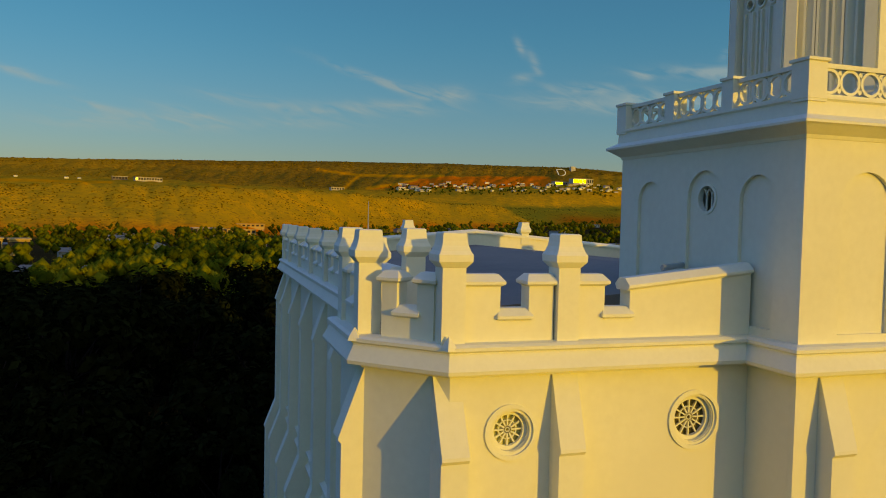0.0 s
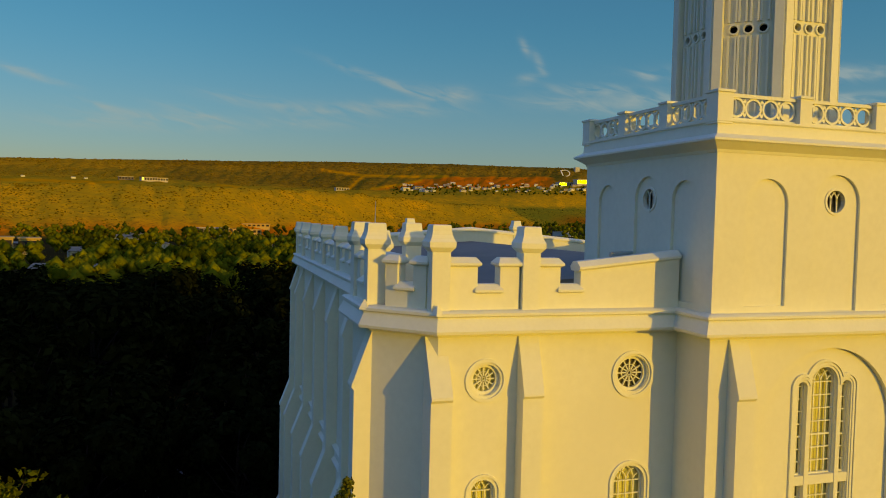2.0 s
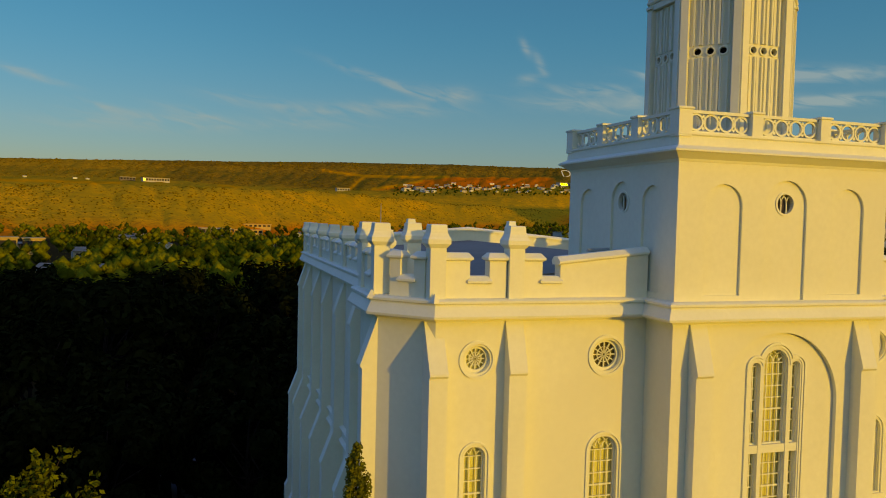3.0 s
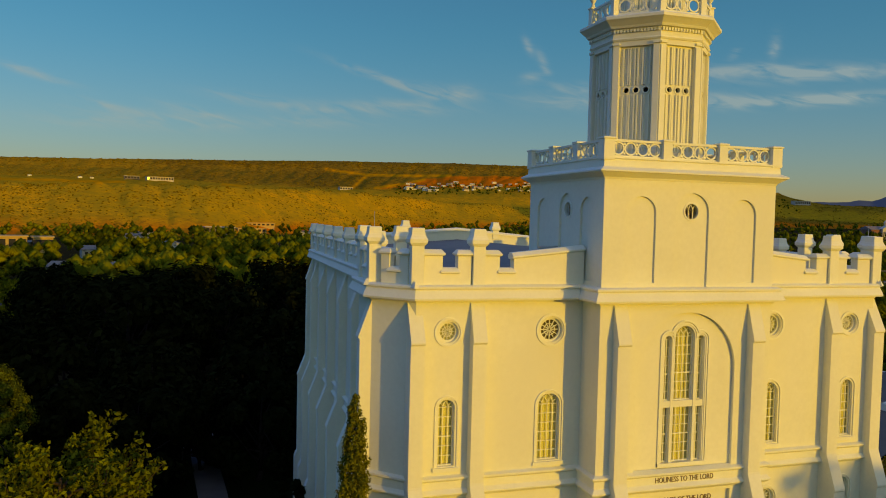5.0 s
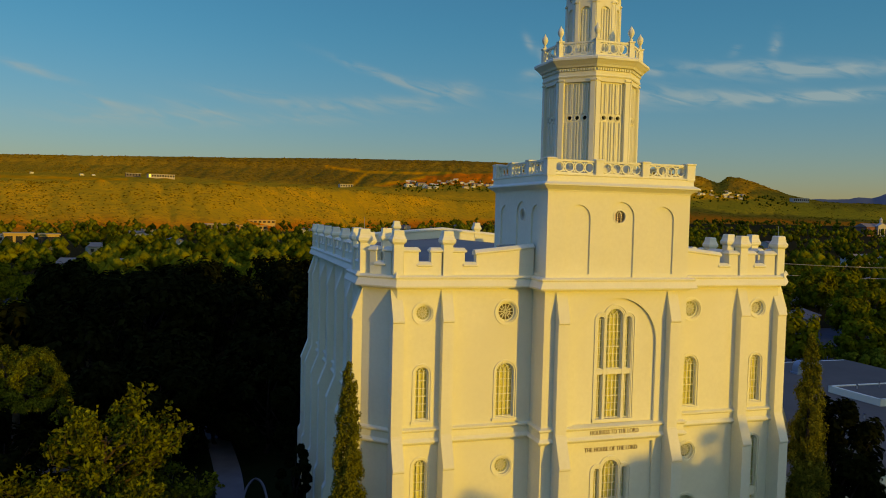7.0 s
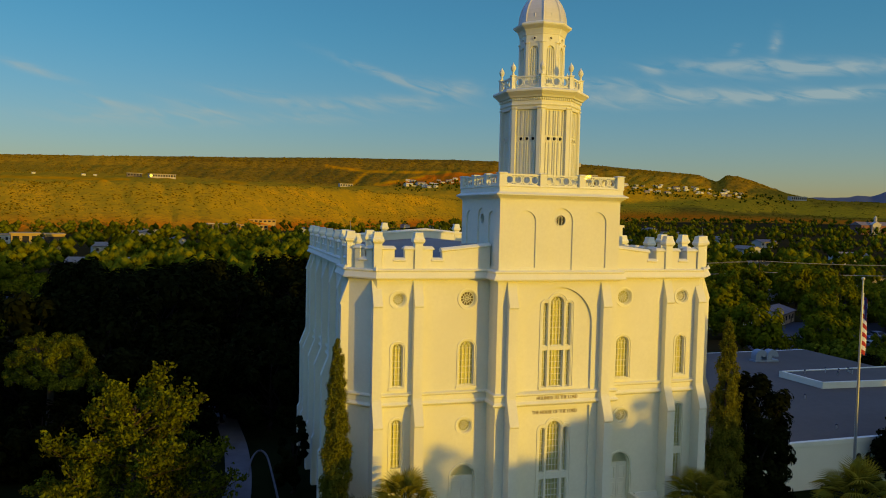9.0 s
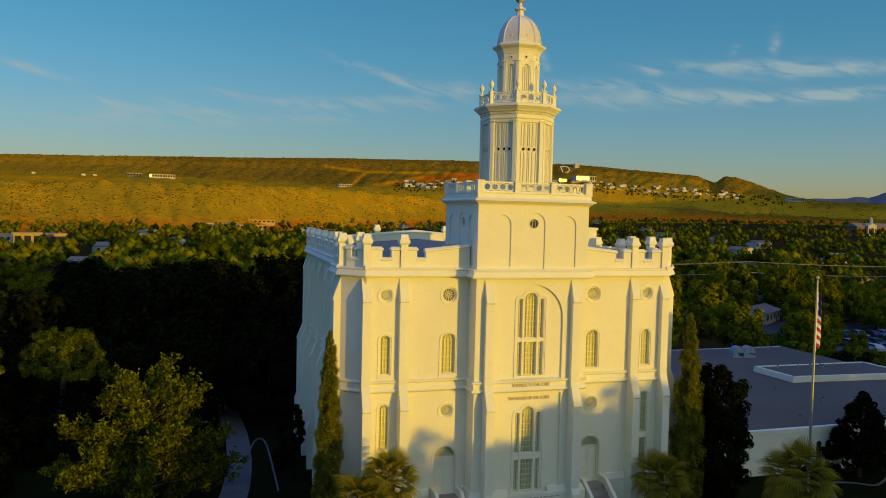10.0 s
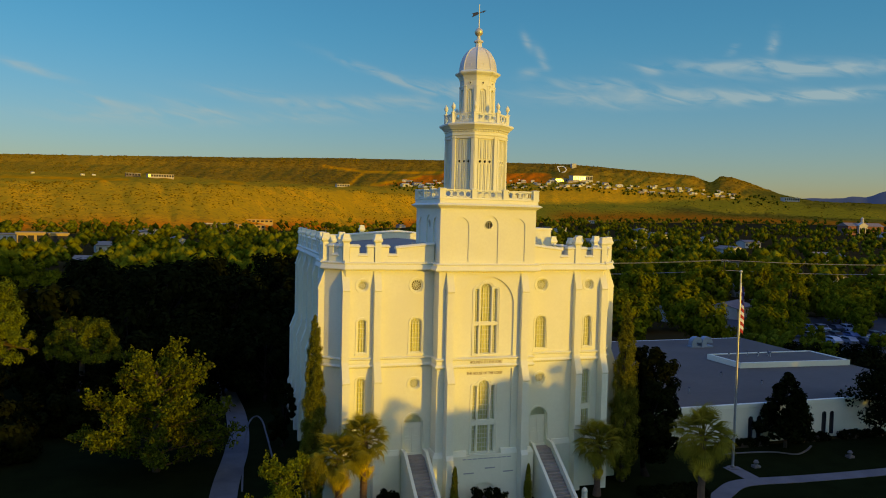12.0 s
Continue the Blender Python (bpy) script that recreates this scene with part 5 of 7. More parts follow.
sheet("lawn", [(-70, -140), (90, -140), (90, 6), (30, 6), (20, 70), (-70, 70)], G + 0.03, LAWN, "mown lawn round the temple, darkened for its shade", "lawn")
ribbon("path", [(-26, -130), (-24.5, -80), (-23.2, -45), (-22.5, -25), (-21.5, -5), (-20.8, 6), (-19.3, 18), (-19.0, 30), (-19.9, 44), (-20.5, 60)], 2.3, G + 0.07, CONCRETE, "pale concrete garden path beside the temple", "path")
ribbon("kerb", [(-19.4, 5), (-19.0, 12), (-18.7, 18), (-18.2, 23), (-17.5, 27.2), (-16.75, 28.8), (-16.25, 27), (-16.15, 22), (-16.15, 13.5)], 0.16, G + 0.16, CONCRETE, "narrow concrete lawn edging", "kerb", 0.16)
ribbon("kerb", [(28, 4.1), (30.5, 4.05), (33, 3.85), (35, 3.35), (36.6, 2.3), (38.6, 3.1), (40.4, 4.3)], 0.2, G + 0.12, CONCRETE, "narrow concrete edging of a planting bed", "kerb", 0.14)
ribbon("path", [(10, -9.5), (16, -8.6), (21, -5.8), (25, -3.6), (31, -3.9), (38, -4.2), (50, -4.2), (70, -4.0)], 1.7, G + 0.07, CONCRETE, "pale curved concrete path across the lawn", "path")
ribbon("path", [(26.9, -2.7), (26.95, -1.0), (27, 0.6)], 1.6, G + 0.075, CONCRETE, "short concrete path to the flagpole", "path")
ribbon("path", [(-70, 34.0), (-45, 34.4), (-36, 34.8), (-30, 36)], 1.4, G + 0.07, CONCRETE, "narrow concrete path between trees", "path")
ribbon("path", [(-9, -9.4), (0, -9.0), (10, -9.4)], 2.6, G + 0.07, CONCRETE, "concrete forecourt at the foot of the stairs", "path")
sheet("parking_lot", [(84, 52), (135, 42), (150, 90), (95, 100)], G + 0.04, ASPHALT, "dark asphalt parking lot", "parking lot")
ribbon("road", [(75, 62), (100, 110), (140, 190), (200, 300)], 9, G + 0.05, ASPHALT, "asphalt street between trees and houses", "road")
ribbon("road", [(-75, 100), (-66, 190), (-60, 320), (-62, 480)], 9, G + 0.05, ASPHALT, "asphalt street leading towards the hills", "road")

# ---- annex building ----
DUCT = material("pale_blue_sheet_metal", (0.20, 0.24, 0.25), (0.28, 0.32, 0.33), rough=0.5, fine=9, bump=0.05)
annex = thing("annex_building", (45, 25, G), "low white annex with wide flat grey roof", "building")
AY0, AY1, AX0, AX1, AZT = 7.0, 47.0, 21.0, 65.2, 7.35
slots = [(34.6 - AX0 + d, 4.4) for d in (0, 1.1)] + [(44.6 - AX0 + d, 4.4) for d in (0, 1.1)] + [(57 - AX0 + d, 4.4) for d in (0, 1.1)]
part("wall", add_wall(bmesh.new(), (AX0, AY0, 0), (1, 0), rect(0, AX1 - AX0, G, AZT - 0.4), [arch(c, G + 0.3, G + 2.95, 0.62, 8) for c, z in slots], 0.35), PLASTER, annex)
for c, z in slots:
    win = part("window", add_band(bmesh.new(), (AX0, AY0, 0), (1, 0), arch(c, G + 0.3, G + 2.95, 0.57, 8), grown(arch(c, G + 0.3, G + 2.95, 0.57, 8), 0.05), 0.02, 0.3), IRON, annex)
    part("pane", flat_face(bmesh.new(), (AX0, AY0, 0), (1, 0), arch(c, G + 0.3, G + 2.95, 0.57, 8), 0.2), DARK, win)
part("frieze", add_box(bmesh.new(), AX0 - 0.15, AX1 + 0.15, AY0 - 0.07, AY0 + 0.35, AZT - 0.396, AZT), TRIM, annex)
for o, u, n in (((AX0, AY1, 0), (0, -1), AY1 - AY0), ((AX1, AY0, 0), (0, 1), AY1 - AY0), ((AX1, AY1, 0), (-1, 0), AX1 - AX0)):
    part("wall", add_wall(bmesh.new(), o, u, rect(0, n, G, AZT - 0.125), (), 0.35), PLASTER, annex)
part("roof", add_box(bmesh.new(), AX0 + 0.01, AX1 - 0.01, AY0 + 0.36, AY1 - 0.36, AZT - 0.4, AZT - 0.12), ANNEXROOF, annex, "wide flat grey membrane roof")
for a, b in (((46.6, 30.9), (46.95, 24.2)), ((46.95, 24.2), (64.7, 23.2)), ((64.7, 23.2), (64.6, 30.7)), ((64.6, 30.7), (46.6, 30.9))):
    bm = bmesh.new()
    d = (Vector(b) - Vector(a)).normalized()
    n2 = Vector((-d.y, d.x)) * 0.35
    add_extrude(bm, [(*a, AZT - 0.12), (*b, AZT - 0.12), (*(Vector(b) + n2), AZT - 0.12), (*(Vector(a) + n2), AZT - 0.12)], (0, 0, 0.75))
    part("roof_kerb", bm, PLASTER, annex, "raised white kerb round a sunken roof bay")
part("raised_roof", add_extrude(bmesh.new(), [(46.9, 30.6, AZT - 0.12), (47.2, 24.5, AZT - 0.12), (64.4, 23.5, AZT - 0.12), (64.3, 30.4, AZT - 0.12)], (0, 0, 0.66)), ANNEXROOF, annex, "raised grey roof bay")
rng = random.Random(8)
for x0, y0 in ((50.8, 40.2), (52.5, 40.0)):
    unit = thing("roof_unit", (x0, y0, AZT - 0.12), "hooded pale metal air duct on the flat roof", "roof unit", "hooded ducts on the roof")
    hood = []
    for q in range(11):
        a = math.pi * q / 10
        c, e = Vector((x0 + 0.55 - 0.55 * math.cos(a), y0, AZT + 0.55 + 0.55 * math.sin(a))), Vector((math.cos(a), 0, -math.sin(a))) * 0.42
        hood.append([c + e + Vector((0, -0.5, 0)), c + e + Vector((0, 0.5, 0)), c - e + Vector((0, 0.5, 0)), c - e + Vector((0, -0.5, 0))])
    part("hood", add_loft(bmesh.new(), hood), DUCT, unit)
    part("stack", add_box(bmesh.new(), x0 - 0.42, x0 + 0.42, y0 - 0.5, y0 + 0.5, AZT - 0.12, AZT + 0.55), DUCT, unit)
    part("plinth", add_box(bmesh.new(), x0 - 0.6, x0 + 1.5, y0 - 0.65, y0 + 0.65, AZT - 0.12, AZT + 0.1), DUCT, unit)
for i in range(16):
    x, y = (rng.uniform(27, 62), rng.uniform(10, 22)) if i < 8 else (rng.uniform(48.5, 56), rng.uniform(27.6, 30.2))
    vz = AZT - 0.12 if i < 8 else AZT + 0.54
    v = thing("roof_vent", (x, y, vz), "small pale metal vent on the flat roof", "vent", "vents on the annex roof")
    h = rng.uniform(0.25, 0.6)
    part("pipe", add_lathe(bmesh.new(), [(0.08, vz), (0.08, vz + h)], x, y, 8, 0, False), STEEL, v)
    part("cap", add_lathe(bmesh.new(), [(0.13, vz + h), (0.14, vz + 0.06 + h), (0.04, vz + 0.14 + h)], x, y, 8, 0, False), IRON, v)

# ---- flagpole ----
pole = thing("flagpole", (27, 0.2, G), "tall white metal flagpole with limp striped flag", "flagpole")
part("pole", add_lathe(bmesh.new(), [(0.13, G + 0.05), (0.11, 12), (0.06, 22.2), (0.03, 22.3)], 27, 0.2, 12, 0, False), STEEL, pole, smooth=False)
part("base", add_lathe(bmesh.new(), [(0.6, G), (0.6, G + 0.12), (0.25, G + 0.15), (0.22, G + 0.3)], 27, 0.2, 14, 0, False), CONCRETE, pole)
bm = bmesh.new()
bmesh.ops.create_uvsphere(bm, u_segments=12, v_segments=8, radius=0.14)
for v in bm.verts:
    v.co += Vector((27, 0.2, 22.4))
part("ball", bm, GOLD, pole, smooth=True)


def cloth(a0, a1, z0, z1, mat, name, parent, push=0.0):
    """One hanging band of the limp flag, in loose upright folds."""
    bm = bmesh.new()
    rows = []
    for i in range(19):
        t = i / 18
        z = z0 + (z1 - z0) * t
        k = (21.2 - z) / 5.2
        row = []
        for a in (a0, (a0 + a1) / 2, a1):
            out = 0.06 + a * (0.55 + 0.45 * math.sin(min(1.0, k * 1.6) * 1.6))
            row.append(bm.verts.new((27 + out * 0.8 + 0.05 * math.sin(k * 8 + a * 5), 0.2 - out * 0.35 + 0.13 * math.sin(a * 11 + k * 2.5) - push, z - a * 0.9)))
        rows.append(row)
    for a, b in zip(rows, rows[1:]):
        for q in (0, 1):
            bm.faces.new((a[q], a[q + 1], b[q + 1], b[q]))
    return part(name, bm, mat, parent, smooth=True)


flag = part("flag", add_lathe(bmesh.new(), [(0.03, 16.2), (0.03, 21.3)], 27.08, 0.17, 6, 0, False), WHITE, pole, "limp red and white striped flag with navy canton")
for i in range(13):
    cloth(0.0, 0.46, 16.6 + 0.355 * i, 16.6 + 0.355 * (i + 1) + 0.004, RED if i % 2 == 0 else WHITE, "stripe", flag)
cloth(0.0, 0.34, 19.4, 21.21, BLUE, "canton", flag, 0.02)

# ---- trees ----


bm = bmesh.new()
bmesh.ops.create_icosphere(bm, subdivisions=1, radius=1.0)
bm.verts.index_update()
BUSH_V = np.array([v.co[:] for v in bm.verts])
BUSH_F = np.array([[v.index for v in f.verts] for f in bm.faces])
bm.free()
CORE_V = np.array([(1, 0, 0), (-1, 0, 0), (0, 1, 0), (0, -1, 0), (0, 0, 1), (0, 0, -1)], float)
CORE_F = np.array([(a, b, c) if (a == 0) ^ (b == 2) ^ (c == 4) else (a, c, b) for a in (0, 1) for b in (2, 3) for c in (4, 5)])


def leaf_mesh(name, centres, radii, count, size, mat, seed, up=0.25, squash=1.0, loose=0.6, shell=0.35, tones=None, sizes=None, core=0.0, hubs=None):
    """Many small pointed leaves or sprays scattered through clumps."""
    rs = np.random.RandomState(seed)
    centres, radii = np.array(centres, float), np.array(radii, float)
    w8 = radii ** 2 if sizes is None else (radii / np.array(sizes, float)) ** 2
    pick = rs.choice(len(centres), count, p=w8 / w8.sum())
    d = rs.normal(size=(count, 3))
    d /= np.linalg.norm(d, axis=1)[:, None]
    rad = radii[pick] * rs.uniform(shell, 1.0, count) ** 0.6
    pos = centres[pick] + d * rad[:, None] * np.array([1, 1, squash])
    nrm = d + rs.normal(scale=loose, size=(count, 3)) + np.array([0, 0, up])
    if hubs is not None:
        # leaves of one crown face away from its middle
        out = pos - np.array(hubs, float)[pick]
        nrm += 1.1 * out / (np.linalg.norm(out, axis=1)[:, None] + 1e-9)
    nrm /= np.linalg.norm(nrm, axis=1)[:, None]
    t = np.cross(nrm, rs.normal(size=(count, 3)))
    t /= np.linalg.norm(t, axis=1)[:, None] + 1e-9
    b = np.cross(nrm, t)
    s = size * rs.uniform(0.6, 1.4, count)[:, None]
    if sizes is not None:
        s = s * np.array(sizes, float)[pick][:, None]
    v = np.stack([pos - t * s, pos - b * s * 0.55 + nrm * s * 0.15, pos + t * s, pos + b * s * 0.55 + nrm * s * 0.15], 1).reshape(-1, 3)
    tags = pick.repeat(4)
    loops, starts = np.arange(count * 4), np.arange(count) * 4
    if core:
        # a rough inner mass of twigs and leaves in each clump
        k = len(centres)
        lump = CORE_V[None] * (radii * core)[:, None, None] * rs.uniform(0.7, 1.3, (k, 6, 1)) * np.array([1, 1, squash]) + centres[:, None, :]
        inner = (CORE_F[None] + np.arange(k)[:, None, None] * 6 + len(v)).ravel()
        starts = np.concatenate([starts, len(loops) + np.arange(k * 8) * 3])
        loops = np.concatenate([loops, inner])
        v = np.concatenate([v, lump.reshape(-1, 3)])
        tags = np.concatenate([tags, np.arange(k).repeat(6)])
    me = bpy.data.meshes.new(name)
    me.vertices.add(len(v))
    me.vertices.foreach_set("co", v.ravel())
    me.loops.add(len(loops))
    me.loops.foreach_set("vertex_index", loops)
    me.polygons.add(len(starts))
    me.polygons.foreach_set("loop_start", starts)
    me.update(calc_edges=True)
    if tones is not None:
        at = me.attributes.new("tree_tone", "FLOAT", "POINT")
        at.data.foreach_set("value", np.array(tones, float)[tags])
    me.materials.append(mat)
    return me


def add_limb(bm, a, b, r0, r1, n=7):
    a, b = Vector(a), Vector(b)
    d = (b - a).normalized()
    s = d.cross(Vector((0.3, 0.2, 1))).normalized()
    t = d.cross(s)
    mid = (a + b) / 2 + s * (b - a).length * 0.05
    rings = []
    for p, r in ((a, r0), (mid, (r0 + r1) / 2), (b, r1)):
        rings.append([p + (s * math.cos(2 * math.pi * i / n) + t * math.sin(2 * math.pi * i / n)) * r for i in range(n)])
    add_loft(bm, rings)


def broad_tree(loc, height, spread, mat, seed, leaves, size, label, low=0.25, clumps=26, name="tree", group="", cone=False, core=0.0, fine=1.0):
    """A broadleaf tree: tapered trunk, limbs to the clumps, and a crown of leaves with gaps."""
    rng = random.Random(seed)
    x, y = loc
    z = ground_height(x, y, False)
    root = thing(name, (x, y, z), label, "tree", group)
    cs, rr = [], []
    for i in range(clumps):
        t = ((i + 0.5) / clumps) ** (1.35 if cone else 1.0)
        zz = low + (1 - low) * (0.12 + 0.80 * t)
        wide = spread * math.sqrt(max(0.05, 1 - ((zz - 0.52) / 0.55) ** 2)) * rng.uniform(0.45, 0.95)
        if cone:
            wide = spread * (1.03 - zz) ** 0.85 * (0.08 + 0.94 * rng.random() ** 0.65)
        a = rng.uniform(0, 6.283)
        cs.append((x + wide * math.cos(a), y + wide * math.sin(a), z + height * zz))
        rr.append((0.064 * spread * rng.uniform(0.4, 1.4)) if cone else fine * rng.uniform(0.20, 0.34) * spread * (1.1 - 0.3 * zz) * (26 / clumps) ** 0.12)
    bm = bmesh.new()
    lean = Vector((rng.uniform(-0.4, 0.4), rng.uniform(-0.4, 0.4), 0))
    fork = Vector((x, y, z + height * low)) + lean
    add_limb(bm, (x, y, z - 0.3), fork, height * 0.03 + 0.08, height * 0.022)
    top = Vector((x, y, z + height * 0.8)) + lean
    add_limb(bm, fork, top, height * 0.02, height * 0.004)
    for c in cs[::7 if cone else 2]:
        k = rng.uniform(0, 0.6)
        add_limb(bm, fork.lerp(top, k), c, height * 0.010, height * 0.003, 5)
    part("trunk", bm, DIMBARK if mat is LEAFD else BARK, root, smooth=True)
    part("crown", leaf_mesh("crown", cs, rr, leaves, size, mat, seed, core=core, loose=0.45, hubs=[(x, y, z + height * 0.5)] * len(cs)), mat, root)
    return root


def shoot_tree(loc, height, spread, mat, seed, leaves, size, label, low=0.12, limbs=13, lean=(0.0, 0.0)):
    """A broadleaf tree with ascending limbs that end in upright leafy shoots, uneven and open."""
    rng = random.Random(seed)
    x, y = loc
    root = thing("tree", (x, y, G), label, "tree")
    bm = bmesh.new()
    cs, rr = [], []
    top = Vector((x + lean[0], y + lean[1], G + height * 0.72))
    base = Vector((x, y, G - 0.2))
    add_limb(bm, base, base.lerp(top, 0.5), height * 0.026 + 0.06, height * 0.018)
    add_limb(bm, base.lerp(top, 0.5), top, height * 0.018, height * 0.006)
    for i in range(limbs):
        t = low + (0.98 - low) * (i + rng.random() * 0.6) / limbs
        p = base.lerp(top, t)
        a = i * 2.4 + rng.uniform(-0.5, 0.5)
        reach = spread * (1.05 - 0.72 * t) * rng.uniform(0.7, 1.1)
        tip = p + Vector((math.cos(a) * reach, math.sin(a) * reach, height * rng.uniform(0.04, 0.13) + (0.02 + 0.2 * t) * reach))
        add_limb(bm, p, tip, height * 0.007, height * 0.002, 6)
        count = 3 + int(reach * 1.5)
        for j in range(count):
            q = p.lerp(tip, 0.22 + 0.78 * (j + rng.random()) / count)
            b = a + rng.uniform(-1.3, 1.3)
            side = reach * 0.30 * rng.uniform(0.3, 1.0)
            end = q + Vector((math.cos(b) * side, math.sin(b) * side, rng.uniform(0.05, 0.11) * height))
            add_limb(bm, q, end, 0.04, 0.012, 4)
            for k in range(3):
                f = (k + rng.random()) / 3
                c = q.lerp(end, f)
                rise_k = rng.uniform(0.3, 1.15)
                for m in range(4):
                    w = m / 3
                    cs.append(c + Vector((rng.uniform(-0.55, 0.55) * (1 - w), rng.uniform(-0.55, 0.55) * (1 - w), rise_k * w)))
                    rr.append((0.42 - 0.26 * w) * rng.uniform(0.55, 1.2))
    part("trunk", bm, BARK, root, smooth=True)
    part("crown", leaf_mesh("crown", cs, rr, leaves, size, mat, seed, up=0.1, loose=0.9, shell=0.15), mat, root)
    return root


def cypress(loc, top, radius, seed, label, leaves=56000, size=0.058, name="cypress_tree"):
    """A columnar cypress: upright sprays in a tapering, slightly ragged column."""
    x, y = loc
    root = thing(name, (x, y, G), label, "tree")
    rng = random.Random(seed)
    h = top - G
    part("trunk", add_lathe(bmesh.new(), [(radius * 0.16, G - 0.2), (radius * 0.12, G + h * 0.3), (0.03, G + h * 0.9)], x, y, 8, 0, False), BARK, root)
    cs, rr = [], []
    for i in range(520):
        t = i / 520
        prof = radius * (math.sin(min(1.0, 0.25 + t * 2.4) * 1.57)) * (1 - t) ** 0.5
        a = rng.uniform(0, 6.283)
        k = rng.uniform(0.35, 0.85)
        cs.append((x + prof * k * math.cos(a), y + prof * k * math.sin(a), G + 0.4 + t * (h - 0.75)))
        rr.append(0.07 + prof * 0.21)
    part("crown", leaf_mesh("crown", cs, rr, leaves, size, CYPRESS, seed, up=0.1, squash=1.7, core=0.5), CYPRESS, root)
    return root


def conifer(loc, height, spread, seed, label):
    """A small pine with tiers of drooping branches."""
    x, y = loc
    root = thing("pine_tree", (x, y, G), label, "tree")
    rng = random.Random(seed)
    part("trunk", add_lathe(bmesh.new(), [(0.22, G - 0.2), (0.16, G + height * 0.4), (0.03, G + height * 0.96)], x, y, 8, 0, False), BARK, root)
    cs, rr = [], []
    for i in range(90):
        t = i / 90
        w2 = spread * (1 - t) ** 0.75 * rng.uniform(0.55, 1)
        a = rng.uniform(0, 6.283)
        cs.append((x + w2 * math.cos(a), y + w2 * math.sin(a), G + height * (0.22 + 0.76 * t)))
        rr.append(0.22 + spread * 0.20 * (1.15 - t))
    part("crown", leaf_mesh("crown", cs, rr, 7000, 0.22, LEAFD, seed, squash=0.8), LEAFD, root)
    return root


def fan_frond(name, mat, droop, length):
    """One fan-palm leaf: a stalk and a pleated fan of pointed blades with drooping tips."""
    bm = bmesh.new()
    add_box(bm, -0.025, 0.025, 0, length * 0.6, -0.015, 0.015)
    c = (0, length * 0.6, 0)
    n = 17
    for i in range(n):
        a = radians(-75 + 150 * i / (n - 1))
        ln = length * 0.62 * (0.75 + 0.25 * math.cos(a))
        d = Vector((math.sin(a), math.cos(a), 0))
        s = Vector((d.y, -d.x, 0))
        m2 = Vector(c) + d * ln * 0.5 + Vector((0, 0, -droop * 0.12 * ln))
        tip = Vector(c) + d * ln * (1.0 - 0.2 * droop) + Vector((0, 0, -droop * ln * 0.75))
        wv = ln * 0.034
        v = [bm.verts.new(p) for p in (Vector(c), m2 - s * wv, m2 + Vector((0, 0, 0.03)), m2 + s * wv, tip)]
        bm.faces.new((v[0], v[1], v[2]))
        bm.faces.new((v[0], v[2], v[3]))
        bm.faces.new((v[1], v[4], v[2]))
        bm.faces.new((v[2], v[4], v[3]))
    me = bpy.data.meshes.new(name)
    bm.to_mesh(me)
    bm.free()
    me.materials.append(mat)
    return me


FAN = [fan_frond("frond", FROND, 0.35, 1.45), fan_frond("frond", FROND, 0.7, 1.65)]
DRY = [fan_frond("dry_frond", DEADFROND, 0.9, 1.9)]


def fan_palm(loc, crown_z, size, seed, label, dry=16, trunk_r=0.28):
    x, y = loc
    rng = random.Random(seed)
    root = thing("fan_palm", (x, y, G), label, "palm tree", "fan palms by the temple")
    h = crown_z - G
    prof = [(trunk_r * 1.5, G - 0.1), (trunk_r * 1.15, G + 0.6)]
    k = 14
    for i in range(k):
        zz = G + 0.6 + (h - 0.6) * i / k
        prof += [(trunk_r * 1.06, zz + 0.05), (trunk_r * 0.94, zz + (h - 0.6) / k)]
    part("trunk", add_lathe(bmesh.new(), prof, x, y, 10, 0, False), PALMBARK, root)
    spots = [(FAN, 58, -52, 86), (DRY, dry, -88, -58)]
    for meshes, n, lo, hi in spots:
        for i in range(n):
            me = meshes[i % len(meshes)]
            el = lo + (hi - lo) * ((i + rng.random()) / n)
            ob = part(me.name.split(".")[0], me, None, root)
            ob.matrix_parent_inverse = Matrix.Identity(4)
            ob.matrix_basis = Matrix.Translation((0, 0, h + rng.uniform(-0.25, 0.1) - (rng.uniform(0, 1.6) if meshes is DRY else 0))) @ pose(0, 0, 0, 0, 0, i * 137.5 + rng.uniform(-15, 15)) @ pose(0, 0, 0, el, rng.uniform(-20, 20), 0) @ Matrix.Scale(size * rng.uniform(0.85, 1.1) * (0.7 if meshes is DRY else 1), 4)
    return root


cypress((-14.15, -0.55), 19.25, 1.45, 11, "tall dark green columnar cypress by the temple corner")
cypress((14.3, -0.4), 20.0, 1.8, 12, "tall olive green columnar cypress by the temple corner")
cypress((-3.05, -3.6), 7.1, 0.42, 13, "slim young cypress in front of the temple base", 6000, 0.045)
cypress((3.45, -3.6), 6.85, 0.42, 14, "slim young cypress in front of the temple base", 6000, 0.045)
broad_tree((17.4, 0.3), 13.0, 2.8, LEAFD, 21, 17000, 0.2, "dense dark magnolia beside the cypress", low=0.06, clumps=120)
fan_palm((-11.0, -5.6), 10.15, 1.22, 31, "sunlit fan palm with yellow dry skirt", 20)
fan_palm((-13.0, -6.3), 9.3, 1.22, 32, "sunlit fan palm with yellow dry skirt", 20)
fan_palm((10.3, -3.0), 7.6, 1.28, 33, "short green fan palm in the temple's shade", 6)
fan_palm((13.4, -13.2), 11.1, 1.4, 34, "tall green fan palm beside the path", 12)
conifer((37.2, 4.6), 8.3, 3.1, 41, "dark pine in front of the annex wall")
conifer((51.2, 3.2), 12.2, 6.0, 42, "dark pine in front of the annex wall")

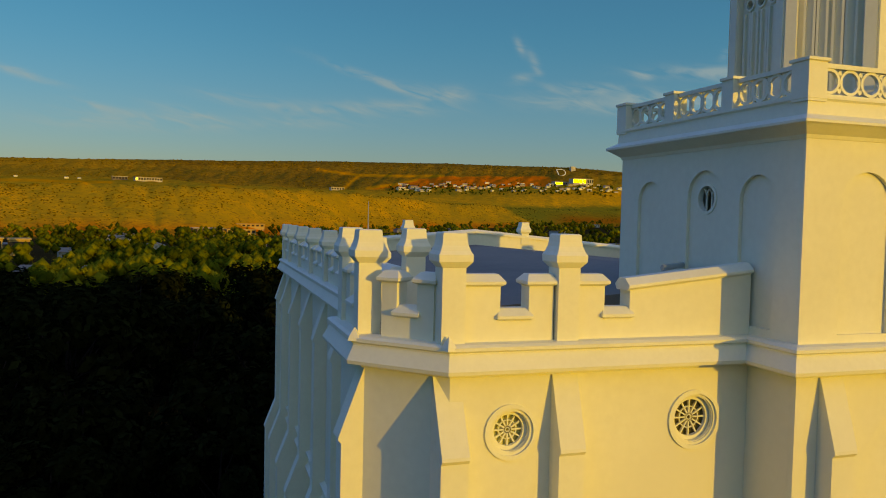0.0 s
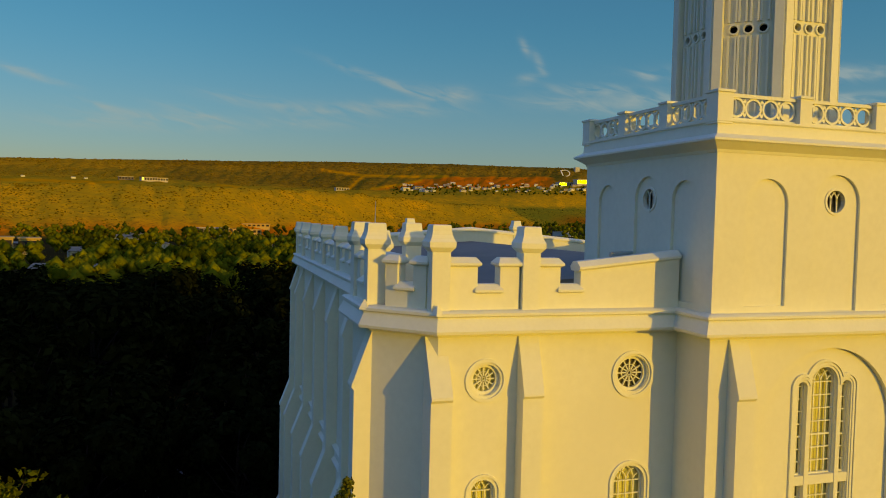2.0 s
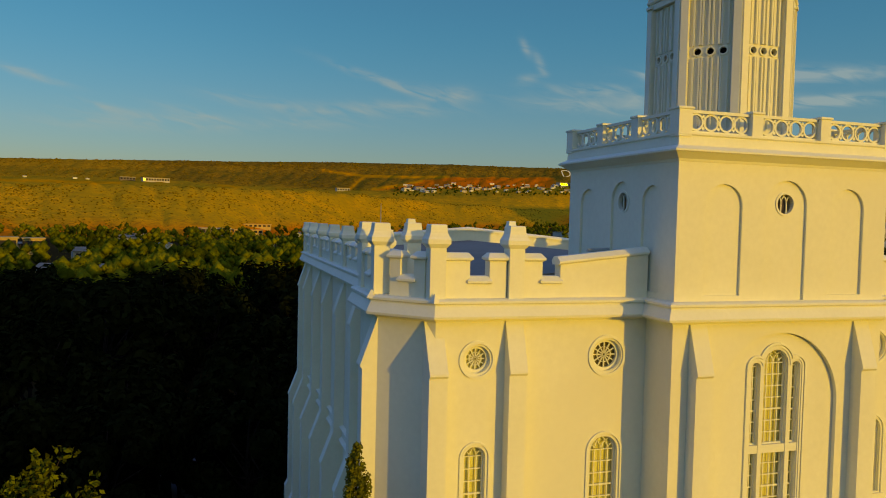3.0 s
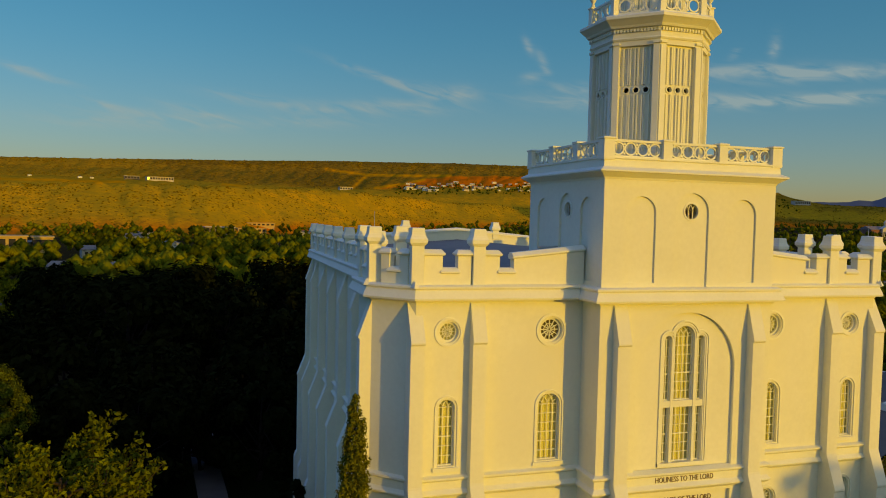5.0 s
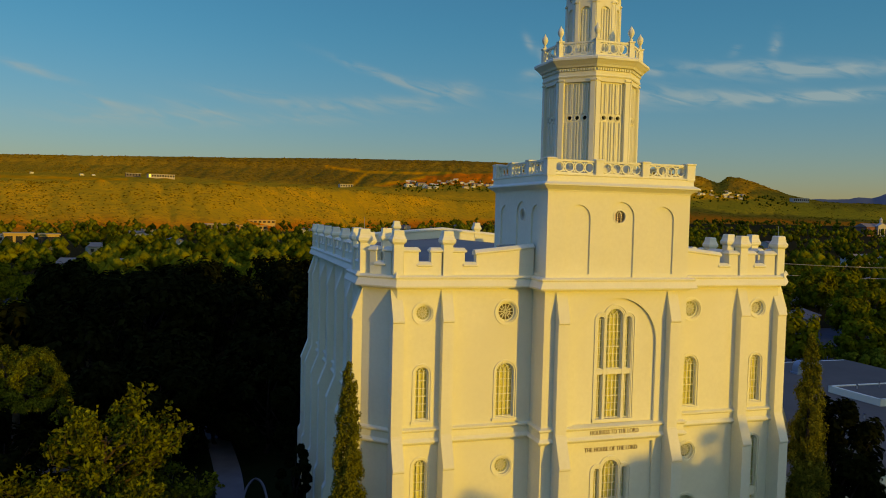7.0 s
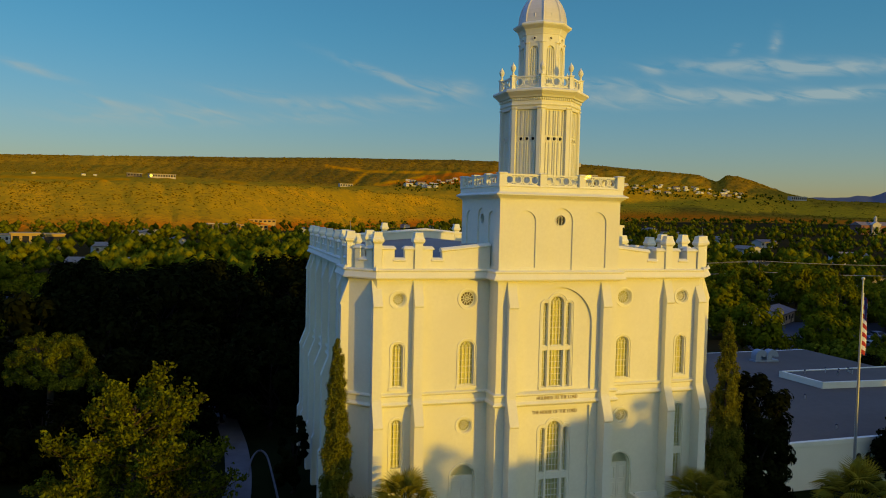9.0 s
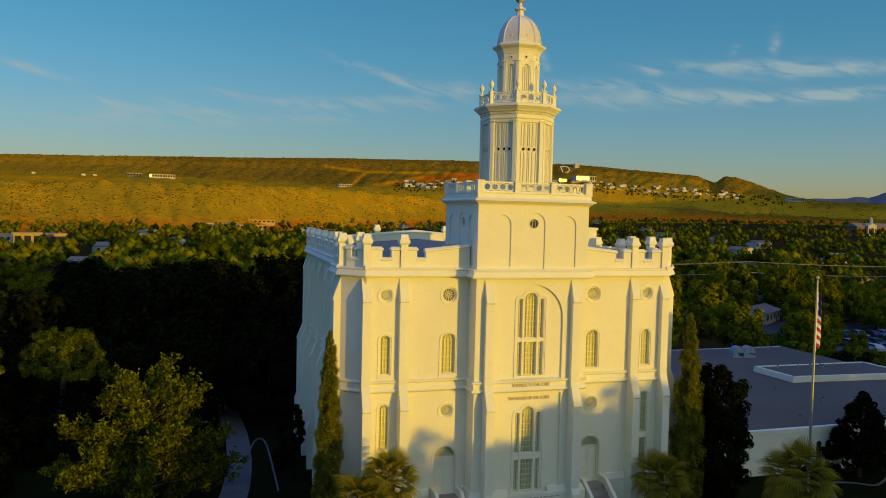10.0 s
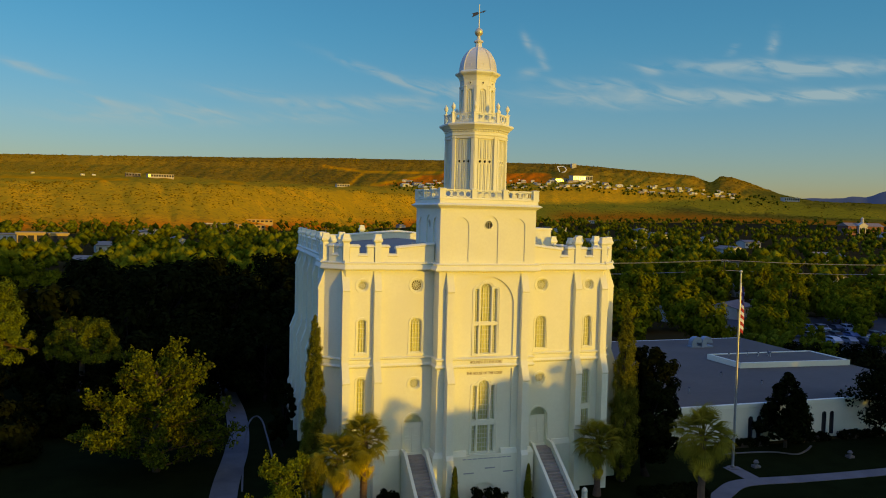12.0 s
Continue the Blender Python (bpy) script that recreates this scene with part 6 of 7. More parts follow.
# ---- garden trees beside and behind the temple ----
shoot_tree((-26.7, 12.0), 13.0, 7.8, LEAF, 57, 32000, 0.145, "spreading broadleaf tree with sunlit olive shoots", low=0.06, limbs=34)
broad_tree((-35.5, 30.0), 11.9, 4.3, LEAF, 52, 36000, 0.085, "round dense tree with sunlit domed top", low=0.58, clumps=330, core=0.5, fine=0.55)
broad_tree((-40.4, 10.0), 18.2, 4.3, LEAFB, 53, 36000, 0.095, "tall sunlit tree at the garden edge", low=0.58, clumps=260, core=0.5, fine=0.6)
shoot_tree((-17.5, -9.6), 8.6, 3.6, LEAFB, 54, 15000, 0.10, "small bright green tree by the palms", low=0.1, limbs=10)
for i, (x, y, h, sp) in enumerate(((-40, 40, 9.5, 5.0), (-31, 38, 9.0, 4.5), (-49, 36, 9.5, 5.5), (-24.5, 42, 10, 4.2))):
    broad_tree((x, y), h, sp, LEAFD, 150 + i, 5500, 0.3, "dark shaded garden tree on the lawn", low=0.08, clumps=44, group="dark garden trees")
# low shrubs; those west of the path are added to darken the lawn
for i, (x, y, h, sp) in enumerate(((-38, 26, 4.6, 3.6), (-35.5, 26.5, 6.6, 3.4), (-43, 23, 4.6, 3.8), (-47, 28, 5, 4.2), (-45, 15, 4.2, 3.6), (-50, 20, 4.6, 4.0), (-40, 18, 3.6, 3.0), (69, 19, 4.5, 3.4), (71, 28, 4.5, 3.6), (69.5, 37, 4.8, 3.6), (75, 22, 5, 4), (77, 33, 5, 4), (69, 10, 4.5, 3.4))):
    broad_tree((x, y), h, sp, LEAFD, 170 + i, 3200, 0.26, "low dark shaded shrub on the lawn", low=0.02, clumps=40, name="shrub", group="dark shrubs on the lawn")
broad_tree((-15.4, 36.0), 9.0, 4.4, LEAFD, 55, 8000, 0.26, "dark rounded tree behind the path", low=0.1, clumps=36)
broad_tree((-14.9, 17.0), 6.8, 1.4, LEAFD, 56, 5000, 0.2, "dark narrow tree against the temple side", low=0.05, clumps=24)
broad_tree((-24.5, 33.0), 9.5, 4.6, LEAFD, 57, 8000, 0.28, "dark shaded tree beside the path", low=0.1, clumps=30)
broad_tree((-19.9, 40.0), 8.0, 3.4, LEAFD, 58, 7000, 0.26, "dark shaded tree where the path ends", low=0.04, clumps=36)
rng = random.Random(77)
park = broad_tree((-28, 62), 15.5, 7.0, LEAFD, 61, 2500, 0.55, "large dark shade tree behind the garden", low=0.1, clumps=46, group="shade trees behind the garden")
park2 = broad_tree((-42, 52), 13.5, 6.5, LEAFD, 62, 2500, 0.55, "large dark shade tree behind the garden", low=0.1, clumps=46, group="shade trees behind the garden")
spots = []
for i in range(700):
    x, y = rng.uniform(-78, 6), rng.uniform(40, 125)
    if x > -14 and y < 44 or abs(x + 20) < 4 and y < 52:
        continue
    if y > 66 and math.degrees(math.atan2(x - GX, y - GY)) < -18:
        continue
    if all((x - a) ** 2 + (y - b) ** 2 > 9.0 ** 2 for a, b in spots + [(-28, 62), (-42, 52)]):
        spots.append((x, y))
for i, (x, y) in enumerate(spots):
    src = park if i % 2 else park2
    k = rng.uniform(0.72, 1.02) * (0.85 if y < 60 else 1.0)
    if math.degrees(math.atan2(x - GX, y - GY)) < -8.5:
        k *= 0.6
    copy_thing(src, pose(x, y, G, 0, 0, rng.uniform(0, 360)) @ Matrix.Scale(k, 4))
# lit trees behind the annex
TREE = leaf_material("street_tree_leaves", (0.076, 0.085, 0.004), (0.200, 0.200, 0.008), 0.22, 0.3)
east = broad_tree((68, 60), 9.5, 5.4, TREE, 63, 2700, 0.39, "green broadleaf tree behind the annex", low=0.15, clumps=60, core=0.6, group="trees behind the annex")
shrub = broad_tree((81, 62), 4.6, 3.4, LEAFB, 64, 4500, 0.25, "rounded bright shrub behind the annex", low=0.05, clumps=34, group="shrubs behind the annex")
for x, y, k in ((79.5, 57, 1.0), (78.5, 52, 0.95), (83, 50, 0.7), (85.5, 48, 0.6), (74, 54, 0.8)):
    copy_thing(shrub, pose(x, y, G, 0, 0, rng.uniform(0, 360)) @ Matrix.Scale(k, 4))
HX, HY = 104.0, 99.0


def before_house(x, y):
    """The open yard of the white house, towards the annex."""
    return (x - HX) ** 2 + (y - HY) ** 2 < 10 ** 2 or abs((x - HX) * 0.77 - (y - HY) * 0.64) < 5.0 and -20 < (x - HX) * 0.64 + (y - HY) * 0.77 < 0


spots = [(66, 58)]
for i in range(900):
    x, y = rng.uniform(8, 170), rng.uniform(52, 170)
    if 84 < x < 150 and 42 < y < 100 or abs(x - 75 - (y - 62) * 0.5) < 6:
        continue
    if before_house(x, y):
        continue
    if all((x - a) ** 2 + (y - b) ** 2 > 11.0 ** 2 for a, b in spots):
        spots.append((x, y))
east2 = broad_tree((30, 64), 11.0, 4.4, TREE, 65, 2700, 0.39, "tall green broadleaf tree behind the annex", low=0.1, clumps=60, core=0.6, group="trees behind the annex")
east3 = broad_tree((50, 70), 8.0, 5.8, TREE, 66, 2700, 0.39, "wide bright green tree behind the annex", low=0.18, clumps=60, core=0.6, group="trees behind the annex")
for i, (x, y) in enumerate(spots[1:]):
    copy_thing((east, east2, east3)[i % 3], pose(x, y, G, 0, 0, rng.uniform(0, 360)) @ Matrix.Scale(rng.uniform(0.7, 1.25), 4))
# trees along the street behind the garden
spots = []
for i in range(300):
    x, y = rng.uniform(-125, -52), rng.uniform(72, 190)
    if all((x - a) ** 2 + (y - b) ** 2 > 11.5 ** 2 for a, b in spots) and (y > 88 or math.degrees(math.atan2(x - GX, y - GY)) < -18) and len(spots) < 34:
        spots.append((x, y))
        copy_thing((east, east2, east3)[i % 3], pose(x, y, G, 0, 0, rng.uniform(0, 360)) @ Matrix.Scale(rng.uniform(0.6, 0.95), 4))


def hedge(name, x0, x1, y0, y1, h, seed, label):
    root = thing(name, ((x0 + x1) / 2, (y0 + y1) / 2, G), label, "hedge")
    cs, rr = [], []
    r2 = random.Random(seed)
    for i in range(int((x1 - x0) * (y1 - y0) * 14) + 16):
        cs.append((r2.uniform(x0, x1), r2.uniform(y0, y1), G + r2.uniform(0.2, h - 0.2)))
        rr.append(0.3)
    part("stem", add_box(bmesh.new(), x0 + 0.15, x1 - 0.15, y0 + 0.15, y1 - 0.15, G, G + h * 0.6), BARK, root)
    part("crown", leaf_mesh("crown", cs, rr, int(1600 * (x1 - x0) * (y1 - y0)) + 900, 0.1, LEAFD, seed), LEAFD, root)


hedge("hedge", -1.5, 1.15, -4.5, -3.4, 2.0, 1, "clipped dark hedge before the temple base")
hedge("shrub", -9.4, -7.9, -4.5, -3.2, 2.4, 2, "rounded dark shrub beside the stairs")
hedge("hedge", 30, 36, 5.4, 6.4, 0.9, 3, "low clipped hedge along the annex wall")
hedge("hedge", 39, 44, 5.4, 6.4, 0.9, 4, "low clipped hedge along the annex wall")
hedge("hedge", 46, 52, 5.4, 6.4, 0.9, 5, "low clipped hedge along the annex wall")
hedge("flower_bed", 14, 20, -6.0, -3.5, 0.7, 6, "low dark planting below the magnolia")

# unseen tree row added to the east, so that its shadow climbs the temple front
street = broad_tree((220, -40), 15.5, 7.0, LEAFD, 67, 1300, 0.85, "unseen tree added to cast shade over the temple grounds", low=0.1, clumps=46, group="street trees east of the temple")
street2 = broad_tree((232, -44), 13.5, 6.5, LEAFD, 68, 1300, 0.85, "unseen tree added to cast shade over the temple grounds", low=0.1, clumps=46, group="street trees east of the temple")
for i, s in enumerate(range(-64, 170, 5)):
    top = np.interp(s, [-65, -27, -23, -17, -12, -9, -6, -4, 1, 4, 8, 14, 20, 60], [16.0, 15.0, 14.8, 14.2, 12.0, 13.6, 15.6, 17.9, 20.2, 20.4, 20.9, 20.2, 17.6, 18.2]) + 0.5 * math.sin(i * 2.3)
    L = 95 + 6 * (i % 2)
    x, y = L * math.sin(SUN_AZ) + s * 0.883, L * math.cos(SUN_AZ) + s * 0.469
    copy_thing(street if i % 2 else street2, pose(x, y, G, 0, 0, i * 70) @ Matrix.Scale((top - G) / (16.3 if i % 2 else 14.2), 4))

# ---- the town: one mass of far trees, and houses among them ----


def on_ray(az, el, r0=650):
    """Where a line of sight at that bearing and height meets the hillside."""
    r = r0
    while r < 2700:
        x, y = GX + r * math.sin(radians(az)), GY + r * math.cos(radians(az))
        if ground_height(x, y) >= rise(el, r):
            return x, y, r
        r += 4
    return x, y, r


def far_trees():
    rs = np.random.RandomState(9)
    cs, rr, tones, sizes, hubs, cnt = [], [], [], [], [], 0
    r0 = random.Random(19)
    tries = 0
    while cnt < 2600 and tries < 24000:
        tries += 1
        az = r0.uniform(-22, 54)
        r = 175 * (1600 / 175) ** (r0.random() ** 0.8)
        x, y = GX + r * math.sin(radians(az)), GY + r * math.cos(radians(az))
        if r > np.interp(az, AZ, BASE_R) + 15 or (-80 < x < 172 and y < 130) or abs(x + 64) < 7 or (-14.5 < az < -8.3 and 330 < r < 470):
            continue
        if noise.noise(Vector((x * 0.012, y * 0.012, 4))) < -0.28:
            continue
        cnt += 1
        z = ground_height(x, y, False)
        h = r0.uniform(5, 12.5)
        wide = h * r0.uniform(0.34, 0.52)
        tone = r0.random()
        for k in range(12 if r < 350 else (7 if r < 600 else 4)):
            # clumps over the dome of the crown
            a, q = r0.uniform(0, 6.283), r0.uniform(-0.25, 1.0)
            f = math.sqrt(max(0.0, 1 - q * q)) * r0.uniform(0.5, 0.85)
            cs.append((x + wide * f * math.cos(a), y + wide * f * math.sin(a), z + h * (0.52 + 0.33 * q)))
            rr.append(h * r0.uniform(0.13, 0.23) * (1.0 if r < 600 else 1.25))
            sizes.append(np.interp(r, [150, 300, 700, 1500], [0.34, 0.42, 0.72, 1.3]))
            tones.append(tone)
            hubs.append((x, y, z + h * 0.5))
    for i in range(420):
        az = r0.uniform(13.5, 42)
        el = np.interp(az, [14, 18, 24, 28, 32, 36, 42], [1.9, 2.15, 2.25, 2.3, 2.05, 1.8, 1.4]) + r0.uniform(-0.5, 0.25)
        x, y, r = on_ray(az, el)
        cs.append((x, y, ground_height(x, y) + 2.0))
        rr.append(r0.uniform(2.0, 4.0))
        hubs.append((x, y, ground_height(x, y)))
        tones.append(r0.random() * 0.5)
        sizes.append(2.6)
    me = leaf_mesh("town_trees", cs, rr, 240000, 0.65, TOWN, 5, loose=0.4, shell=0.72, hubs=hubs, tones=tones, sizes=sizes, core=0.84)
    tagged(new("town_trees", me), "dense green street trees across the valley town", "trees", kind="stuff")


far_trees()


def hill_scrub():
    """Single bushes and boulders scattered over the slopes and along the rim."""
    rs = np.random.RandomState(29)
    spots = []
    while len(spots) < 10000:
        az = rs.uniform(-16, 47)
        b_r = np.interp(az, AZ, BASE_R)
        zone = len(spots) % 5
        if zone < 2:
            r, size = b_r + 8 + 225 * rs.rand() ** 0.8, rs.uniform(0.5, 1.25)
        elif zone < 4:
            r, size = rs.uniform(1770, 2140), rs.uniform(0.7, 1.9)
        else:
            r, size = rs.uniform(2090, 2150), rs.uniform(0.8, 2.0)
        x, y = GX + r * math.sin(radians(az)), GY + r * math.cos(radians(az))
        if noise.noise(Vector((x * 0.014, y * 0.014, 8))) + 0.5 * noise.noise(Vector((x * 0.05, y * 0.05, 6))) < rs.uniform(-0.35, 0.3):
            continue
        h = ground_height(x, y)
        el = math.degrees(math.atan2(h - 26.8, r))
        if 12.5 < az < 25.7 and 2.05 < el < 3.1 and rs.rand() < 0.85 or on_track(az, el) > 0.1:
            continue
        spots.append((x, y, h + 0.2 * size, size))
    a = np.array(spots)
    k = len(a)
    v = (BUSH_V[None] * a[:, 3][:, None, None] * rs.uniform(0.55, 1.25, (k, 12, 1)) * np.array([1.1, 1.1, 0.75]) + a[:, None, :3]).reshape(-1, 3)
    f = (BUSH_F[None] + np.arange(k)[:, None, None] * 12).reshape(-1, 3)
    me = bpy.data.meshes.new("hillside_scrub")
    me.from_pydata(v.tolist(), [], f.tolist())
    me.materials.append(SCRUB)
    tagged(new("hillside_scrub", me), "dark olive desert bushes dotted over dry slopes", "scrub", kind="stuff")


SCRUB = material("desert_scrub", (0.14, 0.09, 0.004), (0.26, 0.155, 0.005), rough=1.0, scale=0.1, fine=1.0, bump=0.0, island=True, vary=0.4, spec=0.0)
hill_scrub()


def house(loc, turn, wide, deep, high, wall, roofm, label, group, pitch=0.32, flat=False):
    """A small house: walls, roof, windows and a door."""
    x, y = loc
    z = ground_height(x, y)
    root = thing("house", (0, 0, 0), label, "house", group)
    bm = bmesh.new()
    hw, hd = wide / 2, deep / 2
    if flat:
        add_box(bm, -hw, hw, -hd, hd, -2, high)
    else:
        add_extrude(bm, [(-hw, -hd, -2), (-hw, hd, -2), (-hw, hd, high), (-hw, 0, high + hd * pitch), (-hw, -hd, high)], (wide, 0, 0))
    part("wall", bm, wall, root)
    bm = bmesh.new()
    if flat:
        add_box(bm, -hw - 0.3, hw + 0.3, -hd - 0.3, hd + 0.3, high + 0.005, high + 0.45)
    else:
        for s in (-1, 1):
            add_extrude(bm, [(-hw - 0.4, s * (hd + 0.5), high - 0.5 * pitch + 0.05), (-hw - 0.4, 0, high + hd * pitch + 0.06), (-hw - 0.4, 0, high + hd * pitch + 0.3), (-hw - 0.4, s * (hd + 0.5), high - 0.5 * pitch + 0.28)], (wide + 0.8, 0, 0))
    part("roof", bm, roofm, root)
    n = max(2, int(wide / 3.5))
    for i in range(n):
        cx = -hw + wide * (i + 0.5) / n
        part("window", add_box(bmesh.new(), cx - 0.7, cx + 0.7, -hd - 0.05, -hd + 0.05, high * 0.35, high * 0.75), DARK, root)
    part("door", add_box(bmesh.new(), -0.45 + wide * 0.25, 0.45 + wide * 0.25, -hd - 0.06, -hd + 0.04, 0, 2.05), BARK, root)
    root.matrix_basis = pose(x, y, z, 0, 0, turn)
    return root


TAN = house((60, 190), 10, 15, 9, 3.6, STUCCO, SHINGLE, "single storey tan house with brown gable roof", "houses in the town")
PALE = house((-60, 240), -12, 16, 10, 3.8, CREAM, ROOFM, "single storey cream house with grey roof", "houses in the town")
LOWF = house((110, 210), 14, 26, 14, 4.5, CREAM, ROOFM, "low flat-roofed cream building", "houses in the town", flat=True)
rng = random.Random(40)
for i in range(76):
    az, r = rng.uniform(-16, 50), 190 * (1350 / 190) ** rng.random()
    if r > np.interp(az, AZ, BASE_R) - 20:
        continue
    x, y = GX + r * math.sin(radians(az)), GY + r * math.cos(radians(az))
    if -80 < x < 150 and y < 150 or (az < -4 and r < 260):
        continue
    src = (TAN, PALE, PALE, LOWF)[i % 4]
    copy_thing(src, pose(x, y, ground_height(x, y, False) + rng.uniform(0.0, 0.5), 0, 0, rng.choice((0, 90)) + rng.uniform(-15, 15)))


for x, y, q, t in ((158, 150, 1.35, 3), (150, 137, 1.0, 2), (172, 140, 0.9, 4), (87, 94, 0.5, 8)):
    copy_thing(LOWF, pose(x, y, G, 0, 0, t) @ Matrix.Diagonal((q, 0.7, 0.62, 1)))
copy_thing(TAN, pose(194, 158, G + 1, 0, 0, 60))
copy_thing(TAN, pose(HX, HY, G, 0, 0, 35) @ Matrix.Diagonal((0.8, 0.8, 0.72, 1)))
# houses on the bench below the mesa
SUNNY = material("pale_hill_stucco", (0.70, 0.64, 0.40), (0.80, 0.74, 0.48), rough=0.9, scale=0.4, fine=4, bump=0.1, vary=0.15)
BENCHA = house((0, 900), 0, 17, 10, 4.5, SUNNY, SUNNY, "cream hillside house with low roof", "houses below the mesa")
BENCHB = house((30, 900), 0, 20, 11, 5.0, STUCCO, SHINGLE, "tan hillside house with low roof", "houses below the mesa")
for src, a, e in ((BENCHA, 14.5, 1.95), (BENCHB, 15.4, 2.05)):
    x, y, r = on_ray(a, e)
    src.matrix_basis = pose(x, y, ground_height(x, y), 0, 0, 8)
for a in (-11.2, -8.2, -7.5):
    x, y, r = on_ray(a, 1.98)
    copy_thing(BENCHA, pose(x, y, ground_height(x, y) + 0.4, 0, 0, 20) @ Matrix.Scale(0.36, 4))
for i in range(130):
    t = i / 130
    az = 14.2 + 24.5 * t + rng.uniform(-0.3, 0.3)
    el = np.interp(az, [14, 18, 24, 28, 32, 36, 39], [2.0, 2.25, 2.35, 2.4, 2.15, 1.95, 1.75]) + rng.uniform(-0.36, 0.26)
    x, y, r = on_ray(az, el)
    copy_thing(BENCHA if i % 3 else BENCHB, pose(x, y, ground_height(x, y) + 0.4, 0, 0, rng.uniform(-25, 25)) @ Matrix.Scale(rng.uniform(0.3, 0.68), 4))


ADOBE = material("tan_brick", (0.42, 0.28, 0.09), (0.52, 0.35, 0.12), rough=0.9, scale=0.3, fine=4, bump=0.1)


def block(az, el, wide, deep, high, wall, label, turn=0.0, glint=0, name="hill_building", lift=0.0, dist=0):
    """A larger far building with a row of window bays, some facing the low sun."""
    x, y, r = on_ray(az, el)
    if dist:
        x, y = GX + dist * math.sin(radians(az)), GY + dist * math.cos(radians(az))
    elif turn is None:
        gx = ground_height(x + 15, y, False) - ground_height(x - 15, y, False)
        gy = ground_height(x, y + 15, False) - ground_height(x, y - 15, False)
        turn = math.degrees(math.atan2(gy, gx)) - 90
    z = ground_height(x, y) + lift
    root = thing(name, (0, 0, 0), label, "building")
    part("wall", add_box(bmesh.new(), -wide / 2, wide / 2, -deep / 2, deep / 2, -4, high), wall, root)
    part("roof", add_box(bmesh.new(), -wide / 2 - 0.6, wide / 2 + 0.6, -deep / 2 - 0.6, deep / 2 + 0.6, high + 0.004, high + 0.7), wall if wall is not SHINGLE else CREAM, root)
    n = max(3, int(wide / 4.5))
    for i in range(n):
        cx = -wide / 2 + wide * (i + 0.5) / n
        part("window", add_box(bmesh.new(), cx - 1.5, cx + 1.5, -deep / 2 - 0.12, -deep / 2 + 0.1, high * 0.22, high * 0.85), GLINT if i < glint else DARK, root)
    root.matrix_basis = pose(x, y, z, 0, 0, turn)
    return root


block(-3.2, 2.02, 46, 16, 5.6, STUCCO, "long pale hillside lodge with bright glinting windows", 15, 1)
block(-5.0, 2.05, 26, 14, 5.0, SHINGLE, "dark-roofed low building on the ridge", 10)
block(9.77, 1.78, 24, 14, 4.4, STUCCO, "long white flat building on the ridge", 5)
block(3.7, -0.98, 30, 8, 2.8, ADOBE, "pale columned building low on the slope", 14, lift=-0.8)
block(3.1, -1.62, 29, 9, 3.6, ADOBE, "two storey pale office at the foot of the slope", 12, lift=1.5)
block(0.9, -1.66, 28, 9, 4.6, SHINGLE, "dark low office at the foot of the slope", 12, lift=1.5)
block(-9.9, -1.85, 9, 12, 5.6, ADOBE, "tan brick office building near the slope", 14, dist=452, lift=2.0)
block(-11.6, -1.85, 13, 12, 6.0, ADOBE, "tan brick office building near the slope", 14, dist=450, lift=2.0)
block(27.7, 2.62, 52, 22, 12.0, CREAM, "large cream hotel with windows blazing in low sun", 0, 7)
block(26.2, 2.5, 36, 20, 8.0, CREAM, "cream terrace building catching the low sun", 1, 6)
block(42.1, 1.38, 40, 16, 8.0, CREAM, "pale apartment block on the low ridge", -8)
x, y, r = on_ray(27.1, 3.62)
board = thing("water_tank", (x, y, ground_height(x, y)), "small white box-shaped tank on the mesa edge", "tank")
part("shell", add_box(bmesh.new(), x - 6.5, x + 6.5, y - 5, y + 5, ground_height(x, y) - 6, ground_height(x, y) + 10), CREAM, board)
part("hatch", add_box(bmesh.new(), x - 1.5, x + 1.5, y - 1.5, y + 1.5, ground_height(x, y) + 10.004, ground_height(x, y) + 10.6), CREAM, board)

# the white letter on the hillside
cu = bpy.data.curves.new("letter", "FONT")
cu.body, cu.size, cu.extrude, cu.align_x, cu.align_y = "D", 44, 0.6, "CENTER", "CENTER"
cu.offset = -0.9
tmp = bpy.data.objects.new("letter", cu)
scene.collection.objects.link(tmp)
bpy.context.view_layer.update()
me = bpy.data.meshes.new_from_object(tmp.evaluated_get(bpy.context.evaluated_depsgraph_get()))
bpy.data.objects.remove(tmp)
me.materials.clear()
me.materials.append(TRIM)
x, y, r = on_ray(26.3, 3.27)
e = 12.0
nx, ny = math.sin(radians(26)), math.cos(radians(26))
slope = math.atan2(ground_height(x + nx * e, y + ny * e) - ground_height(x - nx * e, y - ny * e), 2 * e)
big = tagged(new("hillside_letter", me), "large white letter laid out on the hillside", "letter")
big.matrix_basis = pose(x, y, ground_height(x, y) + 6.0, 0, 0, -26) @ pose(0, 0, 0, math.degrees(slope) + 44, 0, 0) @ Matrix(((0.85, -0.5, 0, 0), (0, 0.74, 0, 0), (0, 0, 1, 0), (0, 0, 0, 1)))

# white chapel with a small cupola at the edge of town
cx, cy = GX + 1000 * math.sin(radians(46.5)), GY + 1000 * math.cos(radians(46.5))
cz = ground_height(cx, cy, False)
chapel = thing("chapel", (cx, cy, cz), "red brick hall with white portico and cupola", "building")
part("wall", add_box(bmesh.new(), cx - 22, cx + 30, cy - 8, cy + 8, cz - 1, cz + 10), BRICKR, chapel)
part("roof", add_extrude(bmesh.new(), [(cx - 23, cy - 9, cz + 10.01), (cx - 23, cy + 9, cz + 10.01), (cx - 23, cy, cz + 14)], (54, 0, 0)), SHINGLE, chapel)
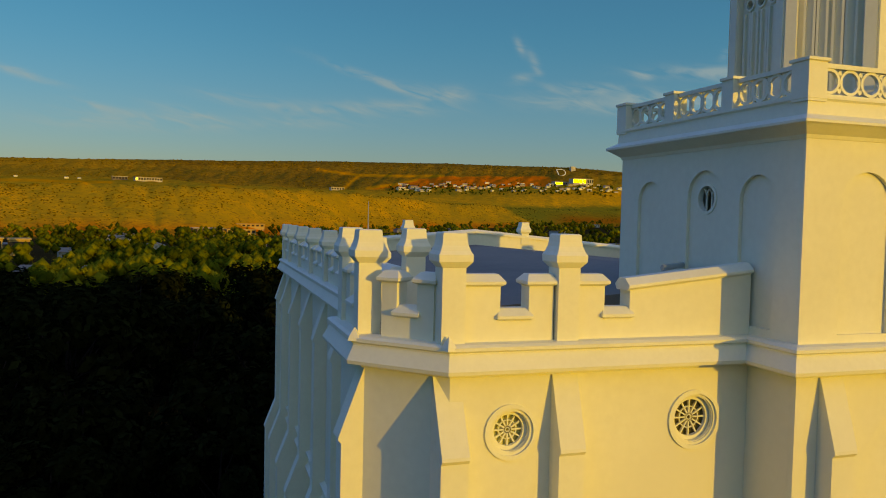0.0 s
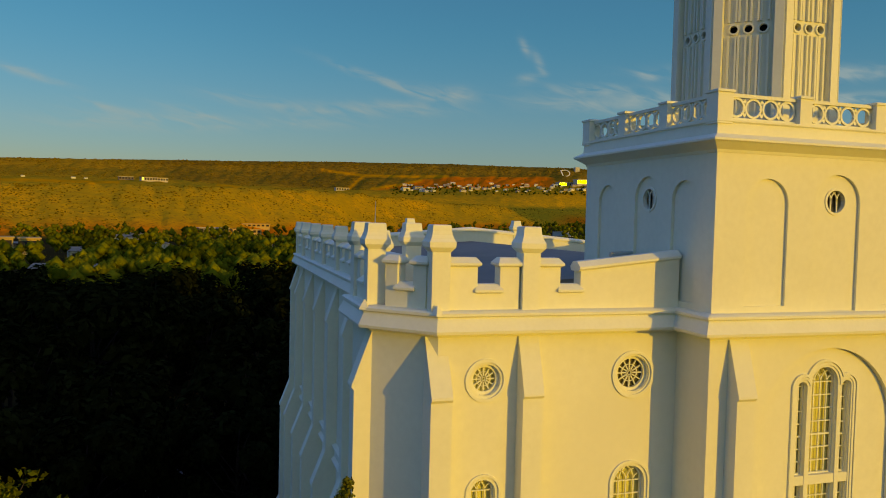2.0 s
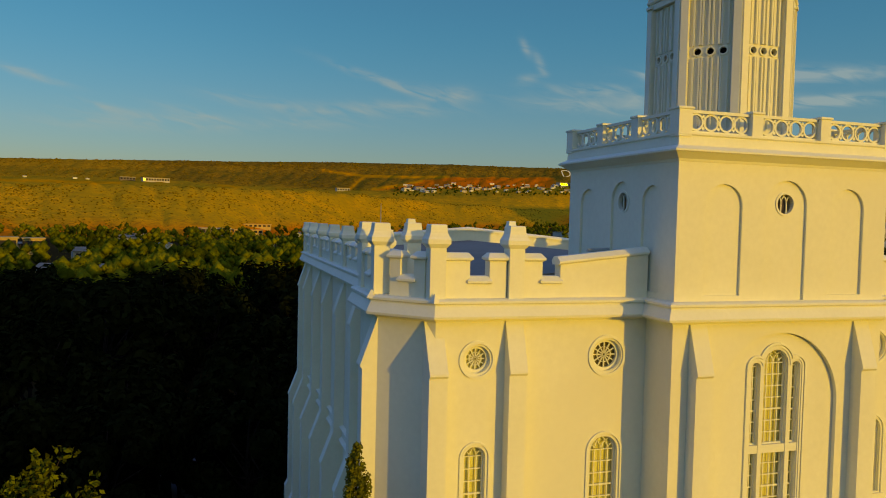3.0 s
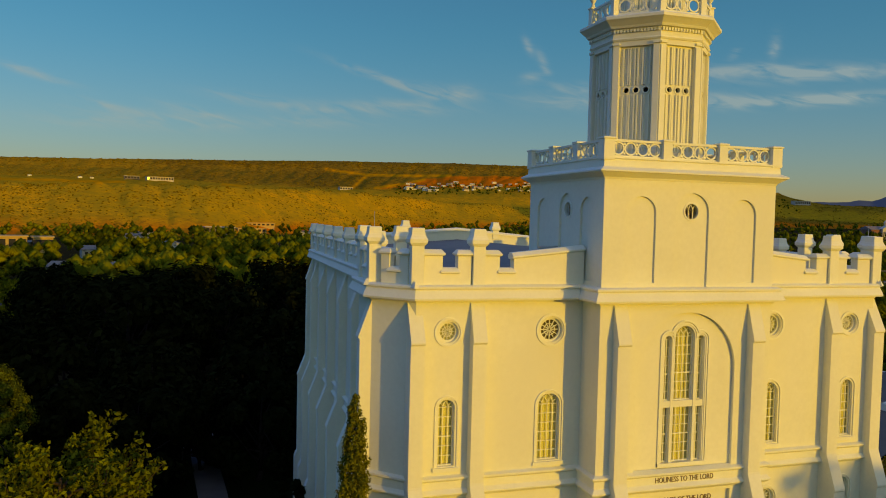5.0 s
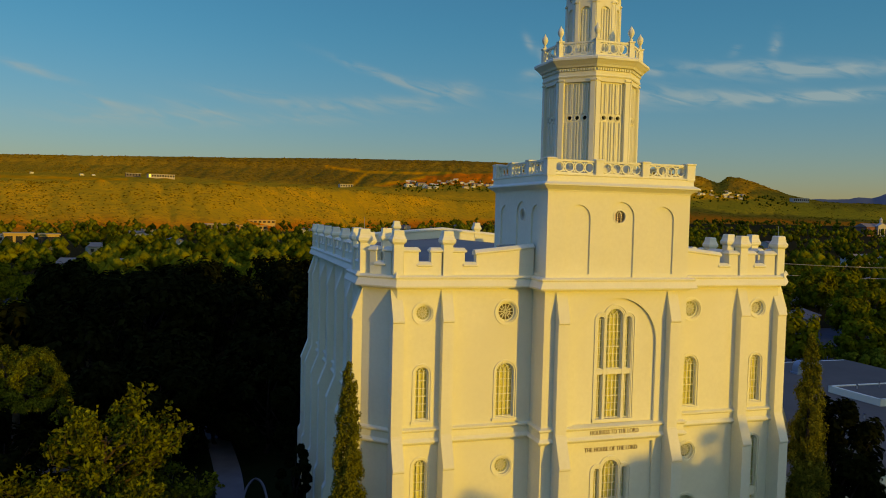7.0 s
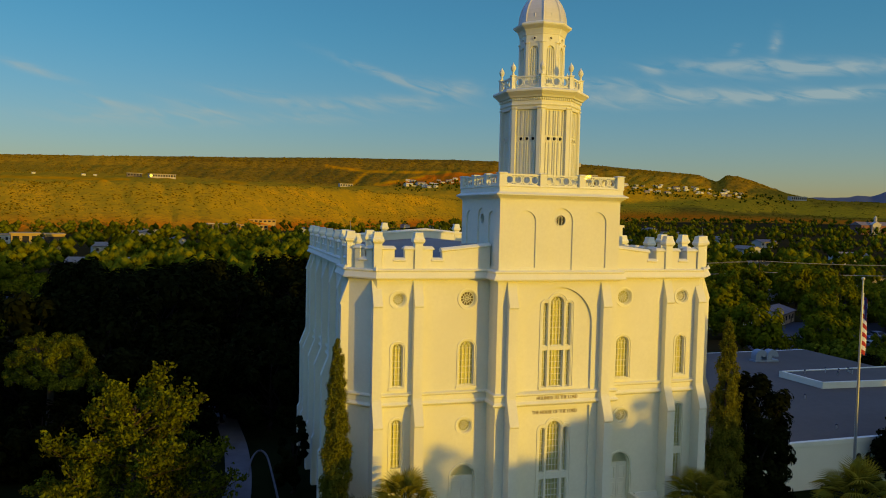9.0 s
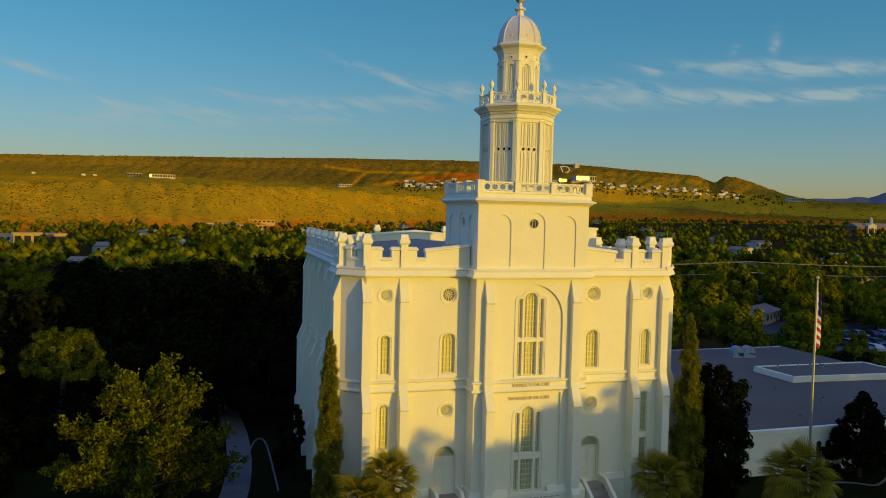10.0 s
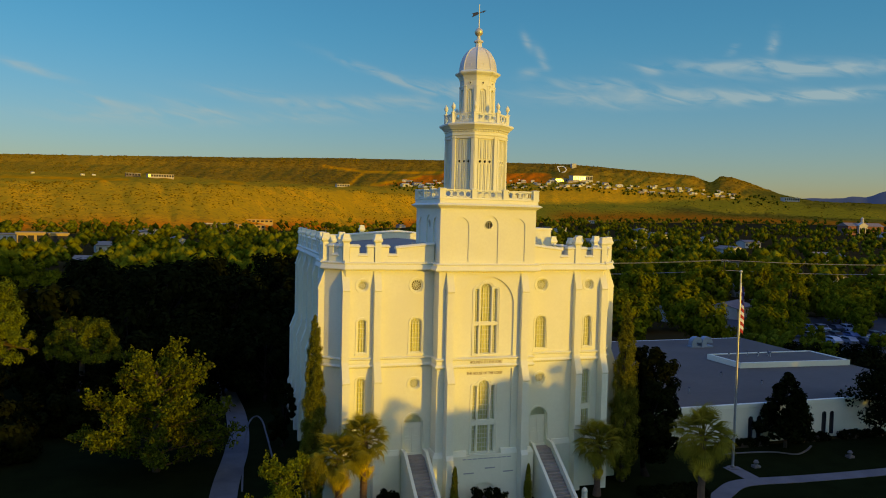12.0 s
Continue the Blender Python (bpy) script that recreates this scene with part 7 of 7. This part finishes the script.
part("portico", add_box(bmesh.new(), cx - 9, cx + 3, cy - 11, cy - 8.01, cz - 1, cz + 11), CREAM, chapel)
part("pediment", add_extrude(bmesh.new(), [(cx - 10, cy - 11.2, cz + 11.01), (cx + 4, cy - 11.2, cz + 11.01), (cx - 3, cy - 11.2, cz + 14.5)], (0, 5, 0)), CREAM, chapel)
part("cupola", add_lathe(bmesh.new(), [(1.6, cz + 13.0), (1.6, cz + 18), (2.0, cz + 18.2), (0.3, cz + 21)], cx + 4, cy - 2, 8), CREAM, chapel)
for k in range(4):
    part("window", add_box(bmesh.new(), cx - 8 + 3 * k, cx - 6.6 + 3 * k, cy - 11.15, cy - 10.9, cz + 2, cz + 8), DARK, chapel)

# power line across the right of the view
POLES = [(18, 132), (126, 130), (236, 128)]
for x, y in POLES:
    p = thing("utility_pole", (x, y, G), "weathered wooden utility pole with crossarm", "utility pole", "poles of the power line")
    part("shaft", add_lathe(bmesh.new(), [(0.17, G - 0.2), (0.12, 15.6)], x, y, 10, 0, False), BARK, p)
    part("crossarm", add_box(bmesh.new(), x - 0.08, x + 0.08, y - 1.2, y + 1.2, 14.9, 15.1), BARK, p)
    for k in (-1.0, 0, 1.0):
        part("insulator", add_lathe(bmesh.new(), [(0.05, 15.1), (0.09, 15.2), (0.05, 15.35)], x, y + k, 8, 0, False), TRIM, p)
for (x0, y0), (x1, y1) in zip(POLES, POLES[1:]):
    for dz, dy, r in ((15.3, -1.0, 0.05), (15.3, 1.0, 0.035), (12.2, 0.0, 0.09)):
        bm = bmesh.new()
        rings = []
        for i in range(25):
            t = i / 24
            sag = 1.3 * 4 * t * (1 - t)
            rings.append([(x0 + (x1 - x0) * t, y0 + dy + (y1 - y0) * t + r * math.cos(q), dz - sag + r * math.sin(q)) for q in (0, 1.57, 3.14, 4.71)])
        single("power_cable", add_loft(bm, rings), WIRE, "thin sagging power cable between poles", "cable", "cables of the power line")

# parked cars


def car(x, y, turn, paint, label):
    root = thing("car", (0, 0, 0), label, "car", "cars in the parking lot")
    bm = bmesh.new()
    side = [(-2.2, 0.35), (2.2, 0.35), (2.25, 0.75), (1.2, 0.92), (0.55, 1.42), (-1.2, 1.45), (-1.9, 0.98), (-2.25, 0.9)]
    add_loft(bm, [[(a, w2 * (1 if h < 1.0 else 0.86), h) for a, h in side] for w2 in (-0.88, -0.8, 0.8, 0.88)])
    body = part("body", bm, paint, root)
    glass = [(1.12, 0.96), (0.52, 1.38), (-1.15, 1.40), (-1.75, 1.0)]
    for s in (-1, 1):
        part("window", add_extrude(bmesh.new(), [(a, s * 0.80, h) for a, h in glass], (0, s * 0.06, 0)), DARK, root)
    part("windscreen", add_extrude(bmesh.new(), [(1.16, -0.68, 0.97), (1.16, 0.68, 0.97), (0.60, 0.62, 1.41), (0.60, -0.62, 1.41)], (0.03, 0, 0.03)), DARK, root)
    for a in (-1.35, 1.4):
        for s in (-1, 1):
            bm = bmesh.new()
            rings = [[(a + r * math.cos(q * math.pi / 7), s * yy, 0.33 + r * math.sin(q * math.pi / 7)) for q in range(14)] for r, yy in ((0.30, 0.68), (0.33, 0.72), (0.33, 0.86), (0.29, 0.9))]
            wheel = part("wheel", add_loft(bm, rings), RUBBER, root)
    for s in (-1, 1):
        part("headlight", add_box(bmesh.new(), 2.2, 2.27, s * 0.6 - 0.15, s * 0.6 + 0.15, 0.62, 0.76), TRIM, root)
    root.matrix_basis = pose(x, y, G + 0.04, 0, 0, turn)
    return root


NAMES = ["white", "silver", "dark grey", "red", "blue"]
protos = [car(98 + 3 * i, 60 - i, 80, CARPAINT[i], "%s sedan parked on dark asphalt" % NAMES[i]) for i in range(5)]
for i in range(15):
    row = i // 8
    copy_thing(protos[(1, 2, 2, 4, 1, 2, 0)[i % 7]], pose(98 + 3.1 * (i % 8) + 2 * row, 66 + 9.5 * row - 0.4 * (i % 8), G + 0.04, 0, 0, 80 + (180 if i % 3 else 0)))

for i, (x, y, k) in enumerate(((104, 84, 1.1), (113, 88, 1.15), (122, 82, 1.2), (131, 86, 1.1), (140, 80, 1.1), (98, 92, 1.2), (108, 96, 1.2), (118, 95, 1.3), (128, 94, 1.2), (145, 90, 1.2), (116, 70, 0.8), (128, 66, 0.8), (138, 60, 0.9), (91, 57, 0.5), (103, 53, 0.46), (115, 50, 0.5), (126, 47, 0.55), (96, 68, 0.5), (109, 64, 0.42), (121, 60, 0.5), (133, 56, 0.5), (106, 78, 0.6), (120, 74, 0.6), (136, 68, 0.6))):
    if not before_house(x, y) or k < 0.7:
        copy_thing((east, east2, east3)[i % 3], pose(x, y, G, 0, 0, i * 50) @ Matrix.Scale(k * 0.8, 4))

post = thing("bollard", (8.7, -3.75, G), "short white rounded bollard beside the stairs", "bollard")
part("shaft", add_lathe(bmesh.new(), [(0.26, G), (0.24, G + 0.75)], 8.7, -3.75, 14, 0, False), TRIM, post)
part("cap", add_lathe(bmesh.new(), [(0.24, G + 0.75), (0.27, G + 0.8), (0.22, G + 1.0), (0.1, G + 1.12), (0.02, G + 1.15)], 8.7, -3.75, 14, 0, False), TRIM, post)

# garden lamps
for x, y, h in ((-21.6, 36.5, 2.8),):
    lamp = thing("lamp_post", (x, y, G), "slim dark garden lamp post with pale globe", "lamp post", "lamps by the path")
    part("post", add_lathe(bmesh.new(), [(0.09, G), (0.05, G + 0.3), (0.045, G + h)], x, y, 10, 0, False), IRON, lamp)
    bm = bmesh.new()
    bmesh.ops.create_uvsphere(bm, u_segments=12, v_segments=8, radius=0.2)
    for v in bm.verts:
        v.co += Vector((x, y, G + h + 0.18))
    part("globe", bm, TRIM, lamp, smooth=True)
for x, y in ((27.5, -2.0 + 1.9), (39.5, 0.2)):
    ped = thing("garden_pedestal", (x + 2, y, G), "small pale stone pedestal on the lawn", "pedestal", "pedestals on the lawn")
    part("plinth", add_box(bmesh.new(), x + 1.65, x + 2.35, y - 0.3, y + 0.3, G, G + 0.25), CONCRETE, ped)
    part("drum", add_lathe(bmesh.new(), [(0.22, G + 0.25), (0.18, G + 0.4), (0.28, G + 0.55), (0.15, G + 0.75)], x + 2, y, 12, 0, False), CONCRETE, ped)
